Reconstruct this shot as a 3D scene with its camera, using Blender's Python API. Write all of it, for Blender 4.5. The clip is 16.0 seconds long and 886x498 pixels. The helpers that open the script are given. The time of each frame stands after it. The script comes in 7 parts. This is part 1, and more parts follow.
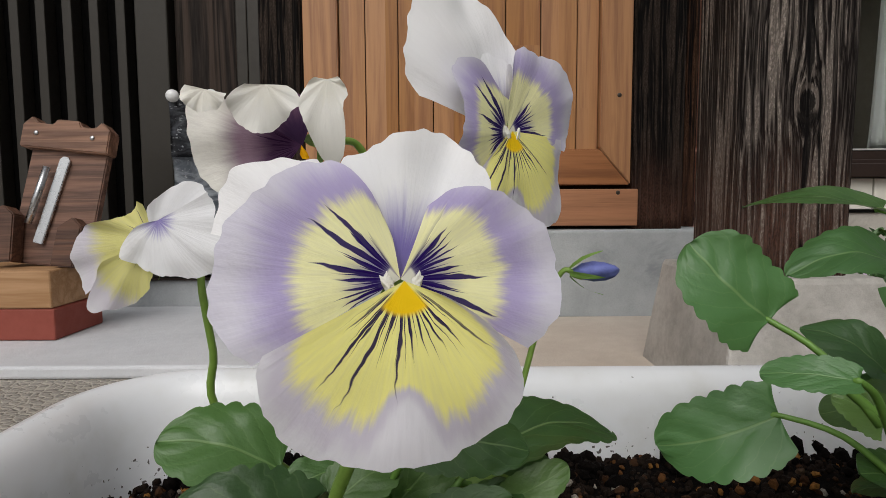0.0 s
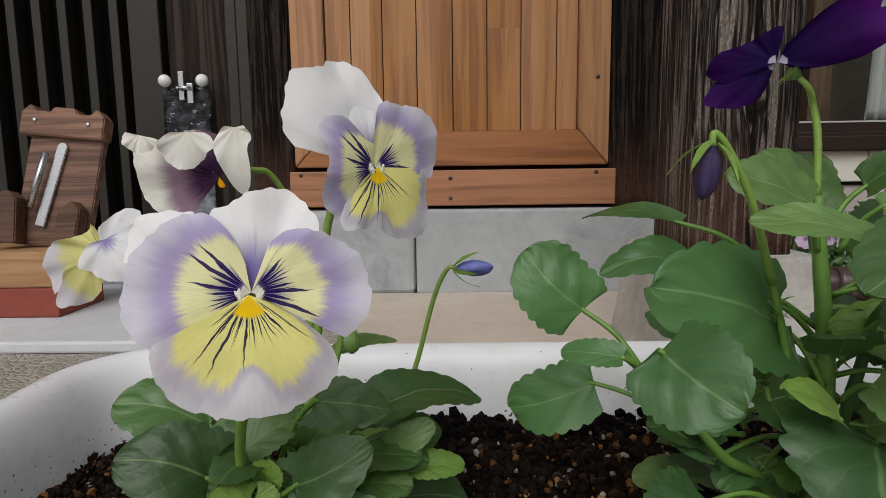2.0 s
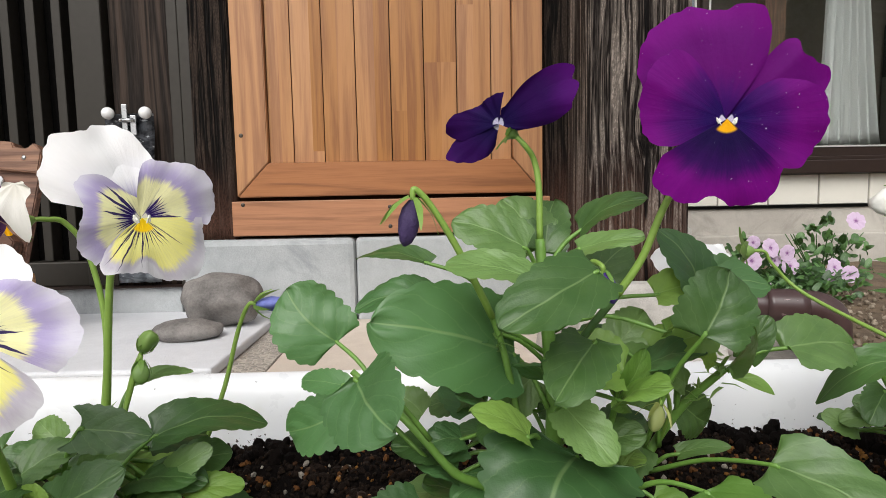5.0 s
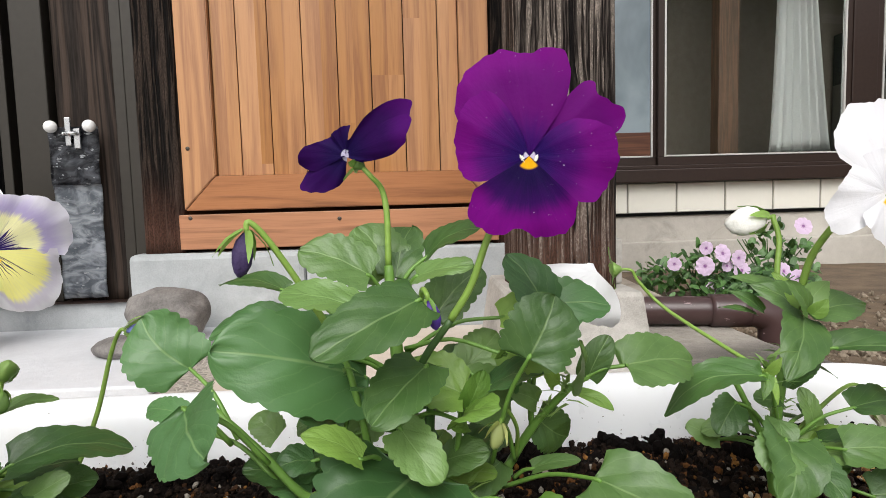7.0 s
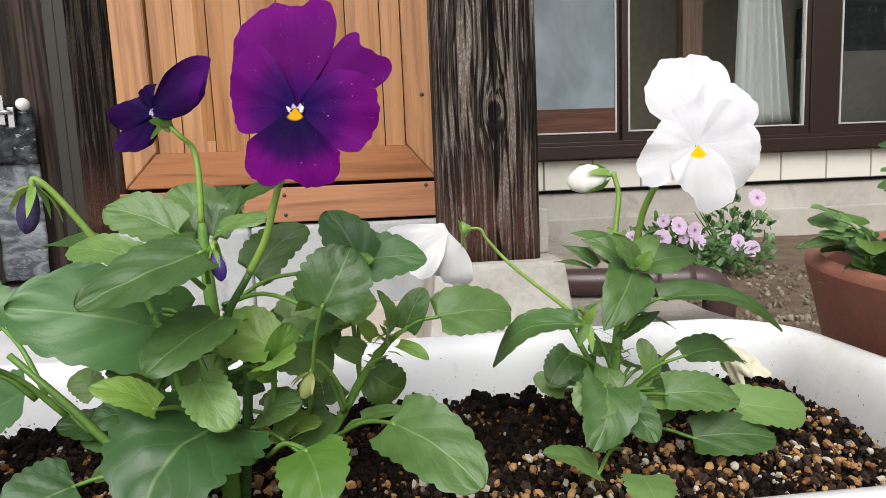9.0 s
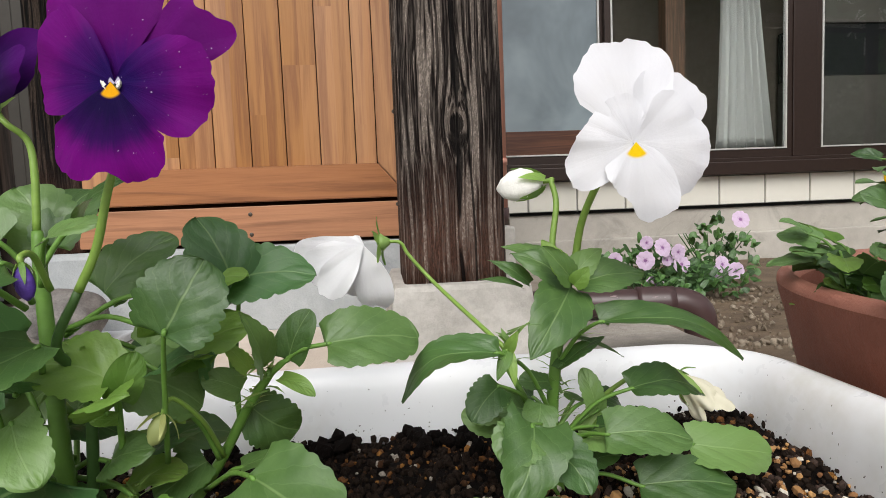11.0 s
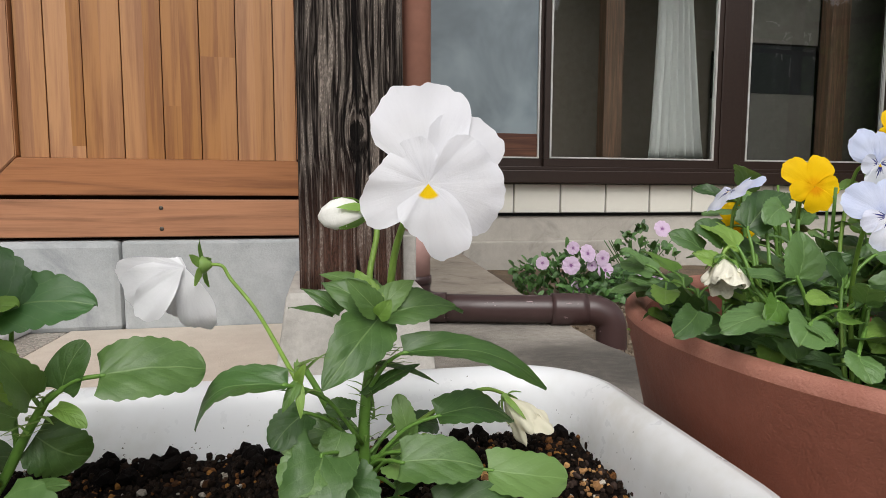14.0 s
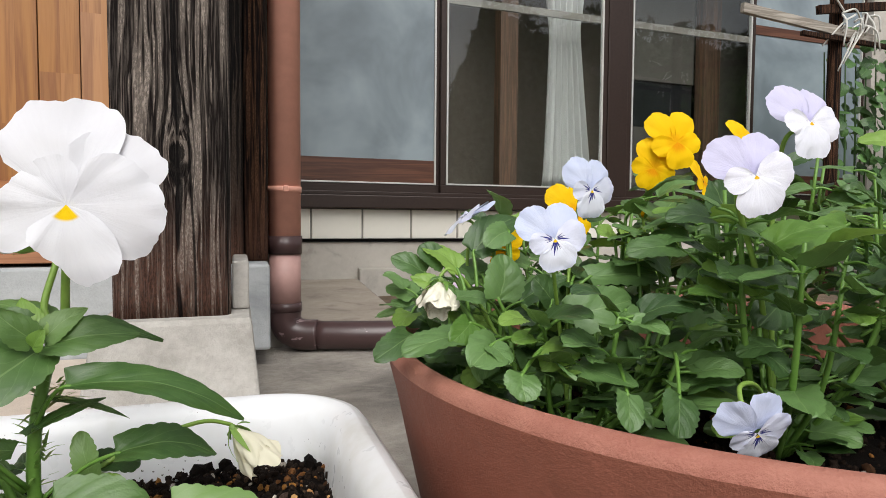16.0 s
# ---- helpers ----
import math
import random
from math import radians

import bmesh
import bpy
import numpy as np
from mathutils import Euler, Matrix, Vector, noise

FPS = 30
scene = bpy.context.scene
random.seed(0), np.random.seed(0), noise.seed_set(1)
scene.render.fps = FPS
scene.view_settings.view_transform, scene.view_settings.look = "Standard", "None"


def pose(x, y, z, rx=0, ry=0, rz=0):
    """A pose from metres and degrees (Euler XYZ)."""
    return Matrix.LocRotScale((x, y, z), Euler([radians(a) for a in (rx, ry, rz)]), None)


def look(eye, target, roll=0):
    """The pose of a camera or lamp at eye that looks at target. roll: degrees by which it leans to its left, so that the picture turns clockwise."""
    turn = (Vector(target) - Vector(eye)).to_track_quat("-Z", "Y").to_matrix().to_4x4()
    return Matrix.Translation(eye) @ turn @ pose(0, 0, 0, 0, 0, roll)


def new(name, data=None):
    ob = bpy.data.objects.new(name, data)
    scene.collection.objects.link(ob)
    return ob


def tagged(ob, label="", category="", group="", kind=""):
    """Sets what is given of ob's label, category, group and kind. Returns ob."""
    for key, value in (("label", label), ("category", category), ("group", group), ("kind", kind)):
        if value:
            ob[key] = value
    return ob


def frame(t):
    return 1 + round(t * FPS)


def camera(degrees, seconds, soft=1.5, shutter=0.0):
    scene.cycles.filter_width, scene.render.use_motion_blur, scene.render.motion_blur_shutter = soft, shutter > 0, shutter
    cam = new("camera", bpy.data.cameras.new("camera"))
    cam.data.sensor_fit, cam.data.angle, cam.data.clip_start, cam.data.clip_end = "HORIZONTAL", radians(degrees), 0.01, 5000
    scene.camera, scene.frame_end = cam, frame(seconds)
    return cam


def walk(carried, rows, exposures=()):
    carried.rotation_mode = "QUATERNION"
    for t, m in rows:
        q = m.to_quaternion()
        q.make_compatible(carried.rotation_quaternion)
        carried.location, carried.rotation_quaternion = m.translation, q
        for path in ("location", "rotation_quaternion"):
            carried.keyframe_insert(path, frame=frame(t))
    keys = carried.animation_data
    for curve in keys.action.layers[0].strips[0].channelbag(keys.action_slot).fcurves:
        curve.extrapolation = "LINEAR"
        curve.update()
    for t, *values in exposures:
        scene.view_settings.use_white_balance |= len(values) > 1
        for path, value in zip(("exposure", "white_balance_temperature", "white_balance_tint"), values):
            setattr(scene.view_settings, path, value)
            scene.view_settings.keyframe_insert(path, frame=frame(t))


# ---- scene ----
cam = camera(73.1, 16.0, 0.7)
METRES, EYE, TILT, LEAN, TURN = 0.56, 0.24, 0.0, 0.0, 0.0
ROWS = [
    (0.0, 0.0, 0.0, 0.0, -0.03, -5.06, 0.3),
    (0.5, 0.0077, -0.0104, 0.0087, -0.01, -5.73, 0.54),
    (1.0, 0.0241, -0.0352, 0.0198, 0.72, -5.01, 1.0),
    (1.5, 0.0498, -0.0647, 0.0323, 1.62, -5.65, 0.78),
    (2.0, 0.0766, -0.0829, 0.0294, 0.49, -7.72, 0.72),
    (2.5, 0.1014, -0.1, 0.0204, 0.28, -10.23, 0.64),
    (3.0, 0.1345, -0.1214, 0.0262, -0.44, -10.53, 0.38),
    (3.5, 0.1619, -0.1227, 0.0259, -0.64, -9.13, 0.86),
    (4.0, 0.1881, -0.1213, 0.0279, -0.82, -7.94, 1.05),
    (6.5, 0.2948, -0.1485, 0.0661, -2.85, -3.12, 1.23),
    (7.0, 0.3244, -0.1493, 0.0588, -3.67, -4.92, 1.58),
    (7.5, 0.3643, -0.1528, 0.0469, -4.28, -6.64, 2.06),
    (8.0, 0.3948, -0.1625, 0.0397, -4.26, -7.44, 2.66),
    (8.5, 0.4257, -0.1756, 0.0392, -5.0, -7.34, 2.56),
    (11.0, 0.5248, -0.1046, 0.0187, -6.4, -4.74, 2.27),
    (11.5, 0.5471, -0.0852, 0.0194, -7.39, -5.39, 2.13),
    (12.0, 0.5681, -0.0728, 0.0265, -8.3, -4.82, 2.12),
    (12.5, 0.5787, -0.0704, 0.0229, -8.33, -4.25, 1.3),
    (13.0, 0.5957, -0.0789, 0.0274, -8.7, -3.7, 1.08),
    (13.5, 0.5996, -0.0898, 0.0338, -9.27, -5.16, 0.81),
    (14.0, 0.6342, -0.1293, 0.0469, -11.14, -5.34, -0.2),
    (14.5, 0.6612, -0.1532, 0.0665, -13.73, -4.38, -0.08),
    (15.0, 0.7041, -0.172, 0.0714, -15.51, -2.75, 0.3),
    (15.5, 0.7625, -0.1766, 0.0586, -17.35, -2.31, -0.32),
    (16.0, 0.8186, -0.169, 0.0452, -18.98, -2.81, -0.43),
]
EXPOSURES = [(0.0, -0.78), (1.5, -0.80), (3.0, -0.72), (3.5, -0.47), (4.2, -0.2), (6.4, 0.08), (7.5, 0.15), (8.7, 0.11), (11.0, -0.05), (12.0, -0.15), (13.5, -0.30), (14.5, -0.22), (16.0, -0.04)]
walk(cam, [(t, pose(0, 0, EYE, TILT, LEAN, TURN) @ pose(METRES * x, METRES * y, METRES * z, 90 + pitch, roll, yaw)) for t, x, y, z, yaw, pitch, roll in ROWS], EXPOSURES)

# ---------------------------------------------------------------- light
SUN_EL, SUN_AZ = 48, 192            # degrees; azimuth counted from +y towards +x
world = bpy.data.worlds.new("overcast_sky")
scene.world = world
world.use_nodes = True
wn = world.node_tree.nodes
sky = wn.new("ShaderNodeTexSky")
sky.sky_type = "NISHITA"
sky.sun_disc = False
sky.sun_elevation = radians(SUN_EL)
sky.sun_rotation = radians(SUN_AZ)
sky.air_density, sky.dust_density, sky.ozone_density = 1.0, 4.0, 1.0
grey = wn.new("ShaderNodeHueSaturation")      # cloud cover takes the blue out
grey.inputs["Saturation"].default_value = 0.22
world.node_tree.links.new(sky.outputs[0], grey.inputs["Color"])
world.node_tree.links.new(grey.outputs[0], wn["Background"].inputs["Color"])
wn["Background"].inputs["Strength"].default_value = 0.15

sun = new("sun", bpy.data.lights.new("sun", "SUN"))
sun.data.energy, sun.data.angle, sun.data.color = 1.75, radians(44), (1.0, 0.985, 0.96)
az, el = radians(SUN_AZ), radians(SUN_EL)
sun_at = Vector((math.sin(az) * math.cos(el), math.cos(az) * math.cos(el), math.sin(el)))
sun.matrix_world = look(sun_at * 20, (0, 0, 0))

# ---------------------------------------------------------------- materials
def lin(text):
    """Linear colour of a hex text."""
    v = [int(text[i:i + 2], 16) / 255 for i in (0, 2, 4)]
    return tuple(c / 12.92 if c <= 0.04045 else ((c + 0.055) / 1.055) ** 2.4 for c in v) + (1.0,)


class Nodes:
    """A short way to write a material's nodes."""

    def __init__(self, name):
        self.mat = bpy.data.materials.new(name)
        self.mat.use_nodes = True
        self.tree = self.mat.node_tree
        self.bsdf = self.tree.nodes["Principled BSDF"]
        self.out = self.tree.nodes["Material Output"]

    def put(self, socket, value):
        if isinstance(value, bpy.types.NodeSocket):
            self.tree.links.new(value, socket)
        elif value is not None:
            socket.default_value = value

    def node(self, kind, **inputs):
        n = self.tree.nodes.new(kind)
        for key, value in inputs.items():
            self.put(n.inputs[key.replace("_", " ")], value)
        return n

    def math(self, op, a, b=None, c=None, clamp=False):
        n = self.tree.nodes.new("ShaderNodeMath")
        n.operation, n.use_clamp = op, clamp
        for socket, value in zip(n.inputs, (a, b, c)):
            self.put(socket, value)
        return n.outputs[0]

    def mix(self, f, a, b, blend="MIX"):
        n = self.tree.nodes.new("ShaderNodeMix")
        n.data_type, n.blend_type = "RGBA", blend
        for socket, value in ((n.inputs[0], f), (n.inputs[6], a), (n.inputs[7], b)):
            self.put(socket, value)
        return n.outputs[2]

    def ramp(self, value, a, b, lo=0.0, hi=1.0):
        n = self.tree.nodes.new("ShaderNodeMapRange")
        n.interpolation_type = "SMOOTHSTEP"
        for socket, v in zip(n.inputs, (value, a, b, lo, hi)):
            self.put(socket, v)
        return n.outputs[0]

    def coords(self, which="Object", scale=(1, 1, 1), at=(0, 0, 0), turn=(0, 0, 0)):
        c = self.tree.nodes.new("ShaderNodeTexCoord")
        m = self.tree.nodes.new("ShaderNodeMapping")
        self.tree.links.new(c.outputs[which], m.inputs[0])
        m.inputs["Scale"].default_value = scale
        m.inputs["Location"].default_value = at
        m.inputs["Rotation"].default_value = turn
        return m.outputs[0]

    def noise(self, vector, scale, detail=4.0, rough=0.55, distort=0.0):
        n = self.tree.nodes.new("ShaderNodeTexNoise")
        for key, v in (("Vector", vector), ("Scale", scale), ("Detail", detail), ("Roughness", rough), ("Distortion", distort)):
            self.put(n.inputs[key], v)
        return n.outputs[0]

    def voronoi(self, vector, scale, feature="F1", out=0):
        n = self.tree.nodes.new("ShaderNodeTexVoronoi")
        n.feature = feature
        self.put(n.inputs["Vector"], vector)
        self.put(n.inputs["Scale"], scale)
        return n.outputs[out]

    def random(self):
        return self.tree.nodes.new("ShaderNodeObjectInfo").outputs["Random"]

    def island(self):
        return self.tree.nodes.new("ShaderNodeNewGeometry").outputs["Random Per Island"]

    def bump(self, height, strength, distance, onto=None):
        n = self.node("ShaderNodeBump", Height=height, Strength=strength, Distance=distance)
        self.put(n.inputs["Normal"], onto)
        return n.outputs[0]

    def done(self, colour, rough=0.6, normal=None, metal=0.0, specular=None):
        for key, v in (("Base Color", colour), ("Roughness", rough), ("Normal", normal), ("Metallic", metal), ("Specular IOR Level", specular)):
            self.put(self.bsdf.inputs[key], v)
        return self.mat

    def thin(self, colour, share, normal=None):
        """Lets part of the light through, as a leaf or a petal does."""
        t = self.node("ShaderNodeBsdfTranslucent", Color=colour)
        self.put(t.inputs["Normal"], normal)
        m = self.tree.nodes.new("ShaderNodeMixShader")
        m.inputs[0].default_value = share
        self.tree.links.new(self.bsdf.outputs[0], m.inputs[1])
        self.tree.links.new(t.outputs[0], m.inputs[2])
        self.tree.links.new(m.outputs[0], self.out.inputs["Surface"])


def plain(name, hex_, rough=0.5, metal=0.0, var=0.25, scale=30.0, bump=0.2, dist=0.001):
    """Paint, plastic or metal with faint soiling at two scales."""
    n = Nodes(name)
    co = n.coords()
    big, small = n.noise(co, scale * 0.25, 3), n.noise(co, scale * 3, 5)
    c = lin(hex_)
    dark = tuple(v * (1 - var) for v in c[:3]) + (1,)
    col = n.mix(n.math("MULTIPLY", big, n.ramp(small, 0.2, 0.8)), c, dark)
    return n.done(col, n.ramp(small, 0.2, 0.8, rough * 0.85, min(1, rough * 1.15)), n.bump(small, bump, dist), metal)


def wood(name, light, dark, grain=1.0, axis=2, rough=0.55, bump=0.25, coarse=1.0, per_object=0.25, seed=0.0, sheen=None):
    """Boards: long fibres along the axis, growth bands and a random tone for every board."""
    n = Nodes(name)
    s = [1.0, 1.0, 1.0]
    s[axis] = 0.045
    info = n.random()
    shift = n.node("ShaderNodeCombineXYZ", X=n.math("MULTIPLY", info, 7.3), Y=n.math("MULTIPLY", info, 3.1), Z=n.math("ADD", n.math("MULTIPLY", info, 5.7), seed)).outputs[0]
    co = n.tree.nodes.new("ShaderNodeVectorMath")
    co.operation = "ADD"
    n.tree.links.new(n.coords("Object", s), co.inputs[0])
    n.tree.links.new(shift, co.inputs[1])
    co = co.outputs[0]
    fibre = n.noise(co, 420 * coarse, 5, 0.65)
    band = n.noise(co, 45 * coarse, 3, 0.5, 0.6)
    ring = n.math("PINGPONG", n.math("MULTIPLY", band, 6.0 * grain), 1.0)
    f = n.math("ADD", n.math("MULTIPLY", ring, 0.5), n.math("MULTIPLY", fibre, 0.5))
    col = n.mix(n.ramp(f, 0.2, 0.85), lin(light), lin(dark))
    tone = n.node("ShaderNodeHueSaturation", Color=col, Value=n.ramp(info, 0, 1, 1 - per_object, 1 + per_object), Saturation=n.ramp(info, 0, 1, 1.05, 0.9)).outputs[0]
    return n.done(tone, n.ramp(fibre, 0.2, 0.8, rough * 0.8, rough * 1.2), n.bump(f, bump, 0.002), 0.0, sheen)


def weathered(name, light, dark, knot=None):
    """Grey, deeply furrowed old timber: wavy ridges, flecks, splits; a knot bends the grain round it."""
    n = Nodes(name)
    base = n.coords("Object")
    sway = n.noise(n.coords("Object", (1, 1, 0.16)), 26, 3, 0.5)
    shift = n.math("MULTIPLY", n.math("SUBTRACT", sway, 0.5), 0.016)
    if knot:
        off = n.tree.nodes.new("ShaderNodeVectorMath")
        off.operation = "SUBTRACT"
        n.tree.links.new(base, off.inputs[0])
        off.inputs[1].default_value = knot
        sep = n.node("ShaderNodeSeparateXYZ", Vector=off.outputs[0])
        dx, dz = sep.outputs[0], sep.outputs[2]
        r2 = n.math("ADD", n.math("MULTIPLY", n.math("MULTIPLY", dx, dx), 2.2), n.math("MULTIPLY", n.math("MULTIPLY", dz, dz), 0.8))
        pull = n.math("DIVIDE", 0.0006, n.math("ADD", r2, 0.0006))
        side = n.ramp(dx, -0.004, 0.004, -1.0, 1.0)
        shift = n.math("ADD", shift, n.math("MULTIPLY", n.math("MULTIPLY", side, pull), -0.014))
    add = n.tree.nodes.new("ShaderNodeVectorMath")
    add.operation = "ADD"
    n.tree.links.new(base, add.inputs[0])
    n.tree.links.new(n.node("ShaderNodeCombineXYZ", X=shift, Y=shift, Z=0.0).outputs[0], add.inputs[1])
    co = add.outputs[0]

    def along(stretch):
        m = n.tree.nodes.new("ShaderNodeMapping")
        n.tree.links.new(co, m.inputs[0])
        m.inputs["Scale"].default_value = (1, 1, stretch)
        return m.outputs[0]

    ridge = n.noise(along(0.018), 210, 2, 0.45)
    fibre = n.noise(along(0.03), 520, 4, 0.65)
    fleck = n.noise(along(0.30), 620, 3, 0.7)
    crack = n.ramp(n.noise(along(0.012), 60, 2, 0.4), 0.66, 0.69)
    patch = n.noise(n.coords("Object", (1, 1, 0.35)), 14, 4, 0.6)
    high = n.ramp(ridge, 0.46, 0.58)
    f = n.math("ADD", n.math("MULTIPLY", high, 0.62), n.math("MULTIPLY", n.ramp(fibre, 0.3, 0.7), 0.38))
    mid = tuple((a_ * 0.34 + b_ * 0.66) for a_, b_ in zip(lin(light), lin(dark)))
    col = n.mix(n.ramp(f, 0.10, 0.55), lin(dark), mid)
    col = n.mix(n.math("MULTIPLY", n.ramp(f, 0.5, 0.95), n.ramp(fleck, 0.44, 0.60, 0.15, 1.0)), col, lin(light))
    col = n.mix(n.math("MULTIPLY", n.ramp(patch, 0.50, 0.72), 0.6), col, lin(dark))
    low = n.node("ShaderNodeSeparateXYZ", Vector=base).outputs[2]
    worn = n.math("MULTIPLY", n.ramp(n.math("ADD", low, n.math("MULTIPLY", n.math("SUBTRACT", patch, 0.5), 0.2)), 0.0, 0.19, 1.0, 0.0), n.ramp(fleck, 0.3, 0.7, 0.70, 0.2))
    col = n.mix(worn, col, lin("6e4c3e"))
    col = n.mix(n.math("MULTIPLY", crack, 0.9), col, lin("070505"))
    f = n.math("SUBTRACT", f, crack)
    if knot:
        eye = n.ramp(n.math("ADD", r2, n.math("MULTIPLY", n.math("SUBTRACT", fleck, 0.5), 0.0002)), 0.00010, 0.00018, 1.0, 0.0)
        ring = n.math("MULTIPLY", n.ramp(r2, 0.00016, 0.00022, 0.0, 1.0), n.ramp(r2, 0.00030, 0.00042, 1.0, 0.0))
        tail_w = n.math("SUBTRACT", n.ramp(dz, -0.050, -0.010, 0.0, 0.013), n.math("ABSOLUTE", dx))
        tail = n.math("MULTIPLY", n.ramp(tail_w, 0.0, 0.003), n.ramp(dz, -0.012, -0.006, 1.0, 0.0))
        split_at = n.math("SUBTRACT", dx, n.math("ADD", n.ramp(dz, -0.15, 0.02, 0.018, 0.013), n.ramp(dz, 0.01, 0.12, 0.0, -0.014)))
        split = n.ramp(n.math("ABSOLUTE", split_at), 0.0006, 0.0016, 1.0, 0.0)
        col = n.mix(n.math("MULTIPLY", ring, 0.5), col, lin("6b5f57"))
        col = n.mix(n.math("MULTIPLY", n.math("MAXIMUM", tail, n.math("MAXIMUM", eye, split)), 0.88), col, lin("0d0908"))
        f = n.math("SUBTRACT", f, n.math("MAXIMUM", split, n.math("MULTIPLY", eye, 0.6)))
    return n.done(col, 0.85, n.bump(f, 0.9, 0.004), 0.0, 0.15)


def stone(name, light, dark, scale=60.0, grit=0.6, rough=0.85, stain=None, sheen=None):
    """Concrete or stone: cloudy patches, grit and pores."""
    n = Nodes(name)
    co = n.coords("Object")
    cloud, mid, fine = n.noise(co, scale * 0.08, 4, 0.6), n.noise(co, scale, 5, 0.6), n.noise(co, scale * 7, 4, 0.7)
    f = n.math("ADD", n.math("MULTIPLY", cloud, 0.6), n.math("MULTIPLY", n.math("ADD", mid, fine), 0.22))
    col = n.mix(n.ramp(f, 0.3, 0.75), lin(dark), lin(light))
    col = n.mix(n.ramp(fine, 0.62, 0.75, 0, grit), col, lin(dark))
    if stain:
        col = n.mix(n.ramp(n.noise(co, scale * 0.15, 5, 0.65, 1.0), 0.52, 0.72, 0, 0.7), col, lin(stain))
    return n.done(col, rough, n.bump(n.math("ADD", mid, n.math("MULTIPLY", fine, 0.6)), 0.5, 0.003), 0.0, sheen)


def yard_mat():
    """Rough concrete with a damp, mossy patch by the bed's edge."""
    n = Nodes("yard_concrete")
    co = n.coords("Object")
    cloud, mid, fine = n.noise(co, 5, 5, 0.62), n.noise(co, 60, 5, 0.6), n.noise(co, 420, 4, 0.7)
    f = n.math("ADD", n.math("MULTIPLY", cloud, 0.55), n.math("MULTIPLY", n.math("ADD", mid, fine), 0.26))
    col = n.mix(n.ramp(f, 0.32, 0.72), lin("78726a"), lin("bab2a7"))
    col = n.mix(n.ramp(fine, 0.56, 0.68, 0, 0.8), col, lin("26221f"))
    off = n.tree.nodes.new("ShaderNodeVectorMath")
    off.operation = "DISTANCE"
    n.tree.links.new(co, off.inputs[0])
    off.inputs[1].default_value = (0.80, 0.82, 0.0)
    near = n.math("ADD", off.outputs["Value"], n.math("MULTIPLY", n.math("SUBTRACT", n.noise(co, 14, 4, 0.6), 0.5), 0.22))
    damp = n.ramp(near, 0.10, 0.30, 0.7, 0.0)
    col = n.mix(n.math("MULTIPLY", damp, n.ramp(mid, 0.35, 0.6, 0.7, 1.0)), col, lin("2b2825"))
    return n.done(col, n.ramp(damp, 0, 1, 0.9, 0.6), n.bump(n.math("ADD", mid, n.math("MULTIPLY", fine, 0.8)), 0.7, 0.004))


def specked_plastic():
    """White moulded plastic with soil splashes and faint scuffs."""
    n = Nodes("white_plastic")
    co = n.coords("Object")
    big, small = n.noise(co, 14, 4, 0.6), n.noise(co, 60, 4, 0.6)
    col = n.mix(n.math("MULTIPLY", n.ramp(big, 0.4, 0.7), n.ramp(small, 0.3, 0.7, 0.3, 1.0)), lin("eaebed"), lin("d9d8d4"))
    height = n.node("ShaderNodeSeparateXYZ", Vector=co).outputs[2]
    splash = n.math("ADD", n.noise(co, 420, 2, 0.4), n.ramp(height, 0.102, 0.140, 0.09, -0.03))
    col = n.mix(n.ramp(splash, 0.745, 0.765, 0, 0.9), col, lin("3a2c22"))
    return n.done(col, n.ramp(small, 0.3, 0.7, 0.26, 0.40), n.bump(small, 0.04, 0.001))


def chipped_pipe():
    """Glossy brown pipe whose paint has flaked to a pale undercoat here and there."""
    n = Nodes("brown_drain_pipe")
    co = n.coords("Object")
    small = n.noise(co, 42, 5)
    col = n.mix(n.math("MULTIPLY", n.noise(co, 4, 3), small), lin("4f3b3a"), lin("372827"))
    flake = n.ramp(n.noise(n.coords("Object", (1.0, 3.0, 3.5)), 13, 5, 0.62), 0.635, 0.65, 0, 0.85)
    col = n.mix(flake, col, lin("a58f90"))
    return n.done(col, n.ramp(flake, 0.0, 0.8, 0.30, 0.75), n.bump(n.math("ADD", small, n.math("MULTIPLY", flake, -0.6)), 0.15, 0.001))


def pebbled(name, mortar, a, b, scale):
    """Exposed aggregate: small stones set in mortar."""
    n = Nodes(name)
    co = n.coords("Object")
    edge = n.voronoi(co, scale, "DISTANCE_TO_EDGE")
    tint = n.voronoi(co, scale, "F1", 1)
    grey = n.node("ShaderNodeSeparateColor", Color=tint).outputs[0]
    col = n.mix(grey, lin(a), lin(b))
    col = n.mix(n.noise(co, scale * 4, 4), col, lin(mortar))
    col = n.mix(n.ramp(edge, 0.03, 0.14), lin(mortar), col)
    return n.done(col, 0.8, n.bump(n.ramp(edge, 0.0, 0.25), 0.7, 0.003))


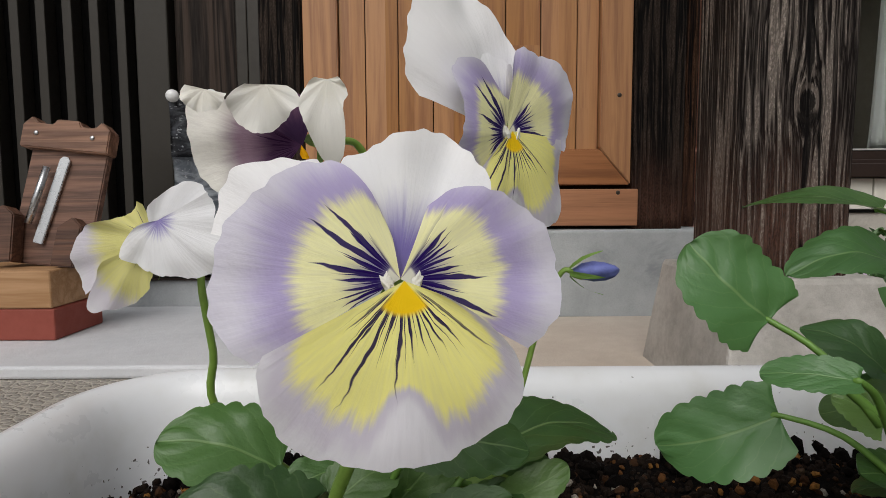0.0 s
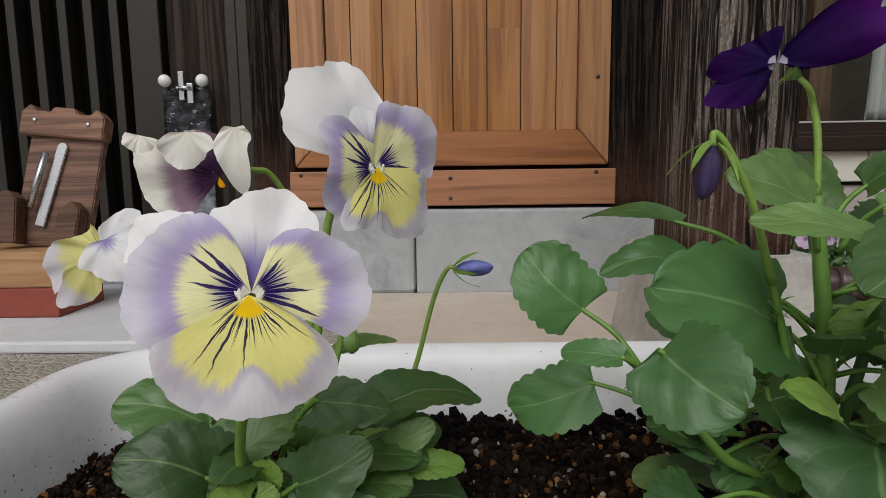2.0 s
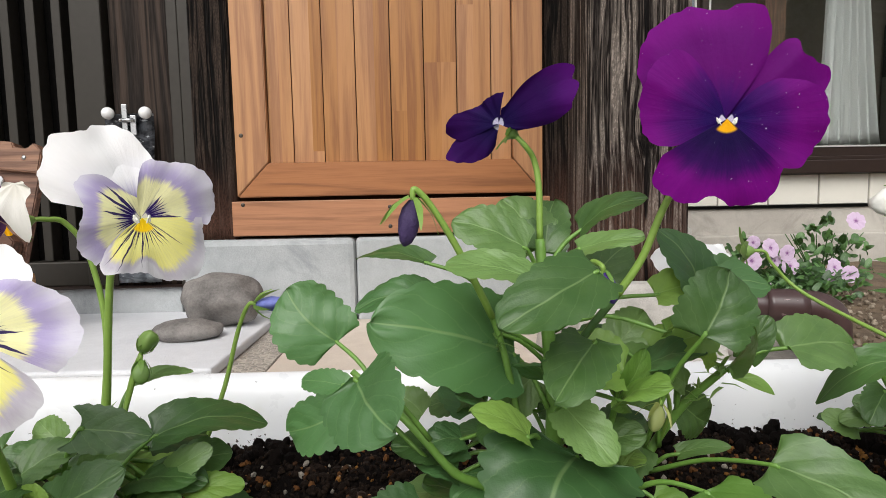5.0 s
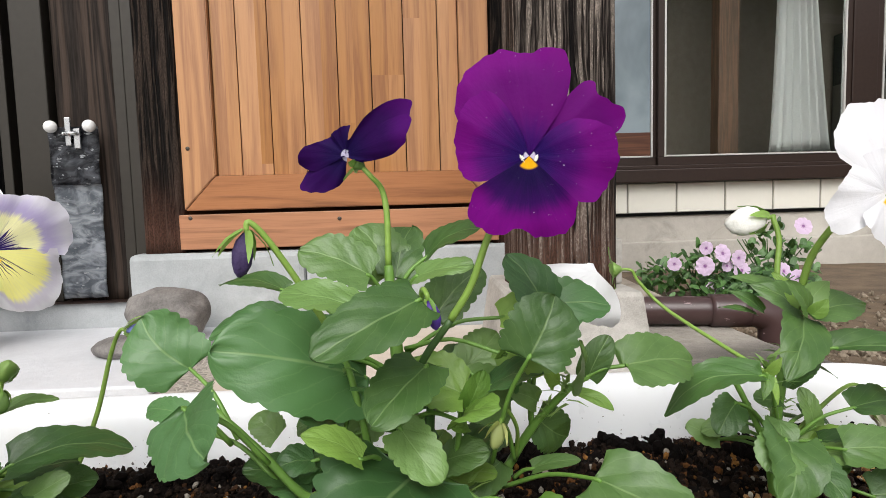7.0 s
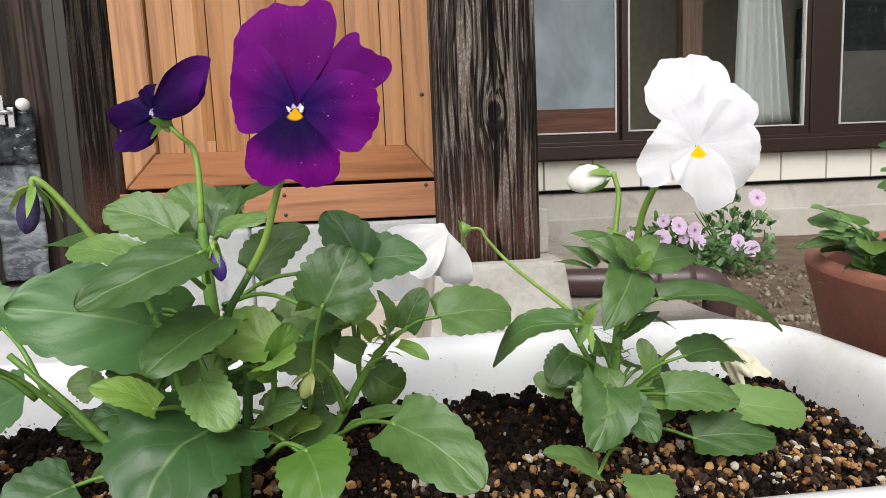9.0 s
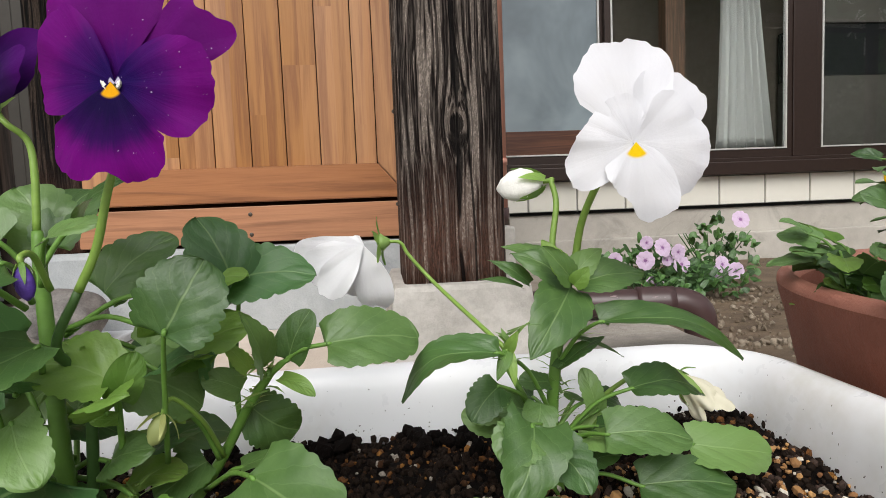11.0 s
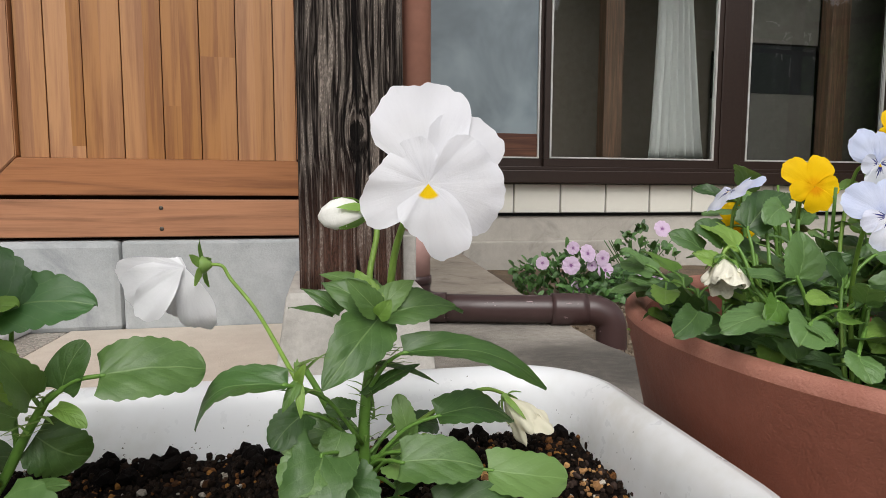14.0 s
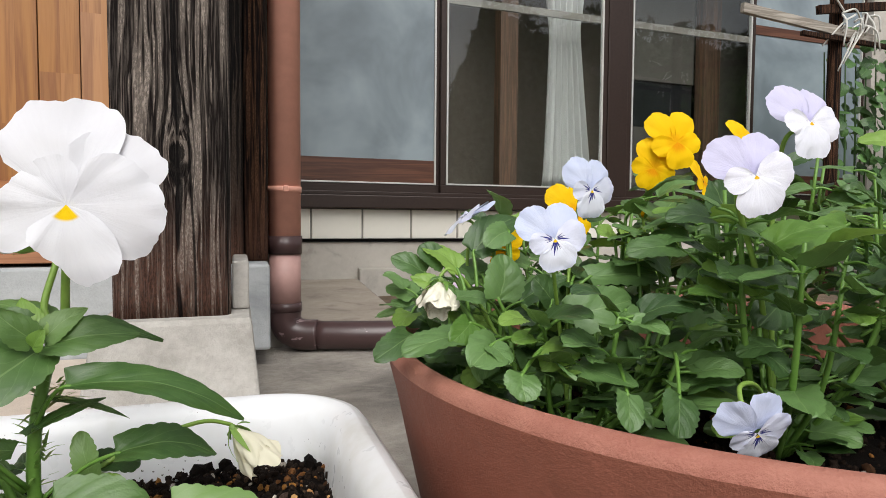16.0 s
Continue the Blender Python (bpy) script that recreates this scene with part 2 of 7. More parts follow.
def leaf_mat(name, deep, fresh, share=0.16):
    """Leaf: lighter midrib and side veins, quilted between them; every leaf has its own tone."""
    n = Nodes(name)
    uv = n.node("ShaderNodeSeparateXYZ", Vector=n.coords("UV"))
    x, y = n.math("ABSOLUTE", uv.outputs[0]), uv.outputs[1]
    wob = n.noise(n.coords("UV"), 5, 2)
    side = n.math("PINGPONG", n.math("ADD", n.math("MULTIPLY", n.math("SUBTRACT", y, n.math("MULTIPLY", x, 0.6)), 4.6), n.math("MULTIPLY", wob, 0.5)), 0.5)
    vein = n.ramp(side, 0.0, 0.06, 1.0, 0.0)
    mid = n.ramp(x, 0.01, 0.045, 1.0, 0.0)
    lines = n.math("MAXIMUM", n.math("MULTIPLY", vein, 0.09), n.math("MULTIPLY", mid, 0.30))
    info = n.random()
    blotch = n.noise(n.coords("Object"), 120, 4)
    tone = n.math("ADD", n.math("MULTIPLY", info, 0.75), n.math("MULTIPLY", blotch, 0.45))
    col = n.mix(n.ramp(tone, 0.1, 0.95), lin(deep), lin(fresh))
    col = n.mix(lines, col, lin("9db878"))
    dust = n.ramp(n.noise(n.coords("Object"), 900, 3, 0.7), 0.70, 0.80, 0, 0.20)
    col = n.mix(dust, col, lin("aab59c"))
    quilt = n.noise(n.coords("UV", (1.6, 3.0, 1.0)), 2.4, 2, 0.5)
    hill = n.math("ADD", n.math("MULTIPLY", n.ramp(side, 0.0, 0.3), 0.30), n.math("MULTIPLY", quilt, 1.2))
    fuzz = n.math("MULTIPLY", n.noise(n.coords("Object"), 1400, 2), 0.25)
    nor = n.bump(n.math("ADD", n.math("SUBTRACT", hill, n.math("MULTIPLY", mid, 0.5)), fuzz), 0.22, 0.0010)
    m = n.done(col, n.ramp(blotch, 0.2, 0.8, 0.36, 0.50), nor, 0.0, 0.55)
    n.thin(n.mix(0.5, col, lin("8cab48")), share, nor)
    return m


def petal_mat(name, inner, outer, margin, zones, ray=None, ray_n=0.0, ray_r=0.0, ray_w=0.5, throat=None, throat_r=0.0, share=0.12, streak=0.12, foot=None, ray_span=9.0, cleft=0.0, dust=0.0, relief=0.3, by_rim=0.0, wash=0.0):
    """Petal colour by distance from the throat (UV y) and angle (UV x): inner zone, outer zone, margin, and dark rays."""
    n = Nodes(name)
    uv = n.node("ShaderNodeSeparateXYZ", Vector=n.coords("UV"))
    a, r = uv.outputs[0], uv.outputs[1]
    fan = n.node("ShaderNodeCombineXYZ", X=n.math("MULTIPLY", a, 17.0), Y=n.math("MULTIPLY", r, 2.2), Z=n.math("MULTIPLY", n.random(), 9.0)).outputs[0]
    fine = n.noise(fan, 1.6, 4, 0.6)
    soft = n.noise(fan, 0.35, 2, 0.5)
    rad = r
    if by_rim:
        edge = n.tree.nodes.new("ShaderNodeUVMap")
        edge.uv_map = "Rim"
        t = n.node("ShaderNodeSeparateXYZ", Vector=edge.outputs[0]).outputs[1]
        rad = n.math("ADD", n.math("MULTIPLY", t, by_rim), n.math("MULTIPLY", r, 1 - by_rim))
    rr = n.math("ADD", rad, n.math("ADD", n.math("MULTIPLY", n.math("SUBTRACT", fine, 0.5), 0.16), n.math("MULTIPLY", n.math("SUBTRACT", soft, 0.5), 0.2)))
    if cleft:
        rr = n.math("ADD", rr, n.math("MULTIPLY", n.ramp(n.math("ABSOLUTE", a), 0.0, 0.30, 1, 0), n.math("MULTIPLY", n.ramp(r, 0.4, 0.75), cleft)))
    col = n.mix(n.ramp(rr, zones[0], zones[1]), lin(inner), lin(outer))
    col = n.mix(n.ramp(rr, zones[2], zones[3]), col, lin(margin))
    col = n.mix(n.ramp(fine, 0.35, 0.75, 0, streak), col, tuple(v * 0.72 for v in lin(outer)[:3]) + (1,))
    if foot:
        col = n.mix(n.ramp(rr, 0.12, 0.42, 1, 0), col, lin(foot))
    if ray:
        wig = n.math("MULTIPLY", n.math("SUBTRACT", n.noise(n.coords("UV"), 4.0, 2), 0.5), 0.16)
        inside = n.ramp(n.math("ABSOLUTE", a), ray_span * 0.8, ray_span, 1, 0)
        if wash:
            col = n.mix(n.math("MULTIPLY", n.ramp(rr, 0.14, 0.40, wash, 0), inside), col, lin("4a34a0"))
        for share_n, share_r, share_w, shift in ((1.0, 1.0, 1.0, 0.0), (1.9, 0.68, 0.85, 0.31)):
            turn = n.math("ADD", n.math("MULTIPLY", n.math("ADD", a, wig), ray_n * share_n), shift)
            cell = n.math("FLOOR", turn)
            off = n.math("ABSOLUTE", n.math("SUBTRACT", n.math("SUBTRACT", turn, cell), 0.5))
            odd = n.tree.nodes.new("ShaderNodeTexWhiteNoise")
            odd.noise_dimensions = "1D"
            n.tree.links.new(n.math("ADD", cell, shift * 10), odd.inputs["W"])
            span = n.math("MULTIPLY", n.ramp(odd.outputs[0], 0, 1, 0.60, 1.12), ray_r * share_r)
            width = n.math("MULTIPLY", n.math("SUBTRACT", 1.0, n.math("DIVIDE", r, span)), ray_w * share_w)
            line = n.ramp(n.math("SUBTRACT", width, off), 0.0, 0.07)
            line = n.math("MULTIPLY", n.math("MULTIPLY", line, n.ramp(r, 0.06, 0.15)), inside)
            col = n.mix(n.math("MULTIPLY", line, 0.96), col, lin(ray))
    if dust:
        spot = n.ramp(n.noise(n.coords("Object"), 700, 3, 0.6), 0.70, 0.76, 0, dust)
        col = n.mix(spot, col, lin("d8cfe0"))
    if throat:
        col = n.mix(n.math("MULTIPLY", n.ramp(r, throat_r * 0.8, throat_r, 1, 0), n.ramp(n.math("ABSOLUTE", a), 0.62, 0.85, 1, 0)), col, lin(throat))
    nor = n.bump(n.math("ADD", n.math("MULTIPLY", fine, 0.6), n.math("ADD", soft, n.noise(n.coords("Object"), 260, 3))), relief, 0.0007)
    m = n.done(col, 0.65, nor, 0.0, 0.1)
    n.thin(col, share, nor)
    return m


M = {
    "cedar": wood("cedar_board", "ad7843", "8c5a31", 0.8, 2, 0.45, 0.12, per_object=0.15),
    "cedar_rail": wood("cedar_rail", "a86f45", "7e4f2d", 0.7, 0, 0.5, 0.22, per_object=0.12),
    "post": weathered("weathered_post", "a6998e", "17110f", (0.394 - 0.387, -0.063, 0.338 - 0.15)),
    "old_board": weathered("old_board", "4a3e36", "080605"),
    "brown_board": weathered("brown_board", "6a4a36", "120b09"),
    "dark_timber": wood("dark_timber", "40342c", "16110e", 1.2, 2, 0.75, 0.5, 0.7, sheen=0.2),
    "bronze": plain("bronze_frame", "35312b", 0.45, 0.3, 0.2, 20, 0.05),
    "alu": plain("aluminium_edge", "d2d1cc", 0.35, 0.25, 0.2, 40, 0.05),
    "sash": plain("brown_sash", "33251f", 0.45, 0.2, 0.25, 20, 0.08),
    "sash_wood": wood("brown_lower_panel", "6b4430", "4c2c1f", 1, 0, 0.4, 0.1, 0.6, 0.05),
    # dark brown that puts the shade between planks into the backing's colour
    "joint_shade": stone("shaded_joint_board", "452a17", "2c1a0e", 40, 0.2, 0.9, sheen=0.1),
    # near black that paints the deep shade of gaps onto solid pieces
    "black_gap": stone("shadow_gap_black", "0b0a09", "060505", 40, 0.2, 0.95, sheen=0.1),
    "concrete": stone("pale_concrete", "bdc0c1", "989c9d", 40, 0.3, 0.8, "83878a"),
    "footing": stone("post_footing", "d2cec7", "9c978f", 140, 0.9, 0.9),
    "found": stone("foundation_render", "c4bfb6", "a7a198", 30, 0.3, 0.85, "948e86"),
    "beige": stone("beige_slab", "d3c8ba", "b8ab9d", 45, 0.3, 0.75),
    "slab": stone("white_slab", "dcdde0", "c6c7ca", 60, 0.3, 0.7),
    "petunia_leaf": leaf_mat("petunia_leaf", "24431f", "5b8446"),
    "yard": yard_mat(),
    "wash": pebbled("washed_aggregate", "b0a89c", "565453", "8f8a84", 95),
    "planter": specked_plastic(),
    "terracotta": stone("terracotta", "9b5b48", "774533", 90, 0.5, 0.6),
    "terracotta_rim": stone("terracotta_rim", "bd8471", "9a5d4d", 90, 0.4, 0.65),
    "soil": stone("dark_soil", "120c09", "050403", 200, 0.8, 0.95, sheen=0.1),
    "tile": plain("cream_tile", "e6e3d8", 0.22, 0, 0.06, 10, 0.03),
    "grout": plain("tile_grout", "8d8a84", 0.9, 0, 0.2, 60),
    "pipe_pink": plain("salmon_downpipe", "dca08c", 0.5, 0, 0.18, 14, 0.1),
    "pipe_brown": chipped_pipe(),
    "curtain": plain("white_curtain", "f2f1ee", 0.9, 0, 0.08, 40),
    "room": plain("room_wall", "8f857b", 0.9, 0, 0.2, 6),
    "room_dark": plain("room_floor", "3a302a", 0.7, 0, 0.3, 6),
    "room_wood": wood("room_post", "7c5c47", "574234", 1, 2, 0.5, 0.1),
    "pebble": stone("river_stone", "98938e", "4d4947", 230, 0.9, 0.75),
    "stem": plain("green_stem", "6b9440", 0.45, 0, 0.35, 90, 0.3, 0.0006),
    "stalk": plain("pale_green_stalk", "86a84a", 0.45, 0, 0.3, 90, 0.3, 0.0006),
    "stem_dark": plain("dark_green_stem", "436430", 0.45, 0, 0.35, 90, 0.3, 0.0006),
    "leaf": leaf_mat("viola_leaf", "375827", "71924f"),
    # darker greens for low, rear and turned-away leaves: their shade is in the colour
    "leaf_low_shade": leaf_mat("shaded_low_viola_leaf", "294620", "4d7238"),
    "leaf_shade": leaf_mat("shaded_viola_leaf", "34562c", "507a45"),
    "leaf_young": leaf_mat("young_leaf", "527a2e", "88ab4e", 0.28),
    "leaf_pot": leaf_mat("bowl_leaf", "2f4c25", "64864c"),
    "garden": stone("garden_earth", "7d6a55", "4a3d30", 90, 0.8, 0.95),
    "pebbles": stone("path_pebble", "9b9080", "5b5348", 200, 0.5, 0.8),
    "bud_pale": leaf_mat("pale_withered_sepal", "a3ac5a", "c4c87e", 0.3),
    "sepal": leaf_mat("sepal", "5c8a35", "93b85a", 0.3),
    "thermo_wood": wood("carved_brown_wood", "7a5541", "4a3023", 1, 0, 0.6, 0.4),
    "thermo_top": wood("brown_roof_wood", "8a6248", "5f402e", 1, 0, 0.6, 0.4),
    "steel": plain("brushed_steel", "c9cacb", 0.28, 1.0, 0.1, 40, 0.05),
    "block_tan": wood("tan_block", "c39a72", "a97f56", 1, 0, 0.6, 0.2),
    "block_red": plain("red_block", "8f4436", 0.7, 0, 0.2, 20),
    "screw": plain("screw_head", "5a544e", 0.4, 0.9, 0.3, 90),
    "knob": plain("white_knob", "eeeeec", 0.25, 0, 0.05),
    "beard": plain("white_beard", "eceadf", 0.8, 0, 0.15, 400, 0.8, 0.0006),
    "string": plain("white_string", "d9d8d2", 0.9, 0, 0.1, 90),
}


def film_mat(name, light, dark):
    """Thin smeared plastic film: cloudy streaks and gloss."""
    n = Nodes(name)
    co = n.coords("Object", (1.0, 1.0, 2.2))
    smear = n.noise(co, 16, 4, 0.55, 1.4)
    col = n.mix(n.ramp(smear, 0.36, 0.66), lin(dark), lin(light))
    col = n.mix(n.ramp(n.noise(co, 60, 3), 0.62, 0.7), col, lin("c4c8cc"))
    return n.done(col, 0.18, n.bump(smear, 0.5, 0.004))


M["foil"] = film_mat("smeared_film", "c3c9d0", "70767e")
M["film_dark"] = film_mat("dark_film", "6a6d74", "26272c")

# ---------------------------------------------------------------- building tools
ORIGIN = {}


def thing(name, at, label, category, group="", kind=""):
    """An empty at the thing's base, to carry its parts."""
    ob = new(name)
    ob.empty_display_size = 0.02
    ob.location = at
    ORIGIN[ob.name] = Vector(at)
    return tagged(ob, label, category, group, kind)


def part(name, bm, material, parent=None, label="", smooth=True):
    """Links a bmesh in world coordinates as one mesh object under a thing or part."""
    base = ORIGIN.get(parent.name, Vector()) if parent else Vector()
    bmesh.ops.translate(bm, verts=bm.verts, vec=-base)
    me = bpy.data.meshes.new(name)
    bm.to_mesh(me)
    bm.free()
    me.polygons.foreach_set("use_smooth", [smooth] * len(me.polygons))
    me.materials.append(material)
    ob = new(name, me)
    if parent:
        ob.parent = parent
        ORIGIN[ob.name] = base
    return tagged(ob, label)


def structure(name, bm, material, label, category, smooth=False):
    return tagged(part(name, bm, material, None, "", smooth), label, category, "", "structure")


def box(x0, x1, y0, y1, z0, z1, bevel=0.002, seg=2, bm=None):
    own = bm is None
    bm = bm or bmesh.new()
    vs = [bm.verts.new((x, y, z)) for x in (x0, x1) for y in (y0, y1) for z in (z0, z1)]
    for f in ((0, 1, 3, 2), (4, 6, 7, 5), (0, 4, 5, 1), (2, 3, 7, 6), (0, 2, 6, 4), (1, 5, 7, 3)):
        bm.faces.new([vs[i] for i in f])
    if bevel and own:
        bmesh.ops.bevel(bm, geom=bm.edges[:], offset=bevel, segments=seg, affect="EDGES", profile=0.5)
    return bm


def loft(loops, cap_first=False, cap_last=False, closed=True, bm=None):
    """Skins a row of loops with equal numbers of points."""
    bm = bm or bmesh.new()
    rows = [[bm.verts.new(p) for p in loop] for loop in loops]
    for a, b in zip(rows, rows[1:]):
        n = len(a)
        for i in range(n if closed else n - 1):
            j = (i + 1) % n
            bm.faces.new((a[i], a[j], b[j], b[i]))
    if cap_first:
        bm.faces.new(rows[0][::-1])
    if cap_last:
        bm.faces.new(rows[-1])
    return bm


def smooth_path(points, steps=5):
    """Catmull-Rom through the points."""
    p = [Vector(q) for q in points]
    p = [2 * p[0] - p[1], *p, 2 * p[-1] - p[-2]]
    out = []
    for i in range(1, len(p) - 2):
        for k in range(steps):
            t = k / steps
            out.append(0.5 * (2 * p[i] + (p[i + 1] - p[i - 1]) * t + (2 * p[i - 1] - 5 * p[i] + 4 * p[i + 1] - p[i + 2]) * t * t + (3 * p[i] - p[i - 1] - 3 * p[i + 1] + p[i + 2]) * t ** 3))
    return out + [p[-2]]


def tube(points, r0, r1=None, sides=8, steps=5, bm=None, wobble=0.0):
    """A round, tapering rod along a smooth path."""
    path = smooth_path(points, steps) if len(points) > 1 else points
    r1 = r0 if r1 is None else r1
    loops, side = [], None
    for i, q in enumerate(path):
        d = (path[min(i + 1, len(path) - 1)] - path[max(i - 1, 0)]).normalized()
        side = (side - d * side.dot(d)).normalized() if side else d.orthogonal().normalized()
        up = d.cross(side)
        r = r0 + (r1 - r0) * i / max(1, len(path) - 1)
        r *= 1 + wobble * noise.noise(q * 300)
        loops.append([q + (side * math.cos(a) + up * math.sin(a)) * r for a in (2 * math.pi * k / sides for k in range(sides))])
    return loft(loops, True, True, bm=bm)


def lathe(profile, at, seg=48, cap=False):
    loops = [[Vector(at) + Vector((r * math.cos(a), r * math.sin(a), z)) for a in (2 * math.pi * k / seg for k in range(seg))] for r, z in profile]
    return loft(loops, cap, cap)


def rrect(x0, x1, y0, y1, r, z, n=8):
    out = []
    for cx, cy, a0 in ((x1 - r, y1 - r, 0), (x0 + r, y1 - r, 90), (x0 + r, y0 + r, 180), (x1 - r, y0 + r, 270)):
        out += [Vector((cx + r * math.cos(radians(a0 + 90 * k / n)), cy + r * math.sin(radians(a0 + 90 * k / n)), z)) for k in range(n + 1)]
    return out


def ball(at, r, squash=(1, 1, 1), rough=0.0, level=2, seed=0.0, bm=None):
    bm = bm or bmesh.new()
    made = bmesh.ops.create_icosphere(bm, subdivisions=level, radius=1.0)["verts"]
    for v in made:
        k = 1 + rough * noise.noise(v.co * 1.7 + Vector((seed, seed * 0.7, seed * 1.3)))
        v.co = Vector(at) + Vector([v.co[i] * squash[i] for i in range(3)]) * r * k
    return bm


def turned(bm, m):
    bmesh.ops.transform(bm, matrix=m, verts=bm.verts)
    return bm


# ---------------------------------------------------------------- leaves and flowers
def leaf_bm(b, t, w, up=(0, 0, 1), arch=0.08, fold=0.12, teeth=6, shape="round", wave=0.05, seed=0.0, rows=48, half=6):
    """A blade from its foot b to its tip t, w wide: round-ended with scallops, heart-shaped, or lance-shaped."""
    b, t = Vector(b), Vector(t)
    along = t - b
    length = along.length
    along.normalize()
    n = Vector(up) - along * along.dot(Vector(up))
    n.normalize()
    x = along.cross(n)
    bm = bmesh.new()
    uv = bm.loops.layers.uv.new("UVMap")
    grid, where = [], {}
    skew = 0.10 * math.sin(seed * 2.7)
    for i in range(rows + 1):
        v = 0.5 - 0.5 * math.cos(math.pi * i / rows)
        if shape == "round":
            h = 0.5 * w * max(0.0, 1 - abs(2 * v ** 0.80 - 1) ** 2.5) ** 0.5
        elif shape == "heart":
            h = 0.5 * w * max(0.0, 1 - abs(2 * v ** 0.62 - 1) ** 2.3) ** 0.5
        else:
            h = 0.5 * w * max(0.0, math.sin(math.pi * min(1, v ** 0.72 * 0.985 + 0.012))) ** 0.8
        row = []
        for j in range(-half, half + 1):
            u = j / half
            hh = h
            if teeth:
                hh *= 1 + (0.11 if shape == "lance" else 0.13) * abs(u) ** 3 * (abs(math.sin(math.pi * teeth * v ** 0.9 + seed)) ** 0.65 - 0.75) * min(1, v * 4)
            lift = arch * length * (math.sin(math.pi * v) - 0.12 * v * v) + fold * abs(u) * h
            lift += 0.016 * w * abs(math.sin(math.pi * 3.2 * (v - 0.45 * abs(u)))) * (1 - u * u) ** 0.5 * min(1, abs(u) * 4) + wave * w * math.sin(4.2 * v + 1.8 * u + seed) * abs(u) + 0.035 * w * math.sin(9 * v + seed * 3 + 2 * u) * u * u + 0.012 * w * math.sin(19 * v - 9 * abs(u)) * (1 - u * u)
            bend = skew * w * math.sin(math.pi * v * 0.9)
            p = b + along * (v * length) + x * (u * hh + bend) + n * lift
            p += along * (-(0.30 if shape == "heart" else 0.13) * length * abs(u) ** 1.7 * (1 - v) * min(1, v * 12))
            vert = bm.verts.new(p)
            where[vert] = (u, v)
            row.append(vert)
        grid.append(row)
    for a, c in zip(grid, grid[1:]):
        for j in range(len(a) - 1):
            f = bm.faces.new((a[j], a[j + 1], c[j + 1], c[j]))
            for loop in f.loops:
                loop[uv].uv = where[loop.vert]
    return bm


COUNT = [0]


def leaf(plant, b, t, w, up=(0, -0.4, 1), arch=0.08, fold=0.12, stalk=None, mat="leaf", teeth=8, shape="round", thick=0.0011, label="", fine=True):
    """One leaf with its stalk, if the stalk's start is given (a point, or several points)."""
    COUNT[0] += 1
    ob = part("leaf", leaf_bm(b, t, w, up, arch, fold, teeth, shape, 0.05, COUNT[0] * 1.7, *((48, 6) if fine else (10, 2))), M[mat], plant, label)
    if stalk:
        pts = [Vector(p) for p in (stalk if isinstance(stalk, list) else [stalk])]
        b, t = Vector(b), Vector(t)
        if len(pts) == 1:
            pts.append((pts[0] + b) / 2 + Vector((0, 0, 0.12 * (pts[0] - b).length)))
        part("leaf_stalk", tube(pts + [b, b + (t - b) * 0.06], thick * 1.05, thick * 0.65, 6, 4), M["stem"], ob)
    return ob


def petal_bm(half, radii, ruffle, cup, back, seed, unit, lines=0.0, rows=16, cols=56):
    """A petal in its own frame: foot at the origin, out along +y, face towards +z. radii: its reach at even steps across the fan."""
    bm = bmesh.new()
    uv, rim = bm.loops.layers.uv.new("UVMap"), bm.loops.layers.uv.new("Rim")
    grid, where, out = [], {}, {}
    ring = smooth_path([(k, r, 0) for k, r in enumerate(radii)], 8)
    steps = [q.x / (len(radii) - 1) * 2 - 1 for q in ring]
    reach = [q.y for q in ring]
    for i in range(rows + 1):
        t = i / rows
        row = []
        for j in range(cols + 1):
            s = -1 + 2 * j / cols
            th = s * half
            q = th / 0.9
            edge = float(np.interp(s, steps, reach))
            edge *= 1 + 0.010 * math.sin(13 * q + 2 * seed) + 0.008 * math.sin(31 * q + seed) + 0.005 * math.sin(47 * q + 3 * seed)
            r = t * edge
            z = cup * r ** 1.5 * (1 - 0.9 * r) - back * r ** 2.4
            z += ruffle * t ** 3 * (math.sin(5.1 * q + seed * 1.9) + 0.40 * math.sin(11.7 * q + seed) + 0.10 * math.sin(23 * q + 2 * seed))
            z += 0.006 * abs(s) ** 2 * t + 0.009 * t * (1 - 0.4 * t) * math.sin(9.5 * q + seed * 3) + 0.06 * t * noise.noise(Vector((r * math.sin(th) * 2.6 + seed, r * math.cos(th) * 2.6, seed)))
            vert = bm.verts.new(Vector((r * math.sin(th), r * math.cos(th), z)) * unit)
            where[vert], out[vert] = (th + lines, r), (s, t)
            row.append(vert)
        grid.append(row)
    for a, c in zip(grid, grid[1:]):
        for j in range(cols):
            f = bm.faces.new((a[j], a[j + 1], c[j + 1], c[j]))
            for loop in f.loops:
                loop[uv].uv, loop[rim].uv = where[loop.vert], out[loop.vert]
    bmesh.ops.remove_doubles(bm, verts=bm.verts, dist=unit * 0.002)
    return bm


def fan(length):
    """An evenly rounded petal."""
    return tuple(length * k for k in (0.30, 0.70, 0.90, 0.985, 1.0, 0.985, 0.90, 0.70, 0.30))


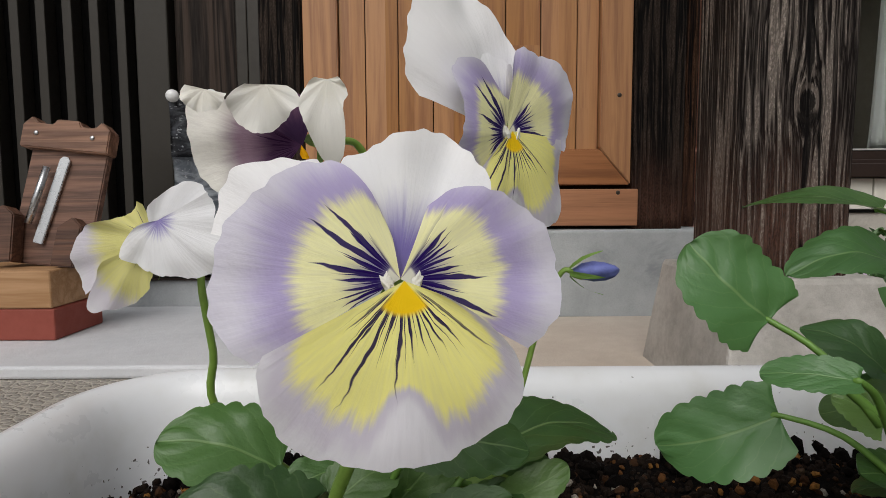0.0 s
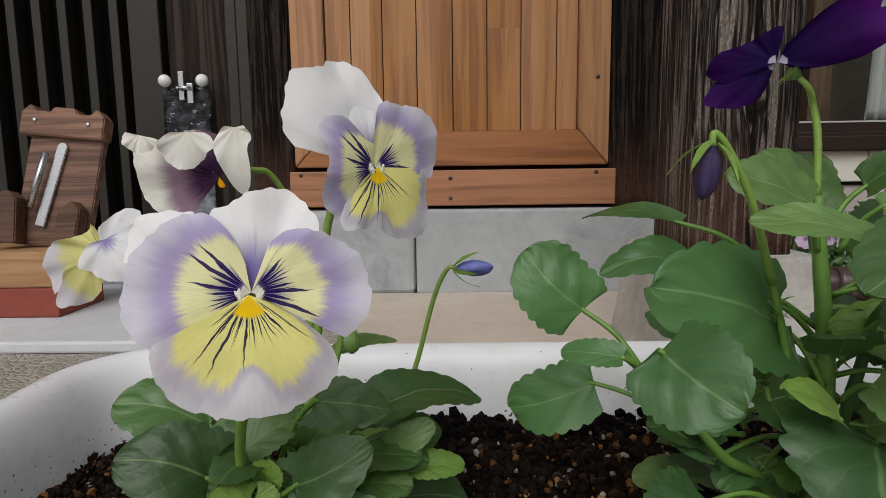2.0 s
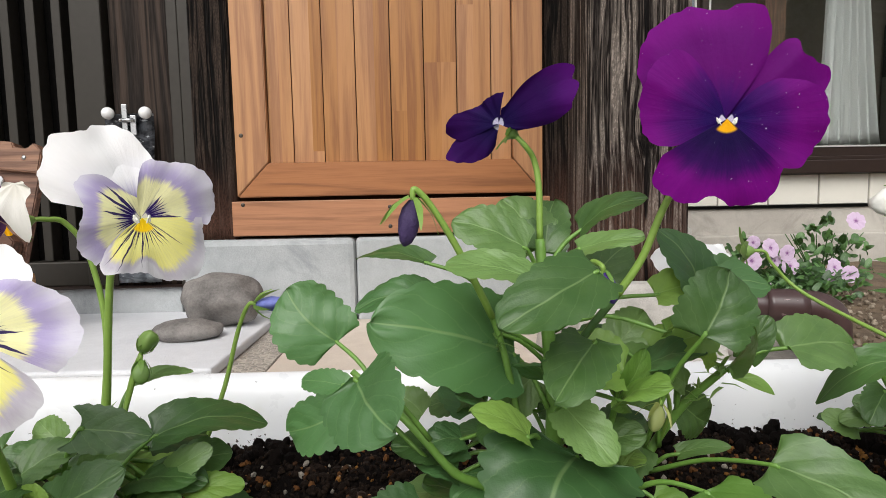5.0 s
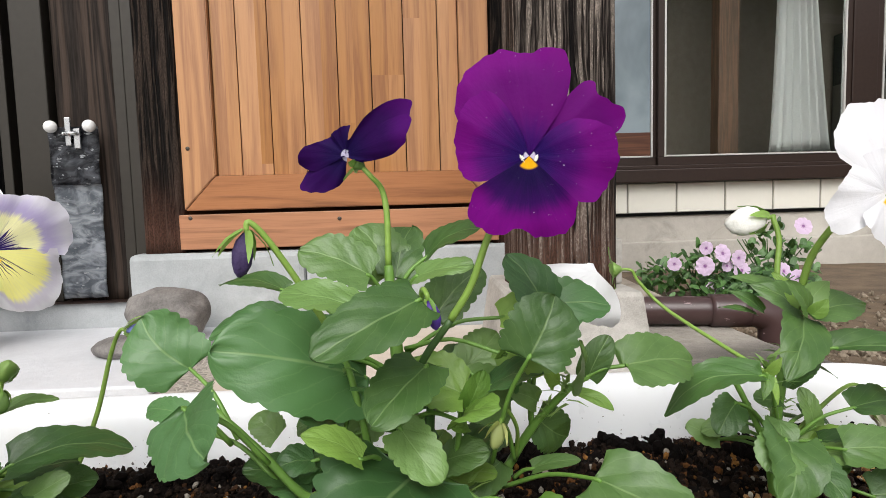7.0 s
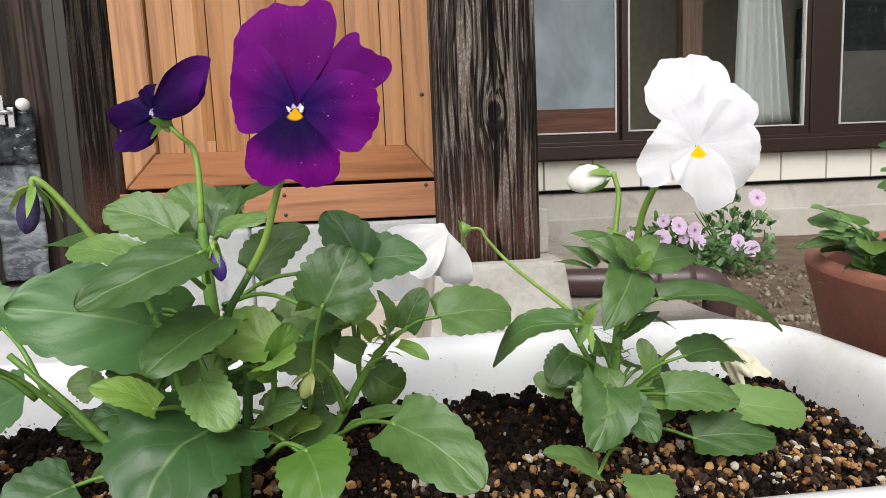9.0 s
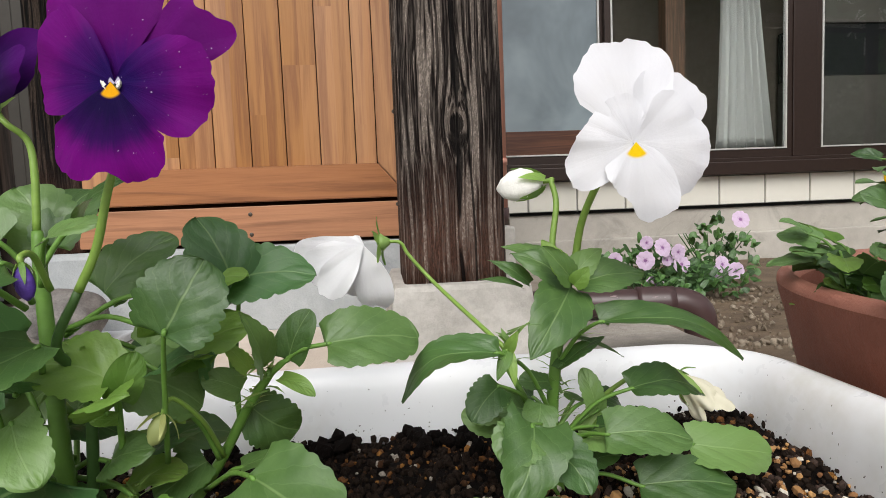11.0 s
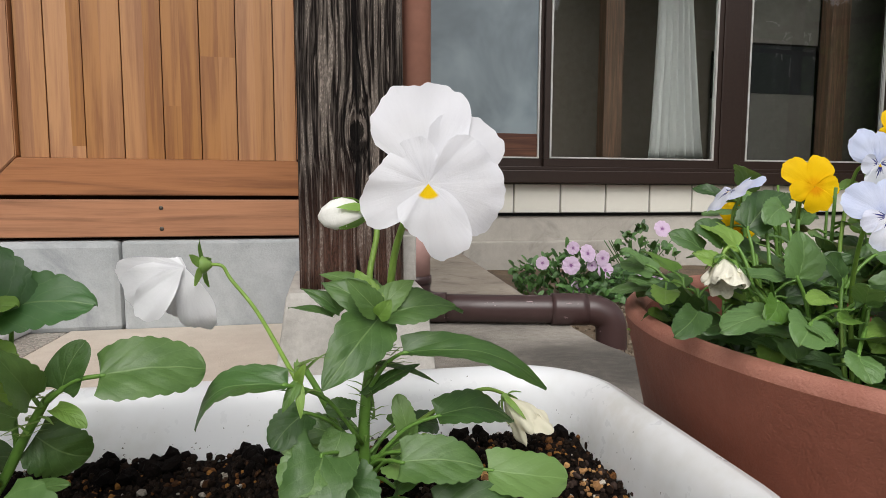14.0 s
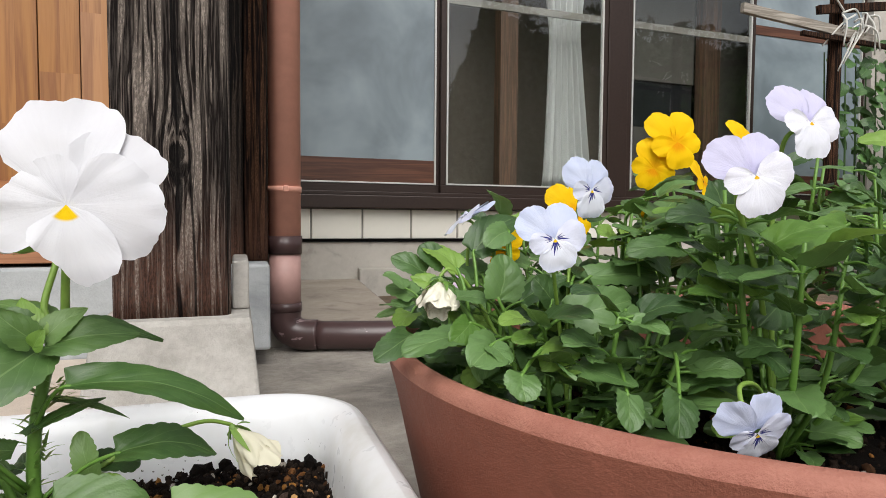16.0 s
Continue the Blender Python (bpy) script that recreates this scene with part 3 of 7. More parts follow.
# petals: direction (degrees from up, clockwise as seen), half angle, reach across the fan, depth, tilt, material key, and the foot where it is off the throat
PANSY = (
    (-54, 21, (1.15, 1.18, 1.19, 1.2, 1.18, 1.11, 1.03, 0.93, 0.85), -0.13, -4, "upper"),
    (13, 48, (0.7, 0.8, 0.81, 0.89, 0.95, 0.95, 0.9, 0.8, 0.55), -0.14, -3, "upper"),
    (-64, 55, (0.99, 1.11, 1.11, 1.08, 1.02, 0.94, 0.88, 0.71, 0.25), -0.06, -1, "side"),
    (71, 49, (0.46, 0.67, 0.77, 0.88, 0.98, 1.04, 1.06, 1.03, 0.93), -0.05, -1, "side"),
    (178, 66, (0.24, 0.92, 1.07, 1.09, 1.09, 1.1, 1.14, 1.08, 0.88), 0.12, 2, "low"),
)
VIOLA = (
    (-18, 50, (0.92, 1.18, 1.31, 1.4, 1.4, 1.29, 1.32, 1.26, 0.73), -0.12, -3, "upper"),
    (52, 24, (0.65, 1.08, 1.12, 1.07, 1.12, 1.18, 1.22, 1.14, 0.96), -0.15, -3, "upper"),
    (-73, 55, (0.3, 0.74, 0.86, 0.92, 0.96, 1.0, 1.01, 0.91, 0.23), -0.03, 0, "side"),
    (89, 54, (0.26, 0.65, 0.86, 1.0, 1.02, 1.0, 0.95, 0.86, 0.39), -0.02, 0, "side"),
    (186, 53, (0.78, 0.95, 0.99, 0.96, 0.86, 0.99, 1.04, 1.02, 0.76), 0.03, 3, "low"),
)
BROAD = (
    (-6, 47, (0.9, 1.17, 1.31, 1.43, 1.41, 1.46, 1.48, 1.36, 0.95), -0.05, -3, "upper"),
    (46, 44, (0.8, 1.0, 1.15, 1.24, 1.31, 1.36, 1.30, 1.0, 0.7), -0.07, -3, "upper"),
    (-64, 89, (0.37, 0.96, 0.98, 0.83, 0.7, 0.67, 0.68, 0.61, 0.36), -0.04, 0, "side"),
    (84, 64, (0.55, 0.88, 0.98, 1.07, 1.17, 1.19, 1.17, 1.1, 0.85), -0.03, 0, "side"),
    (172, 63, (0.25, 0.63, 1.01, 1.09, 1.08, 0.81, 0.72, 0.66, 0.54), 0.04, 3, "low"),
)
HOODED = (
    (-27, 49, (1.03, 1.23, 1.32, 1.41, 1.31, 1.3, 1.25, 0.99, 0.78), -0.12, 0, "upper"),
    (-4, 26, (0.76, 0.75, 0.75, 0.73, 0.7, 0.69, 0.66, 0.63, 0.62), -0.09, 0, "upper"),
    (-73, 62, (0.84, 0.87, 0.86, 0.77, 0.76, 0.91, 0.78, 0.39, 0.27), -0.04, 10, "side"),
    (45, 54, (0.29, 0.73, 0.82, 0.88, 1.03, 1.1, 1.09, 1.05, 0.94), -0.02, 8, "side"),
    (166, 74, (0.82, 0.92, 1.07, 1.07, 0.89, 0.74, 0.79, 0.85, 0.29), 0.03, 3, "low"),
)
ASIDE = (
    (160, 97, (0.54, 0.55, 0.65, 0.66, 0.53, 0.48, 0.46, 0.48, 0.13), 0.14, 6, "lip", (0.18, 0.19)),
    (29, 36, (0.28, 0.32, 0.39, 0.5, 0.6, 0.67, 0.67, 0.63, 0.59), -0.05, 0, "lip"),
    (-67, 60, (0.85, 0.91, 0.89, 0.74, 0.47, 0.36, 0.35, 0.39, 0.33), -0.04, 0, "back"),
    (-155, 41, (0.33, 0.38, 0.47, 0.56, 0.68, 0.81, 0.92, 0.69, 0.46), 0.02, 0, "back"),
)
CUPPED = (
    (-100, 41, (0.57, 0.74, 0.98, 1.16, 1.28, 1.35, 1.4, 1.4, 0.89), 0.0, -10, "side"),
    (-22, 41, (0.89, 0.85, 0.77, 0.71, 0.64, 0.57, 0.51, 0.46, 0.43), -0.05, -10, "upper"),
    (160, 20, (0.10, 0.14, 0.15, 0.15, 0.14, 0.10), 0.02, 10, "low"),
    (193, 90, (0.24, 0.23, 0.22, 0.21, 0.23, 0.22, 0.23, 0.23, 0.19), 0.22, 0, "lip", (-0.86, 0.51)),
    (181, 89, (0.19, 0.35, 0.35, 0.38, 0.45, 0.46, 0.44, 0.38, 0.18), 0.26, 0, "lip", (-0.26, 0.54)),
    (177, 102, (0.1, 0.15, 0.23, 0.32, 0.81, 0.5, 0.36, 0.21, 0.11), 0.24, 0, "lip", (0.31, 0.59)),
)
SIDEWAYS = (
    (-52, 61, (0.57, 0.78, 0.72, 0.52, 0.42, 0.39, 0.39, 0.41, 0.44), -0.02, -6, "back"),
    (-135, 32, (0.31, 0.48, 0.56, 0.67, 0.76, 0.85, 0.91, 0.77, 0.61), -0.06, 0, "back"),
    (65, 49, (0.22, 0.32, 0.86, 1.24, 1.08, 0.94, 0.69, 0.39, 0.26), 0.05, 8, "back"),
    (83, 26, (0.81, 1.18, 1.2, 1.13, 1.03, 0.82, 0.59, 0.41, 0.32), 0.1, 18, "back"),
)
DROOP = (
    (-85, 61, (0.80, 0.98, 1.10, 1.26, 1.14, 0.50, 0.28, 0.22, 0.18), -0.02, 6, "lip"),
    (-133, 33, (0.44, 0.87, 1.04, 1.1, 1.08, 0.95, 0.83, 0.53, 0.32), 0.12, 14, "low"),
    (172, 35, (0.40, 0.80, 1.08, 1.18, 1.12, 1.08, 0.98, 0.66, 0.38), 0.05, 2, "lip"),
    (-118, 40, (0.5, 0.8, 1.0, 1.06, 1.08, 1.06, 1.0, 0.8, 0.5), 0.10, 12, "lip"),
    (-160, 30, (0.5, 0.8, 0.95, 1.0, 1.0, 1.0, 0.95, 0.8, 0.5), 0.0, -8, "lip"),
)
SMALL = (
    (-34, 46, fan(1.40), -0.12, -3, "upper"),
    (34, 48, fan(1.34), -0.15, -3, "upper"),
    (-98, 48, fan(0.98), -0.03, 0, "side"),
    (98, 48, fan(1.0), -0.02, 0, "side"),
    (180, 58, (0.4, 0.85, 0.98, 1.04, 0.98, 1.05, 1.0, 0.85, 0.4), 0.03, 3, "low"),
)
PALE = (
    (-48, 52, fan(1.42), -0.12, -6, "upper"),
    (30, 56, fan(1.28), -0.15, -8, "upper"),
    (-100, 48, fan(0.90), -0.03, 6, "side"),
    (86, 58, fan(1.12), -0.02, 0, "side"),
    (174, 66, (0.45, 0.85, 1.05, 1.12, 1.06, 1.14, 1.08, 0.86, 0.42), 0.03, 3, "low"),
)
# how each kind of petal bends: ruffle, cup, back
BEND = {"upper": (0.035, 0.08, 0.05), "side": (0.030, 0.13, 0.08), "low": (0.035, 0.12, 0.10), "lip": (0.028, 0.16, 0.22), "back": (0.05, 0.10, 0.06)}
# where its pattern's axis lies
AXIS = {"side": 84, "low": 180}


def petal_set(name, **looks):
    return {k: petal_mat(f"{name}_{k}_petal", **v) for k, v in looks.items()}


SETS = {
    "lilac": petal_set(
        "lilac",
        upper=dict(inner="8478bc", outer="f6f6f7", margin="f9f8f8", zones=(0.18, 0.60, 0.7, 0.95), streak=0.06),
        side=dict(share=0.14, inner="f8f5bc", outer="b7abd3", margin="dfdce8", zones=(0.55, 0.68, 0.70, 0.98), by_rim=0.4, ray="22095c", ray_n=5.0, ray_r=0.62, ray_w=0.62, ray_span=0.95, wash=0.75, throat="e9e7d8", throat_r=0.10),
        low=dict(share=0.14, inner="f6f094", outer="d0cad6", margin="e2e0e6", zones=(0.70, 0.84, 0.86, 1.0), by_rim=0.85, ray="1c0848", ray_n=5.0, ray_r=0.80, ray_w=0.32, ray_span=1.05, cleft=0.36, throat="ffd21a", throat_r=0.22),
        lip=dict(inner="8f84c0", outer="eeeef0", margin="f2f1f1", zones=(0.02, 0.20, 0.5, 0.9)),
        back=dict(inner="dcd78c", outer="cfcad2", margin="d9d7da", zones=(0.50, 0.72, 0.72, 1.0), ray="3a2a5a", ray_n=4.0, ray_r=0.35, ray_w=0.25, ray_span=0.9),
    ),
    "faded": petal_set(
        "faded",
        upper=dict(inner="3d2648", outer="6a4c62", margin="e9e5dc", zones=(0.2, 0.5, 0.6, 0.8)),
        side=dict(inner="4a2c4e", outer="8d7484", margin="efece4", zones=(0.25, 0.60, 0.62, 1.0), ray="2c1236", ray_n=5.0, ray_r=0.6, ray_w=0.3, ray_span=1.2),
        low=dict(inner="d9c46a", outer="e8e4cf", margin="f0eee8", zones=(0.5, 0.8, 0.85, 1.0), throat="e8a90c", throat_r=0.25),
        lip=dict(inner="ebe8dd", outer="efede6", margin="f0eee8", zones=(0.1, 0.3, 0.6, 0.9)),
    ),
    "purple": petal_set(
        "purple",
        upper=dict(inner="380560", outer="5e0668", margin="6e0774", zones=(0.12, 0.65, 0.9, 1.3), share=0.2, dust=0.7),
        side=dict(inner="200552", outer="42045f", margin="6a0672", zones=(0.15, 0.5, 0.46, 0.80), throat="cfc6e0", throat_r=0.08, share=0.18, dust=0.7),
        # darker violet: the shade on the flower's underside, put into the petal colour
        back=dict(inner="16063e", outer="2a0448", margin="480562", zones=(0.15, 0.6, 0.7, 1.2), throat="b9b3cc", throat_r=0.10, share=0.12),
        low=dict(inner="16043c", outer="300450", margin="72067a", zones=(0.25, 0.6, 0.54, 0.82), throat="f2ae12", throat_r=0.17, share=0.18, dust=0.7),
    ),
    "white": petal_set(
        "white",
        upper=dict(inner="e2e2e7", outer="e6e6ea", margin="e4e4e9", zones=(0.2, 0.5, 0.8, 1.1), streak=0.05, share=0.16),
        side=dict(inner="e2e2e7", outer="e6e6ea", margin="e4e4e9", zones=(0.2, 0.5, 0.8, 1.1), streak=0.05, share=0.16),
        low=dict(inner="e2e2e7", outer="e6e6ea", margin="e4e4e9", zones=(0.2, 0.5, 0.8, 1.1), streak=0.05, share=0.16, throat="f0c812", throat_r=0.24),
    ),
    "spent": petal_set(
        "spent",
        upper=dict(inner="f0f0f2", outer="f5f5f7", margin="f3f3f5", zones=(0.2, 0.5, 0.8, 1.1), streak=0.06, share=0.12),
        side=dict(inner="eeeef1", outer="f4f4f6", margin="f3f3f5", zones=(0.2, 0.5, 0.8, 1.1), streak=0.06, share=0.12),
        lip=dict(inner="eeeef1", outer="f4f4f6", margin="f3f3f5", zones=(0.2, 0.5, 0.8, 1.1), streak=0.06, share=0.12),
        low=dict(inner="f0f0f2", outer="f5f5f7", margin="f3f3f5", zones=(0.2, 0.5, 0.8, 1.1), streak=0.06, share=0.12),
    ),
    "yellow": petal_set(
        "yellow",
        upper=dict(inner="e9ac06", outer="f2c20c", margin="f2c416", zones=(0.2, 0.5, 0.8, 1.1)),
        side=dict(inner="eab008", outer="f2c40e", margin="f2c618", zones=(0.2, 0.5, 0.8, 1.1)),
        low=dict(inner="ea9c04", outer="f3c40c", margin="f2c618", zones=(0.2, 0.5, 0.8, 1.1)),
    ),
    "pale_blue": petal_set(
        "pale_blue",
        upper=dict(inner="c3cbe8", outer="d2d9f0", margin="ccd4ee", zones=(0.2, 0.5, 0.8, 1.1)),
        side=dict(inner="e9eaf2", outer="dcdff0", margin="d2d6ee", zones=(0.2, 0.5, 0.8, 1.1), ray="20247a", ray_n=3.4, ray_r=0.60, ray_w=0.6, ray_span=0.6),
        low=dict(inner="eceef4", outer="e4e7f3", margin="dadff2", zones=(0.2, 0.5, 0.8, 1.1), ray="20247a", ray_n=3.6, ray_r=0.66, ray_w=0.75, ray_span=0.65, throat="eec61a", throat_r=0.13),
    ),
    "pale_lilac": petal_set(
        "pale_lilac",
        upper=dict(inner="c4c0e2", outer="d2cfea", margin="d0cde8", zones=(0.2, 0.5, 0.8, 1.1)),
        side=dict(inner="ececf2", outer="e8e8f2", margin="e4e3f0", zones=(0.2, 0.5, 0.8, 1.1), ray="8f83b8", ray_n=4.0, ray_r=0.25, ray_w=0.3),
        low=dict(inner="ecedf3", outer="e8e9f3", margin="e4e4f0", zones=(0.2, 0.5, 0.8, 1.1), throat="e8b91e", throat_r=0.13),
    ),
    "pink": petal_set(
        "pink",
        upper=dict(inner="c9a9c8", outer="dcc4de", margin="e4cfe4", zones=(0.1, 0.4, 0.8, 1.1), ray="9a6aa0", ray_n=2.6, ray_r=0.75, ray_w=0.16, throat="8a5a92", throat_r=0.18),
        side=dict(inner="c9a9c8", outer="dcc4de", margin="e4cfe4", zones=(0.1, 0.4, 0.8, 1.1)),
        low=dict(inner="c9a9c8", outer="dcc4de", margin="e4cfe4", zones=(0.1, 0.4, 0.8, 1.1)),
    ),
}


def flower(plant, at, face, size, looks, plan=PANSY, roll=0.0, stalk=None, thick=0.0014, label="", seed=0.0, neck=(0, 0, -1), calyx=1.0):
    """A flower at its throat, with its petals, five sepals, a throat and a stalk. roll turns it clockwise as seen from the front; neck: which way its calyx lies."""
    at, z = Vector(at), Vector(face).normalized()
    up = Vector((0, 0, 1)) if abs(z.z) < 0.95 else Vector((0, 1, 0))
    y = (up - z * z.dot(up)).normalized()
    x = y.cross(z)
    m = Matrix.Translation(at) @ Matrix((x, y, z)).transposed().to_4x4() @ Matrix.Rotation(radians(-roll), 4, "Z")
    # the calyx: a short green cup with five pointed sepals behind the petals
    bend = m @ Vector((0, 0, -1)).rotation_difference(Vector(neck)).to_matrix().to_4x4() @ Matrix.Scale(calyx, 4)
    bm = loft([[Vector((r * math.cos(a), r * math.sin(a), d)) * size for a in (k * math.pi / 4 for k in range(8))] for r, d in ((0.02, -0.17), (0.09, -0.20), (0.12, -0.24), (0.08, -0.28), (0.04, -0.34))], True, True)
    head = part("flower", turned(bm, bend), M["sepal"], plant, label)
    for k in range(5):
        a = radians(72 * k + 36)
        foot = Vector((0.05 * math.cos(a), 0.05 * math.sin(a), -0.24)) * size
        tip = Vector((0.34 * math.cos(a), 0.34 * math.sin(a), -0.20)) * size
        part("sepal", turned(leaf_bm(foot, tip, size * 0.15, (0, 0, 1), 0.05, 0.1, 0, "lance", rows=5, half=1), bend), M["sepal"], head)
    for n, (d, half, radii, depth, tilt, key, *foot) in enumerate(plan):
        lines = radians(d - math.copysign(AXIS[key], d)) if key in AXIS else 0.0
        lines = (lines + math.pi) % (2 * math.pi) - math.pi
        bm = petal_bm(radians(half), radii, *BEND[key], seed + n * 1.9 + size * 900, size, lines)
        fx, fy = foot[0] if foot else (0, 0)
        own = Matrix.Translation((fx * size, fy * size, depth * size)) @ Matrix.Rotation(radians(-d), 4, "Z") @ Matrix.Rotation(radians(tilt), 4, "X")
        part("petal", turned(bm, m @ own), SETS[looks][key], head)
    for side in (-1, 1) if looks in ("lilac", "purple") and plan is not ASIDE and plan is not SIDEWAYS else ():
        k = 1.0 if looks == "lilac" else 0.7
        part("beard", turned(ball((0.085 * side * size, 0.0, 0.02 * size), 0.055 * size * k, (0.5, 1.3, 0.35), 0.9, 3, seed + side), m @ Matrix.Rotation(radians(-24 * side), 4, "Z")), M["beard"], head)
    if stalk:
        back_at = bend @ Vector((0, 0, -0.30 * size))
        behind = bend @ Vector((0, 0, -0.48 * size)) - Vector((0, 0, 0.05 * size))
        pts = [Vector(q) for q in stalk]
        part("flower_stalk", tube(pts + [behind, back_at], thick * 1.2, thick * 0.85, 8, 6), M["stalk"], head)
    return head


def bud(plant, at, axis, length, width, colour, stalk=None, thick=0.0011, name="bud", label="", open_=0.5, sepals="sepal"):
    """A closed or withered flower: furled petals in a ring of sepals; axis points to the tip."""
    at, z = Vector(at), Vector(axis).normalized()
    x = z.orthogonal().normalized()
    m = Matrix.Translation(at) @ Matrix((x, z.cross(x), z)).transposed().to_4x4()
    loops = []
    for r, d in ((0.3, 0.0), (0.8, 0.2), (1.0, 0.45), (0.92, 0.7), (0.6, 0.9), (0.15, 1.0)):
        loops.append([Vector((0.5 * width * r * (1 + 0.16 * math.sin(3 * a + 3 * d)) * math.cos(a), 0.5 * width * r * (1 + 0.16 * math.sin(3 * a + 3 * d)) * math.sin(a), d * length)) for a in (k * math.pi / 10 for k in range(20))])
    head = part(name, turned(loft(loops, True, True), m), colour, plant, label)
    for k in range(5):
        a = radians(72 * k)
        foot = Vector((0.2 * width * math.cos(a), 0.2 * width * math.sin(a), -0.05 * length))
        tip = Vector((width * open_ * math.cos(a), width * open_ * math.sin(a), 0.62 * length))
        part("sepal", turned(leaf_bm(foot, tip, width * max(0.34, 0.26 * open_), (math.cos(a), math.sin(a), 0.2), 0.1, 0.1, 0, "lance", rows=6, half=1), m), M[sepals], head)
    if stalk:
        part("flower_stalk", tube([Vector(q) for q in stalk] + [m @ Vector((0, 0, -0.25 * length)), at], thick * 1.2, thick * 0.85, 7, 6), M["stalk"], head)
    return head


def spikes(plant, at, size, n, seed, away=(0, 0, 1)):
    """The toothed little bracts round a stem node, as one part."""
    rnd = random.Random(seed)
    bm = bmesh.new()
    for _ in range(n):
        a = rnd.uniform(0, 2 * math.pi)
        d = Vector((math.cos(a), math.sin(a), rnd.uniform(-0.2, 0.7))).normalized()
        b = Vector(at) + Vector((0, 0, rnd.uniform(-0.4, 0.4) * size))
        tip = b + d * size * rnd.uniform(0.5, 1.0)
        side = d.cross(Vector((0, 0, 1))).normalized() * size * 0.06
        mid = (b + tip) / 2 + Vector((0, 0, 0.06 * size))
        v = [bm.verts.new(q) for q in (b + side, mid + side * 0.8, tip, mid - side * 0.8, b - side)]
        bm.faces.new(v)
    return part("bract_tuft", bm, M["leaf_young"], plant)


def filler(plant, axis, count, seed, lo, hi, reach, size, mats=("leaf",)):
    """Smaller leaves on short stalks that fill the plant between two points of its axis."""
    rnd = random.Random(seed)
    lo_at, hi_at = Vector(axis[0]), Vector(axis[1])
    for _ in range(count):
        q = lo_at.lerp(hi_at, rnd.random())
        a = rnd.uniform(0, 2 * math.pi)
        d = Vector((math.cos(a), 0.8 * math.sin(a), 0))
        b = q + d * reach * rnd.uniform(0.35, 1.0)
        b.z = max(0.118, q.z + rnd.uniform(lo, hi))
        length = size * rnd.uniform(0.7, 1.25)
        tip = b + (d + Vector((0, 0, rnd.uniform(-0.35, 0.5)))).normalized() * length
        tip.z = max(tip.z, 0.114)
        leaf(plant, b, tip, length * rnd.uniform(0.68, 0.9), (rnd.uniform(-0.3, 0.3), rnd.uniform(-0.9, -0.1), 0.8), rnd.uniform(0.03, 0.14), 0.12, q, rnd.choice(mats), 5)


def withered(plant, at, axis, length, width, mat, stalk, thick=0.0012, seed=0.0, label="", hanging=0.0):
    """A spent flower: a crumpled, uneven bell of soft petals under its sepals; axis points to the open end."""
    at, z = Vector(at), Vector(axis).normalized()
    x = z.orthogonal().normalized()
    m = Matrix.Translation(at) @ Matrix((x, z.cross(x), z)).transposed().to_4x4()
    head = part("spent_flower", turned(ball((0, 0, 0), width * 0.14, (1, 1, 1.2), 0.2, 2), m), M["sepal"], plant, label)
    for k in range(5):
        a0 = 2 * math.pi * k / 5 + seed
        loops = []
        far = length * (0.86 + 0.14 * math.sin(2.3 * k + seed * 5))
        for i in range(17):
            d = i / 16
            row = []
            for j in range(21):
                s = -1 + 2 * j / 20
                a = a0 + s * 1.0
                r = 0.5 * width * (0.16 + 0.86 * math.sin(min(1, d * 1.25) * 1.6)) * (0.90 + 0.05 * (k % 3)) * (1.04 - 0.10 * s)
                r *= 1 + (0.13 * math.sin(6 * a + 4 * d + seed) + 0.07 * math.sin(11 * a - 6 * d)) * d - 0.10 * math.sin(9 * d + k) * d
                zz = far * d * (1 - 0.22 * abs(s) ** 2.5 * d) + 0.04 * length * math.sin(7 * s + 3 * k) * d * d
                row.append(Vector((r * math.cos(a), r * math.sin(a), zz)))
            loops.append(row)
        part("petal", turned(loft(loops, closed=False), m), M[mat], head)
    if hanging:
        for dx, dy, k in ((0.10, -0.25, 1.0), (-0.35, -0.1, 0.85)):
            tip = at + Vector((dx, dy, -1)).normalized() * hanging * k
            part("petal", leaf_bm(at + z * 0.003, tip, hanging * 0.74, (dx - 0.5, -1, 0.1), 0.10, 0.30, 4, "round", 0.09, seed * 3 + k * 5, 24, 6), M[mat], head)
    for k in range(5):
        a = radians(72 * k + 20)
        foot = Vector((0.08 * width * math.cos(a), 0.08 * width * math.sin(a), -0.02 * length))
        tip = Vector((0.52 * width * math.cos(a), 0.52 * width * math.sin(a), (0.30 + 0.2 * math.sin(3 * k + seed)) * length))
        part("sepal", turned(leaf_bm(foot, tip, width * 0.2, (math.cos(a), math.sin(a), 0.2), 0.15, 0.1, 0, "lance", rows=6, half=1), m), M["sepal"], head)
    part("flower_stalk", tube([Vector(q) for q in stalk] + [m @ Vector((0, 0, -0.22 * width)), at], thick * 1.2, thick * 0.9, 7, 6), M["stalk"], head)
    return head

# ---------------------------------------------------------------- ground and house
def flat_slab(pts, z0, z1):
    bm = bmesh.new()
    low, top = [bm.verts.new((x, y, z0)) for x, y in pts], [bm.verts.new((x, y, z1)) for x, y in pts]
    bm.faces.new(top)
    bm.faces.new(low[::-1])
    for i in range(len(pts)):
        j = (i + 1) % len(pts)
        bm.faces.new((low[i], low[j], top[j], top[i]))
    return bm


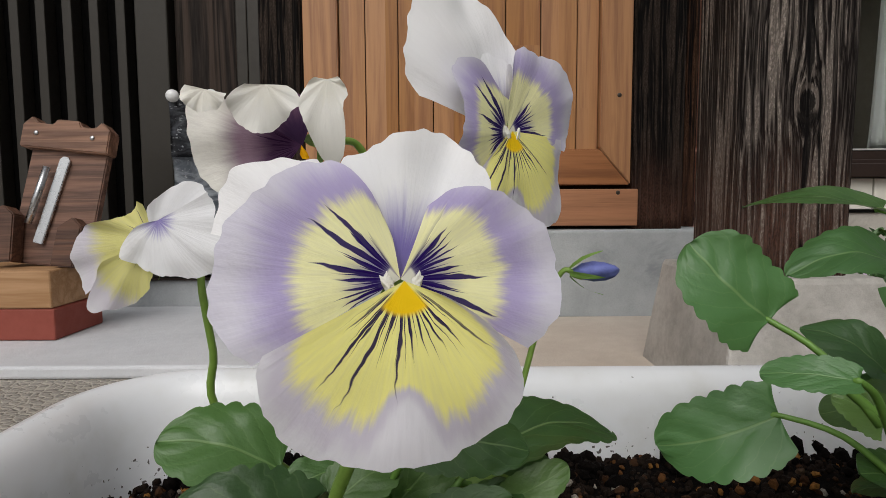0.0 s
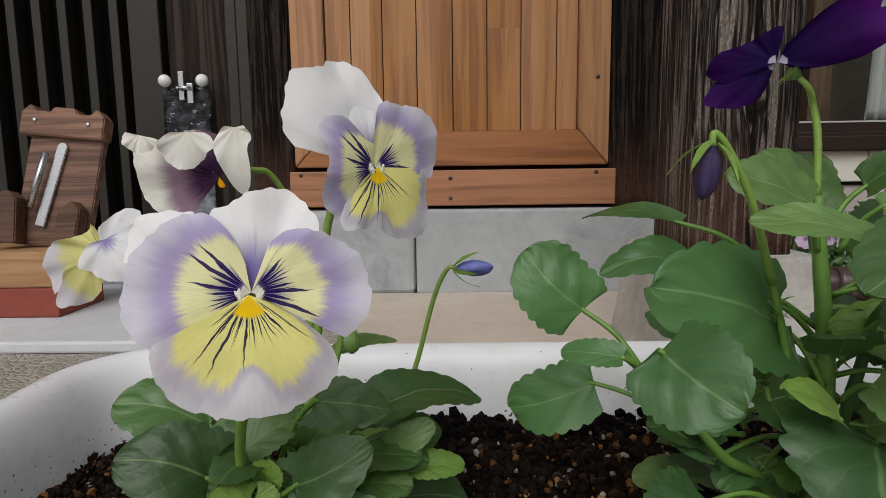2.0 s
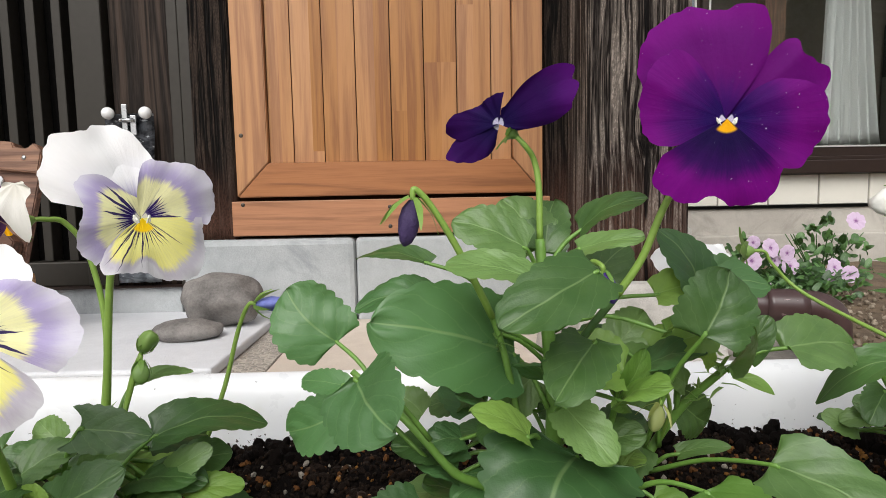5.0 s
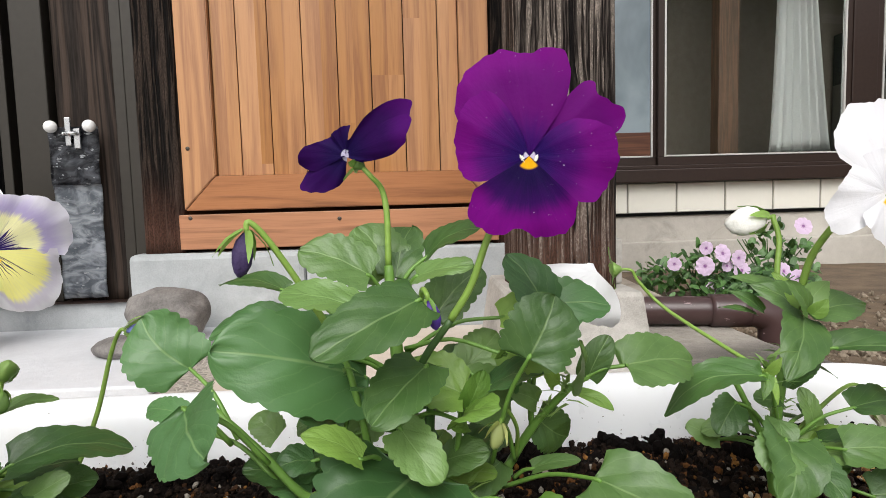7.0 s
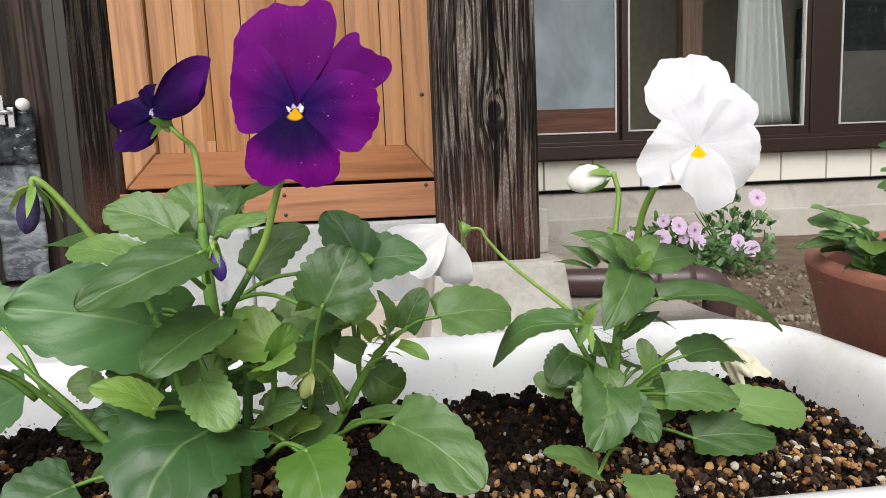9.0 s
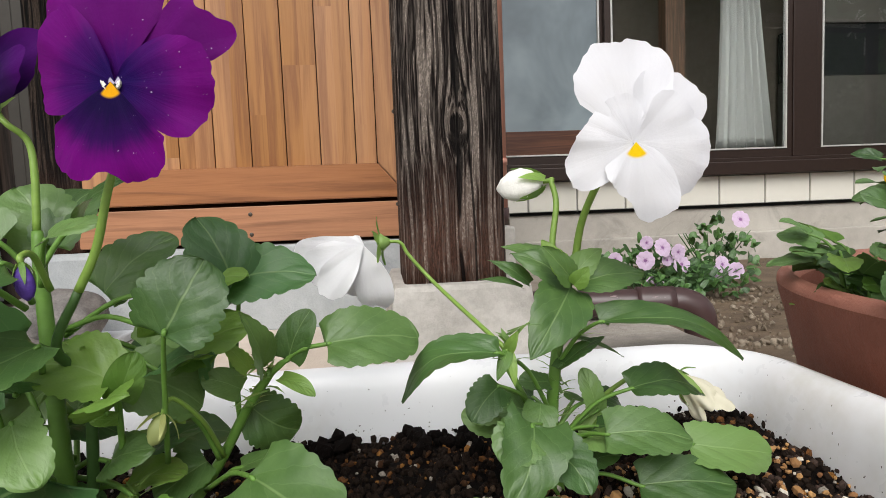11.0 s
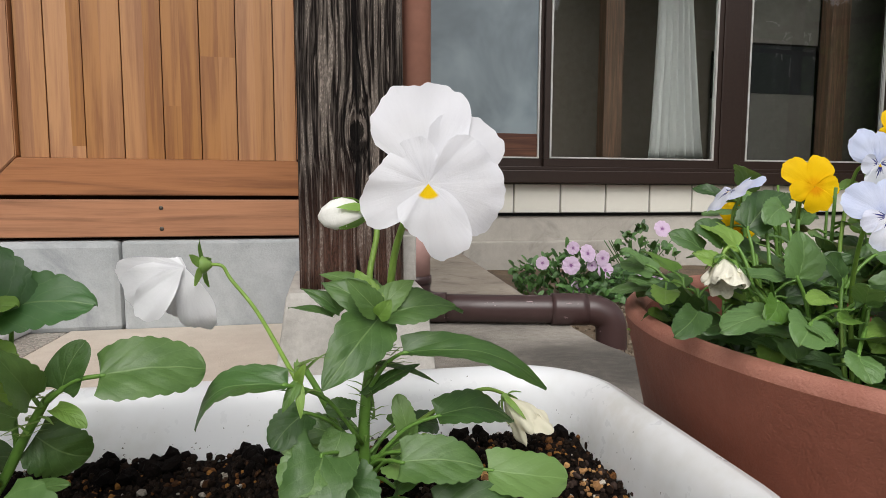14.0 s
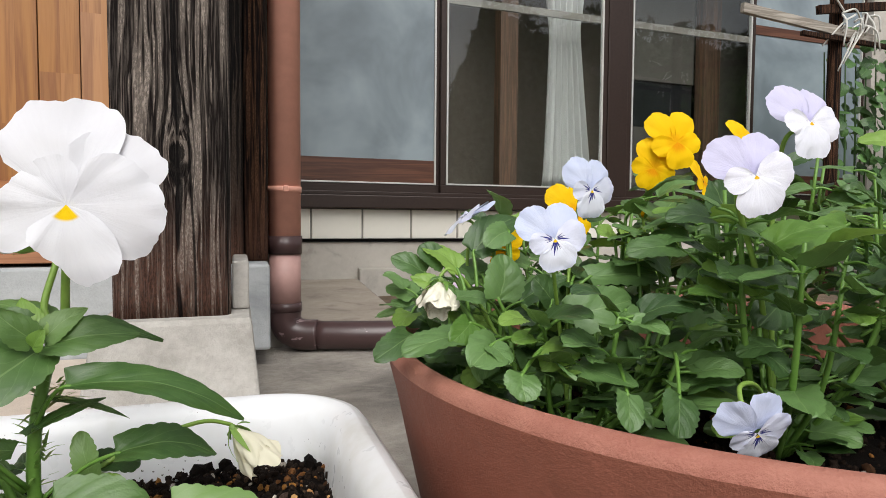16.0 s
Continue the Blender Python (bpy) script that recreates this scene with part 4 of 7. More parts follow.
structure("ground", box(-150, 150, -150, 150, -0.6, -0.16, 0), M["garden"], "bare brown garden earth round the house", "ground")
structure("apron", flat_slab(((-6, -6), (2.2, -6), (2.2, 0.30), (1.10, 0.42), (0.84, 0.60), (0.81, 0.66), (0.49, 0.66), (0.49, 2.9), (-6, 2.9)), -0.3, 0.0), M["yard"], "rough grey concrete apron with dark damp stains", "pavement")
fall = []
for k in range(41):
    y = 0.66 + 2.24 * k / 40
    right = np.interp(y, (0.66, 0.80, 0.93, 1.2, 2.1, 2.9), (0.81, 0.862, 0.89, 0.905, 0.97, 1.03)) + 0.006 * noise.noise(Vector((0, y * 14, 0)))
    d = min(1, (y - 0.66) / 0.45)
    z = -0.036 * d * d * (3 - 2 * d)
    fall.append([Vector((0.4905, y, -0.3))] + [Vector((0.4905 + (right - 0.4905) * i / 12, y, z)) for i in range(13)] + [Vector((right + 0.004, y, z - 0.01)), Vector((right + 0.006, y, -0.3))])
structure("apron_side", loft(fall, True, True), M["yard"], "rough grey concrete falling towards the drain pipe", "pavement")
bm = bmesh.new()
bmesh.ops.create_grid(bm, x_segments=70, y_segments=70, size=1.0)
for v in bm.verts:
    x, y = 0.82 + 2.2 * (v.co.x + 1), 0.45 + 1.22 * (v.co.y + 1)
    k = min(1, max(0, (y - 0.75) / 0.6))
    v.co = Vector((x, y, -0.014 - 0.11 * k * k * (3 - 2 * k) + 0.006 * noise.noise(Vector((x * 9, y * 9, 0)))))
structure("garden_bed", bm, M["garden"], "stony brown earth of the garden bed", "soil", True)
structure("apron_strip", flat_slab(((0.565, 1.36), (0.900, 1.28), (0.960, 2.1), (1.015, 2.835), (0.565, 2.835)), -0.08, -0.031), stone("beige_concrete", "b8ad9f", "978b7d", 45, 0.3, 0.85, "7d7368"), "smooth beige concrete strip before the foundation", "pavement")
structure("slab_beige", box(-0.118, 0.43, 0.70, 1.146, -0.02, 0.006, 0.003), M["beige"], "smooth beige concrete slab in front of the door sill", "pavement")
structure("slab_washed", box(-2.2, -0.122, 0.30, 1.146, -0.02, 0.004, 0.003), M["wash"], "exposed aggregate paving with small pebbles", "pavement")
structure("slab_step", box(-2.0, -0.185, 0.76, 1.19, 0.0045, 0.022, 0.004), M["slab"], "pale grey stone step slab along the entrance", "step")
structure("entrance_sill", box(-2.0, -0.40, 1.19, 1.32, 0.0, 0.075, 0.004), M["concrete"], "pale concrete strip under the entrance frame", "sill")

# concrete plinth under the door, in three cast lengths with tight joints
for n, (x0, x1) in enumerate(((-0.378, -0.0262), (-0.0238, 0.52))):
    structure(f"plinth_{n + 1}", box(x0, x1, 1.147, 1.42, 0.0, 0.174, 0.006 if n else 0.012), M["concrete"], "pale grey concrete plinth with cracked joint", "plinth")

# the board door: two stiles, mitred rail, narrow planks, and a screwed board below
door = tagged(thing("door_1", (0.05, 1.17, 0.18), "orange-brown cedar plank door in a mitred frame", "door"), kind="structure")
DX0, DX1, DI0, DI1 = -0.263, 0.362, -0.198, 0.302
DZ0, DZP, DTOP = 0.261, 0.331, 1.95


def prism(pts, y0, y1, bevel=0.002):
    bm = bmesh.new()
    a = [bm.verts.new((x, y0, z)) for x, z in pts]
    b = [bm.verts.new((x, y1, z)) for x, z in pts]
    bm.faces.new(a)
    bm.faces.new(b[::-1])
    for i in range(len(pts)):
        j = (i + 1) % len(pts)
        bm.faces.new((a[j], a[i], b[i], b[j]))
    bmesh.ops.recalc_face_normals(bm, faces=bm.faces)
    if bevel:
        bmesh.ops.bevel(bm, geom=bm.edges[:], offset=bevel, segments=2, affect="EDGES")
    return bm


part("stile", prism(((DX0, DZ0), (DI0, DZP), (DI0, DTOP), (DX0, DTOP)), 1.160, 1.195), M["cedar"], door, smooth=False)
part("stile", prism(((DX1, DZ0), (DX1, DTOP), (DI1, DTOP), (DI1, DZP)), 1.160, 1.195), M["cedar"], door, smooth=False)
part("rail", prism(((DX0 + 0.001, DZ0 - 0.001), (DX1 - 0.001, DZ0 - 0.001), (DI1, DZP - 0.002), (DI0, DZP - 0.002)), 1.160, 1.195), M["cedar_rail"], door, smooth=False)
edges = [DI0 + 0.001, -0.147, -0.084, -0.017, 0.054, 0.122, 0.189, 0.259, DI1 - 0.001]
# where a strip of a plank is pieced together, by plank and strip
pieced = {(1, 1): 0.352, (4, 0): 0.431, (5, 0): 0.527, (5, 1): 0.527, (7, 0): 0.408, (2, 0): 0.71, (6, 0): 0.64}
for n, (x0, x1) in enumerate(zip(edges, edges[1:])):
    half_way = x0 + (x1 - x0) * (0.5, 0.62, 0.45, 0.55, 0.48, 0.52, 0.5, 0.6)[n]
    for k, (a0, a1) in enumerate(((x0 + 0.0011, half_way), (half_way, x1 - 0.0011))):
        cut = pieced.get((n, k))
        for z0, z1 in ((DZP - 0.001, cut), (cut, DTOP)) if cut else ((DZP - 0.001, DTOP),):
            part("plank", box(a0, a1, 1.1745 + 0.0006 * (n % 2), 1.192, z0, z1, 0), M["cedar"], door, smooth=False)
part("bottom_board", box(DX0 - 0.012, DX1 + 0.015, 1.157, 1.195, 0.181, 0.252, 0.002), M["cedar_rail"], door, "cedar board screwed on below the door", smooth=False)
for x, z in ((0.047, 0.236), (0.047, 0.196), (0.338, 0.43), (-0.25, 0.385), (-0.252, 0.245), (0.338, 0.245)):
    ob = part("screw", lathe(((0.0, 0.0), (0.0045, 0.0), (0.004, 0.0015), (0.0, 0.001)), (0, 0, 0), 10), M["screw"], door)
    ob.matrix_local = Matrix.Translation(Vector((x, 1.1575 if z < 0.26 else 1.1605, z)) - ORIGIN[door.name]) @ Matrix.Rotation(radians(90), 4, "X") @ Matrix.Translation(ORIGIN[door.name])
structure("door_backing", box(-0.30, 0.40, 1.197, 1.24, 0.174, 1.98, 0), M["joint_shade"], "wall behind the door, dark brown for the shade in its joints", "wall")


def timber(name, x0, x1, y0, y1, z0, z1, mat, label, cells=90, depth=0.0012, category="post"):
    """A squared timber with furrowed faces and worn edges."""
    loops = []
    nx, ny = 16, 12
    for k in range(cells + 1):
        z = z0 + (z1 - z0) * k / cells
        ring = [(x0 + (x1 - x0) * i / nx, y0) for i in range(nx)] + [(x1, y0 + (y1 - y0) * i / ny) for i in range(ny)]
        ring += [(x1 - (x1 - x0) * i / nx, y1) for i in range(nx)] + [(x0, y1 - (y1 - y0) * i / ny) for i in range(ny)]
        loop = []
        for x, y in ring:
            corner = max(0, 1 - min(abs(x - x0), abs(x - x1)) / 0.006) * max(0, 1 - min(abs(y - y0), abs(y - y1)) / 0.006)
            f = noise.noise(Vector((x * 140, y * 140, z * 5))) * depth + noise.noise(Vector((x * 60, y * 60, z * 2 + 9))) * depth
            cx, cy = (x0 + x1) / 2, (y0 + y1) / 2
            d = Vector((x - cx, y - cy, 0)).normalized()
            loop.append(Vector((x, y, z)) + d * (f - corner * 0.004))
        loops.append(loop)
    return tagged(part(name, loft(loops, True, True), M[mat]), label, category, "", "structure")


def at_base(ob, base):
    """Moves a mesh's own origin to the base without moving the mesh."""
    ob.data.transform(Matrix.Translation(-Vector(base)))
    ob.location = base
    return ob


at_base(timber("porch_post", 0.324, 0.450, 0.655, 0.780, 0.150, 2.4, "post", "grey weathered square timber post with deep grain and a knot"), (0.387, 0.7175, 0.150))
at_base(timber("wall_post_left", -0.352, -0.268, 1.17, 1.30, 0.174, 2.4, "old_board", "blackened old timber post beside the door"), (-0.31, 1.23, 0.174))
at_base(timber("wall_post_right", 0.366, 0.47, 1.17, 1.30, 0.174, 2.4, "old_board", "blackened old timber post beside the door"), (0.42, 1.23, 0.174))
at_base(timber("side_board", 0.473, 0.5205, 1.235, 1.30, 0.175, 2.4, "brown_board", "dark brown weathered board by the downpipe", category="board"), (0.497, 1.2675, 0.175))
at_base(timber("dark_post", -0.530, -0.402, 1.215, 1.30, 0.075, 2.4, "dark_timber", "dark brown grained timber post at the entrance"), (-0.466, 1.25, 0.075))
structure("side_wall", box(0.475, 0.559, 1.345, 2.899, -0.1, 2.4, 0), M["found"], "plain rendered return wall", "wall")

# post footing: tapered concrete block with a raised back lip
foot = thing("post_footing", (0.39, 0.71, 0), "tapered rough concrete footing under the porch post", "footing", kind="structure")
part("block", loft([rrect(0.284, 0.490, 0.590, 0.865, 0.004, -0.06, 2), rrect(0.290, 0.486, 0.600, 0.86, 0.004, 0.0, 2), rrect(0.297, 0.482, 0.612, 0.85, 0.004, 0.06, 2), rrect(0.309, 0.474, 0.630, 0.84, 0.004, 0.144, 2), rrect(0.312, 0.471, 0.633, 0.838, 0.003, 0.150, 2)], True, True), M["footing"], foot, smooth=False)
part("back_lip", box(0.4515, 0.472, 0.70, 0.838, 0.1505, 0.212, 0.003), M["footing"], foot, smooth=False)

# entrance frame with lattice, to the side of the door
frame_left = thing("entrance_lattice", (-0.9, 1.22, 0.075), "dark bronze entrance door with vertical lattice bars", "door", kind="structure")
# near-black sheet: the shade between the bars, put in as colour
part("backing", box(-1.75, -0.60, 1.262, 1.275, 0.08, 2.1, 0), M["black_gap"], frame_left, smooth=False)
part("stile", box(-0.602, -0.538, 1.205, 1.275, 0.077, 2.1, 0.003), M["bronze"], frame_left, smooth=False)
part("bottom_rail", box(-1.75, -0.603, 1.215, 1.26, 0.077, 0.13, 0.003), M["bronze"], frame_left, smooth=False)
for k in range(20):
    x = -0.640 - 0.0532 * k
    part("bar", box(x - 0.0095, x + 0.0095, 1.225, 1.261, 0.1305, 2.1, 0.002), M["bronze"], frame_left, smooth=False)
rails = thing("door_jamb", (-0.376, 1.2, 0.075), "two narrow bronze aluminium jamb strips", "door jamb", kind="structure")
part("strip", box(-0.401, -0.379, 1.195, 1.215, 0.078, 2.2, 0.002), M["bronze"], rails, smooth=False)
part("strip", box(-0.377, -0.353, 1.19, 1.24, 0.078, 2.2, 0.002), M["bronze"], rails, smooth=False)
structure("sill_track", box(-1.75, -0.38, 1.18, 1.262, 0.0755, 0.0768, 0), M["sash"], "dark metal track on the sill", "sill")

# wall above, with eaves
structure("wall_upper", box(-1.8, 0.55, 1.2, 1.45, 2.1, 2.7, 0), M["dark_timber"], "dark boarded wall above the entrance", "wall")
structure("wall_left", box(-3.2, -1.76, 1.2, 1.4, 0.0, 2.7, 0), M["found"], "plain rendered wall", "wall")

# ---------------------------------------------------------------- window wall
WY = 2.90
structure("foundation", box(0.56, 5.2, WY, WY + 0.2, -0.3, 0.150, 0.003), M["found"], "pale grey rendered foundation below the tiles", "foundation")
structure("foundation_step", box(1.032, 5.2, WY - 0.06, WY - 0.002, -0.3, 0.02, 0.006), M["found"], "low concrete ledge along the foundation", "ledge")
# solid strip coloured as the shade under the tiles
structure("shadow_joint", box(0.56, 5.2, WY - 0.012, WY + 0.2, 0.152, 0.163, 0), M["black_gap"], "near-black strip painted as the shade under the tile band", "trim")
tile_band = thing("tile_band", (2.8, WY, 0.165), "row of cream glazed wall tiles with grey joints", "tiles", kind="structure")
part("grout", box(0.56, 5.2, WY + 0.006, WY + 0.2, 0.164, 0.318, 0), M["grout"], tile_band, smooth=False)
tile_mesh = None
for k in range(18):
    x = 0.546 + 0.2555 * k
    ob = part("tile", box(x + 0.004, x + 0.2515, WY - 0.004, WY + 0.02, 0.166, 0.315, 0.004), M["tile"], tile_band, smooth=False) if tile_mesh is None else None
    if ob:
        tile_mesh, tile_x = ob.data, x
    else:
        ob = new("tile", tile_mesh)
        ob.parent = tile_band
        ob.location = (x - tile_x, 0, 0)
window = thing("window_1", (2.6, WY, 0.318), "brown-framed sliding glass doors with silver edges", "window", kind="structure")
part("sill", box(0.56, 5.2, WY - 0.055, WY + 0.12, 0.319, 0.385, 0.005), M["sash"], window, "dark brown window sill", smooth=False)
part("sill_lip", box(0.56, 5.2, WY - 0.02, WY + 0.11, 0.3855, 0.405, 0.003), M["sash"], window, smooth=False)
part("head", box(0.56, 5.2, WY - 0.03, WY + 0.12, 2.0, 2.1, 0.003), M["sash"], window, smooth=False)


def glass_mat(name, tint, rough):
    n = Nodes(name)
    n.bsdf.inputs["Transmission Weight"].default_value = 1.0
    n.bsdf.inputs["IOR"].default_value = 1.5
    return n.done(lin(tint), rough)


def sky_painted_mat():
    """Figured glass with blinds close behind it: glossy; pale blue-grey clouds paint the mirrored sky."""
    n = Nodes("sky_painted_glass")
    co = n.coords("Object")
    # two blue-grey tones in soft noise: the sky's reflection as base colour
    c = n.mix(n.ramp(n.noise(co, 2.2, 4, 0.55, 0.4), 0.30, 0.70), lin("717c83"), lin("93a0a6"))
    return n.done(c, 0.12, n.bump(n.noise(co, 60, 3), 0.03, 0.002))


M["glass"] = glass_mat("window_glass", "e9efee", 0.0)
M["clouded"] = sky_painted_mat()
M["batten"] = wood("weathered_batten", "a8a196", "7a7268", 1, 0, 0.8, 0.4, sheen=0.2)
M["rail_grey"] = plain("grey_brown_rail", "8b847c", 0.5, 0.1, 0.15, 20, 0.05)


def sash(name, x0, x1, z0, z1, y, pane, label, brown_foot=0.0):
    """A sliding leaf: brown frame, silver edges all round the pane, the pane itself."""
    s = part(name, box(x0, x1, y, y + 0.03, z0, z0 + 0.042, 0.002), M["sash"], window, label, smooth=False)
    part("stile", box(x0, x0 + 0.03, y, y + 0.03, z0 + 0.0425, z1, 0.002), M["sash"], s, smooth=False)
    part("stile", box(x1 - 0.03, x1, y, y + 0.03, z0 + 0.0425, z1, 0.002), M["sash"], s, smooth=False)
    part("silver_edge", box(x0 + 0.0305, x0 + 0.040, y - 0.004, y + 0.02, z0 + 0.043, z1, 0.001), M["alu"], s, smooth=False)
    part("silver_edge", box(x1 - 0.040, x1 - 0.0305, y - 0.004, y + 0.02, z0 + 0.043, z1, 0.001), M["alu"], s, smooth=False)
    part("silver_edge", box(x0 + 0.0405, x1 - 0.0405, y - 0.004, y + 0.02, z0 + 0.043, z0 + 0.051, 0.001), M["alu"], s, smooth=False)
    if brown_foot:
        part("foot_panel", box(x0 + 0.0405, x1 - 0.0405, y + 0.002, y + 0.02, z0 + 0.0515, z0 + brown_foot, 0.001), M["sash_wood"], s, smooth=False)
    if brown_foot:
        part("mid_rail", box(x0 + 0.0405, x1 - 0.0405, y + 0.002, y + 0.02, 1.470, 1.53, 0.002), M["sash_wood"], s, smooth=False)
    else:
        part("mid_rail", box(x0 + 0.0405, x1 - 0.0405, y + 0.016, y + 0.030, 1.400, 1.440, 0.002), M["rail_grey"], s, smooth=False)
    p = part("pane", box(x0 + 0.0405, x1 - 0.0405, y + 0.008, y + 0.013, z0 + max(0.052, brown_foot + 0.001), z1, 0), M[pane], s, smooth=False)
    p.visible_shadow = pane != "glass"
    return s


sash("sash", 0.56, 1.49, 0.406, 1.99, WY + 0.04, "clouded", "brown sliding leaf with blue-grey glass, mirrored sky in its colour", 0.17)
sash("sash", 1.475, 2.49, 0.406, 1.99, WY + 0.005, "glass", "brown sliding leaf with clear glass")
part("mullion", box(2.4905, 2.625, WY - 0.002, WY + 0.06, 0.406, 1.99, 0.003), M["sash"], window, smooth=False)
sash("sash", 2.6255, 3.58, 0.406, 1.99, WY + 0.005, "glass", "brown sliding leaf with clear glass")
sash("sash", 3.57, 4.6, 0.406, 1.99, WY + 0.04, "clouded", "brown sliding leaf with blue-grey glass, mirrored sky in its colour", 0.17)
structure("wall_north", box(0.56, 5.2, WY, WY + 0.2, 2.101, 2.7, 0), M["found"], "plain rendered wall above the window", "wall")
structure("wall_east", box(4.61, 5.2, WY + 0.001, WY + 0.19, 0.406, 1.999, 0), M["found"], "plain rendered wall", "wall")

# the room behind the glass
structure("room_floor", box(0.57, 5.1, WY + 0.2, 5.4, 0.25, 0.38, 0), M["room_dark"], "dark floor of the room", "floor")
structure("room_back", box(0.57, 5.1, 5.4, 5.5, 0.38, 2.5, 0), M["room"], "dim room wall", "wall")
structure("room_side", box(5.1, 5.2, WY + 0.2, 5.5, 0.38, 2.5, 0), M["room"], "dim room wall", "wall")
structure("room_side_left", box(0.47, 0.57, 3.1, 5.5, 0.0, 2.5, 0), M["room"], "dim room wall", "wall")
structure("ceiling", box(0.57, 5.1, WY + 0.2, 5.4, 2.45, 2.5, 0), M["room"], "dim room ceiling", "ceiling")
structure("room_post", box(1.945, 2.060, 3.20, 3.29, 0.38, 2.45, 0.004), M["room_wood"], "brown wooden post inside the room", "post")
structure("room_post_2", box(3.485, 3.620, 3.24, 3.33, 0.38, 2.45, 0.004), M["room_wood"], "brown wooden post inside the room", "post")
structure("room_partition", box(0.58, 3.00, 3.62, 3.67, 0.38, 2.45, 0.004), plain("brown_partition", "6e6358", 0.8, 0, 0.2, 8), "brown partition inside the room", "panel")
structure("room_panel", box(2.90, 3.484, 3.34, 3.37, 1.215, 2.45, 0.003), plain("pale_panel", "5f5a53", 0.8, 0, 0.12, 6), "pale grey sliding panel inside the room", "panel")
structure("room_panel_2", box(3.621, 4.40, 3.26, 3.30, 0.38, 2.45, 0.004), plain("grey_panel", "5d5851", 0.8, 0, 0.15, 8), "grey panel inside the room", "panel")
cabinet = thing("display_cabinet", (3.05, 3.36, 0.38), "low grey cabinet with a dark glass top part", "cabinet")
part("body", box(2.90, 3.48, 3.345, 3.60, 0.381, 0.905, 0.004), plain("cabinet_grey", "56514b", 0.7, 0, 0.15, 8), cabinet, smooth=False)
part("glass_front", box(2.90, 3.48, 3.350, 3.60, 0.9055, 1.2145, 0.003), plain("dark_glass", "2b2c2d", 0.08, 0, 0.1, 8, 0.0), cabinet, "dark reflecting glass", smooth=False)
curtain_loops = []
for k in range(25):
    z = 0.47 + 1.5 * k / 24
    near = min(1, (z - 0.47) / 0.93)
    wide = 0.182 - 0.080 * near ** 0.8 + 0.05 * max(0, (z - 1.40) / 0.5) ** 0.6
    curtain_loops.append([Vector((2.335 - 0.035 * near + wide * s, 3.07 + 0.024 * math.sin(20 * s + 0.15 * math.sin(k * 0.4)) + 0.008 * math.sin(43 * s + 1), z)) for s in (-1 + 2 * i / 80 for i in range(81))])
bm = loft(curtain_loops, closed=False)
bmesh.ops.solidify(bm, geom=bm.faces[:], thickness=0.003)
tagged(part("curtain", bm, M["curtain"]), "white gathered curtain hanging behind the glass", "curtain")

# downpipe with collars, elbow and drain run
pipe = thing("downpipe", (0.56, 1.30, -0.036), "faded salmon downpipe with brown elbow and drain pipe", "downpipe")
PX, PY, PR = 0.56, 1.30, 0.0355


def ring_pipe(x, y, z0, z1, r, seg=32):
    return lathe(((r - 0.004, z0), (r, z0), (r, z1), (r - 0.004, z1)), (x, y, 0), seg, True)


part("pipe", ring_pipe(PX, PY, 0.225, 2.4, PR), M["pipe_pink"], pipe)
part("collar", ring_pipe(PX, PY, 0.186, 0.226, PR + 0.003), M["pipe_brown"], pipe)
part("lower_pipe", ring_pipe(PX, PY, 0.074, 0.1855, PR - 0.0005), plain("pale_pink_pipe", "c49c94", 0.5, 0, 0.25, 14), pipe)
part("elbow_collar", ring_pipe(PX, PY, 0.056, 0.0755, PR + 0.0025), M["pipe_brown"], pipe)
part("elbow", tube([(PX, PY, 0.058), (PX, PY, 0.036), (PX + 0.012, PY - 0.004, 0.012), (PX + 0.038, PY - 0.012, 0.001), (PX + 0.070, PY - 0.021, 0.0)], PR + 0.001, PR, 24, 6), M["pipe_brown"], pipe)
part("drain_pipe", tube([(PX + 0.066, PY - 0.020, 0.0), (0.733, 1.248, 0.0), (0.90, 1.212, 0.0)], PR - 0.003, PR - 0.003, 24, 4), M["pipe_brown"], pipe)
part("drain_collar", tube([(0.866, 1.219, 0.0), (0.90, 1.211, 0.0), (0.945, 1.201, 0.0)], PR + 0.002, PR + 0.002, 24, 3), M["pipe_brown"], pipe)
part("drain_elbow", tube([(0.935, 1.204, 0.0), (0.970, 1.195, -0.004), (0.998, 1.188, -0.028), (1.003, 1.187, -0.10)], PR, PR, 24, 6), M["pipe_brown"], pipe)
clamp = part("clamp", ring_pipe(PX, PY, 0.324, 0.337, PR + 0.002), M["pipe_pink"], pipe)
part("clamp_lug", box(PX - 0.005, PX + 0.005, PY - PR - 0.010, PY - PR - 0.0005, 0.324, 0.338, 0.001), M["pipe_pink"], clamp, smooth=False)

# roof and outer walls that close the house
M["roof"] = stone("roof_slate", "5b5e62", "3c3f43", 30, 0.4, 0.7)
structure("roof_entrance", box(-3.3, 0.60, 1.19, 2.80, 2.701, 2.85, 0.01), M["roof"], "plain grey roof over the entrance", "roof")
structure("roof_main", box(-3.3, 5.3, 2.8005, 5.7, 2.701, 2.85, 0.01), M["roof"], "plain grey roof over the room", "roof")
structure("wall_back", box(-3.2, 5.2, 5.51, 5.65, -0.3, 2.7, 0), M["found"], "plain rendered back wall", "wall")
structure("wall_west", box(-3.2, -3.05, 1.405, 5.509, -0.3, 2.7, 0), M["found"], "plain rendered side wall", "wall")

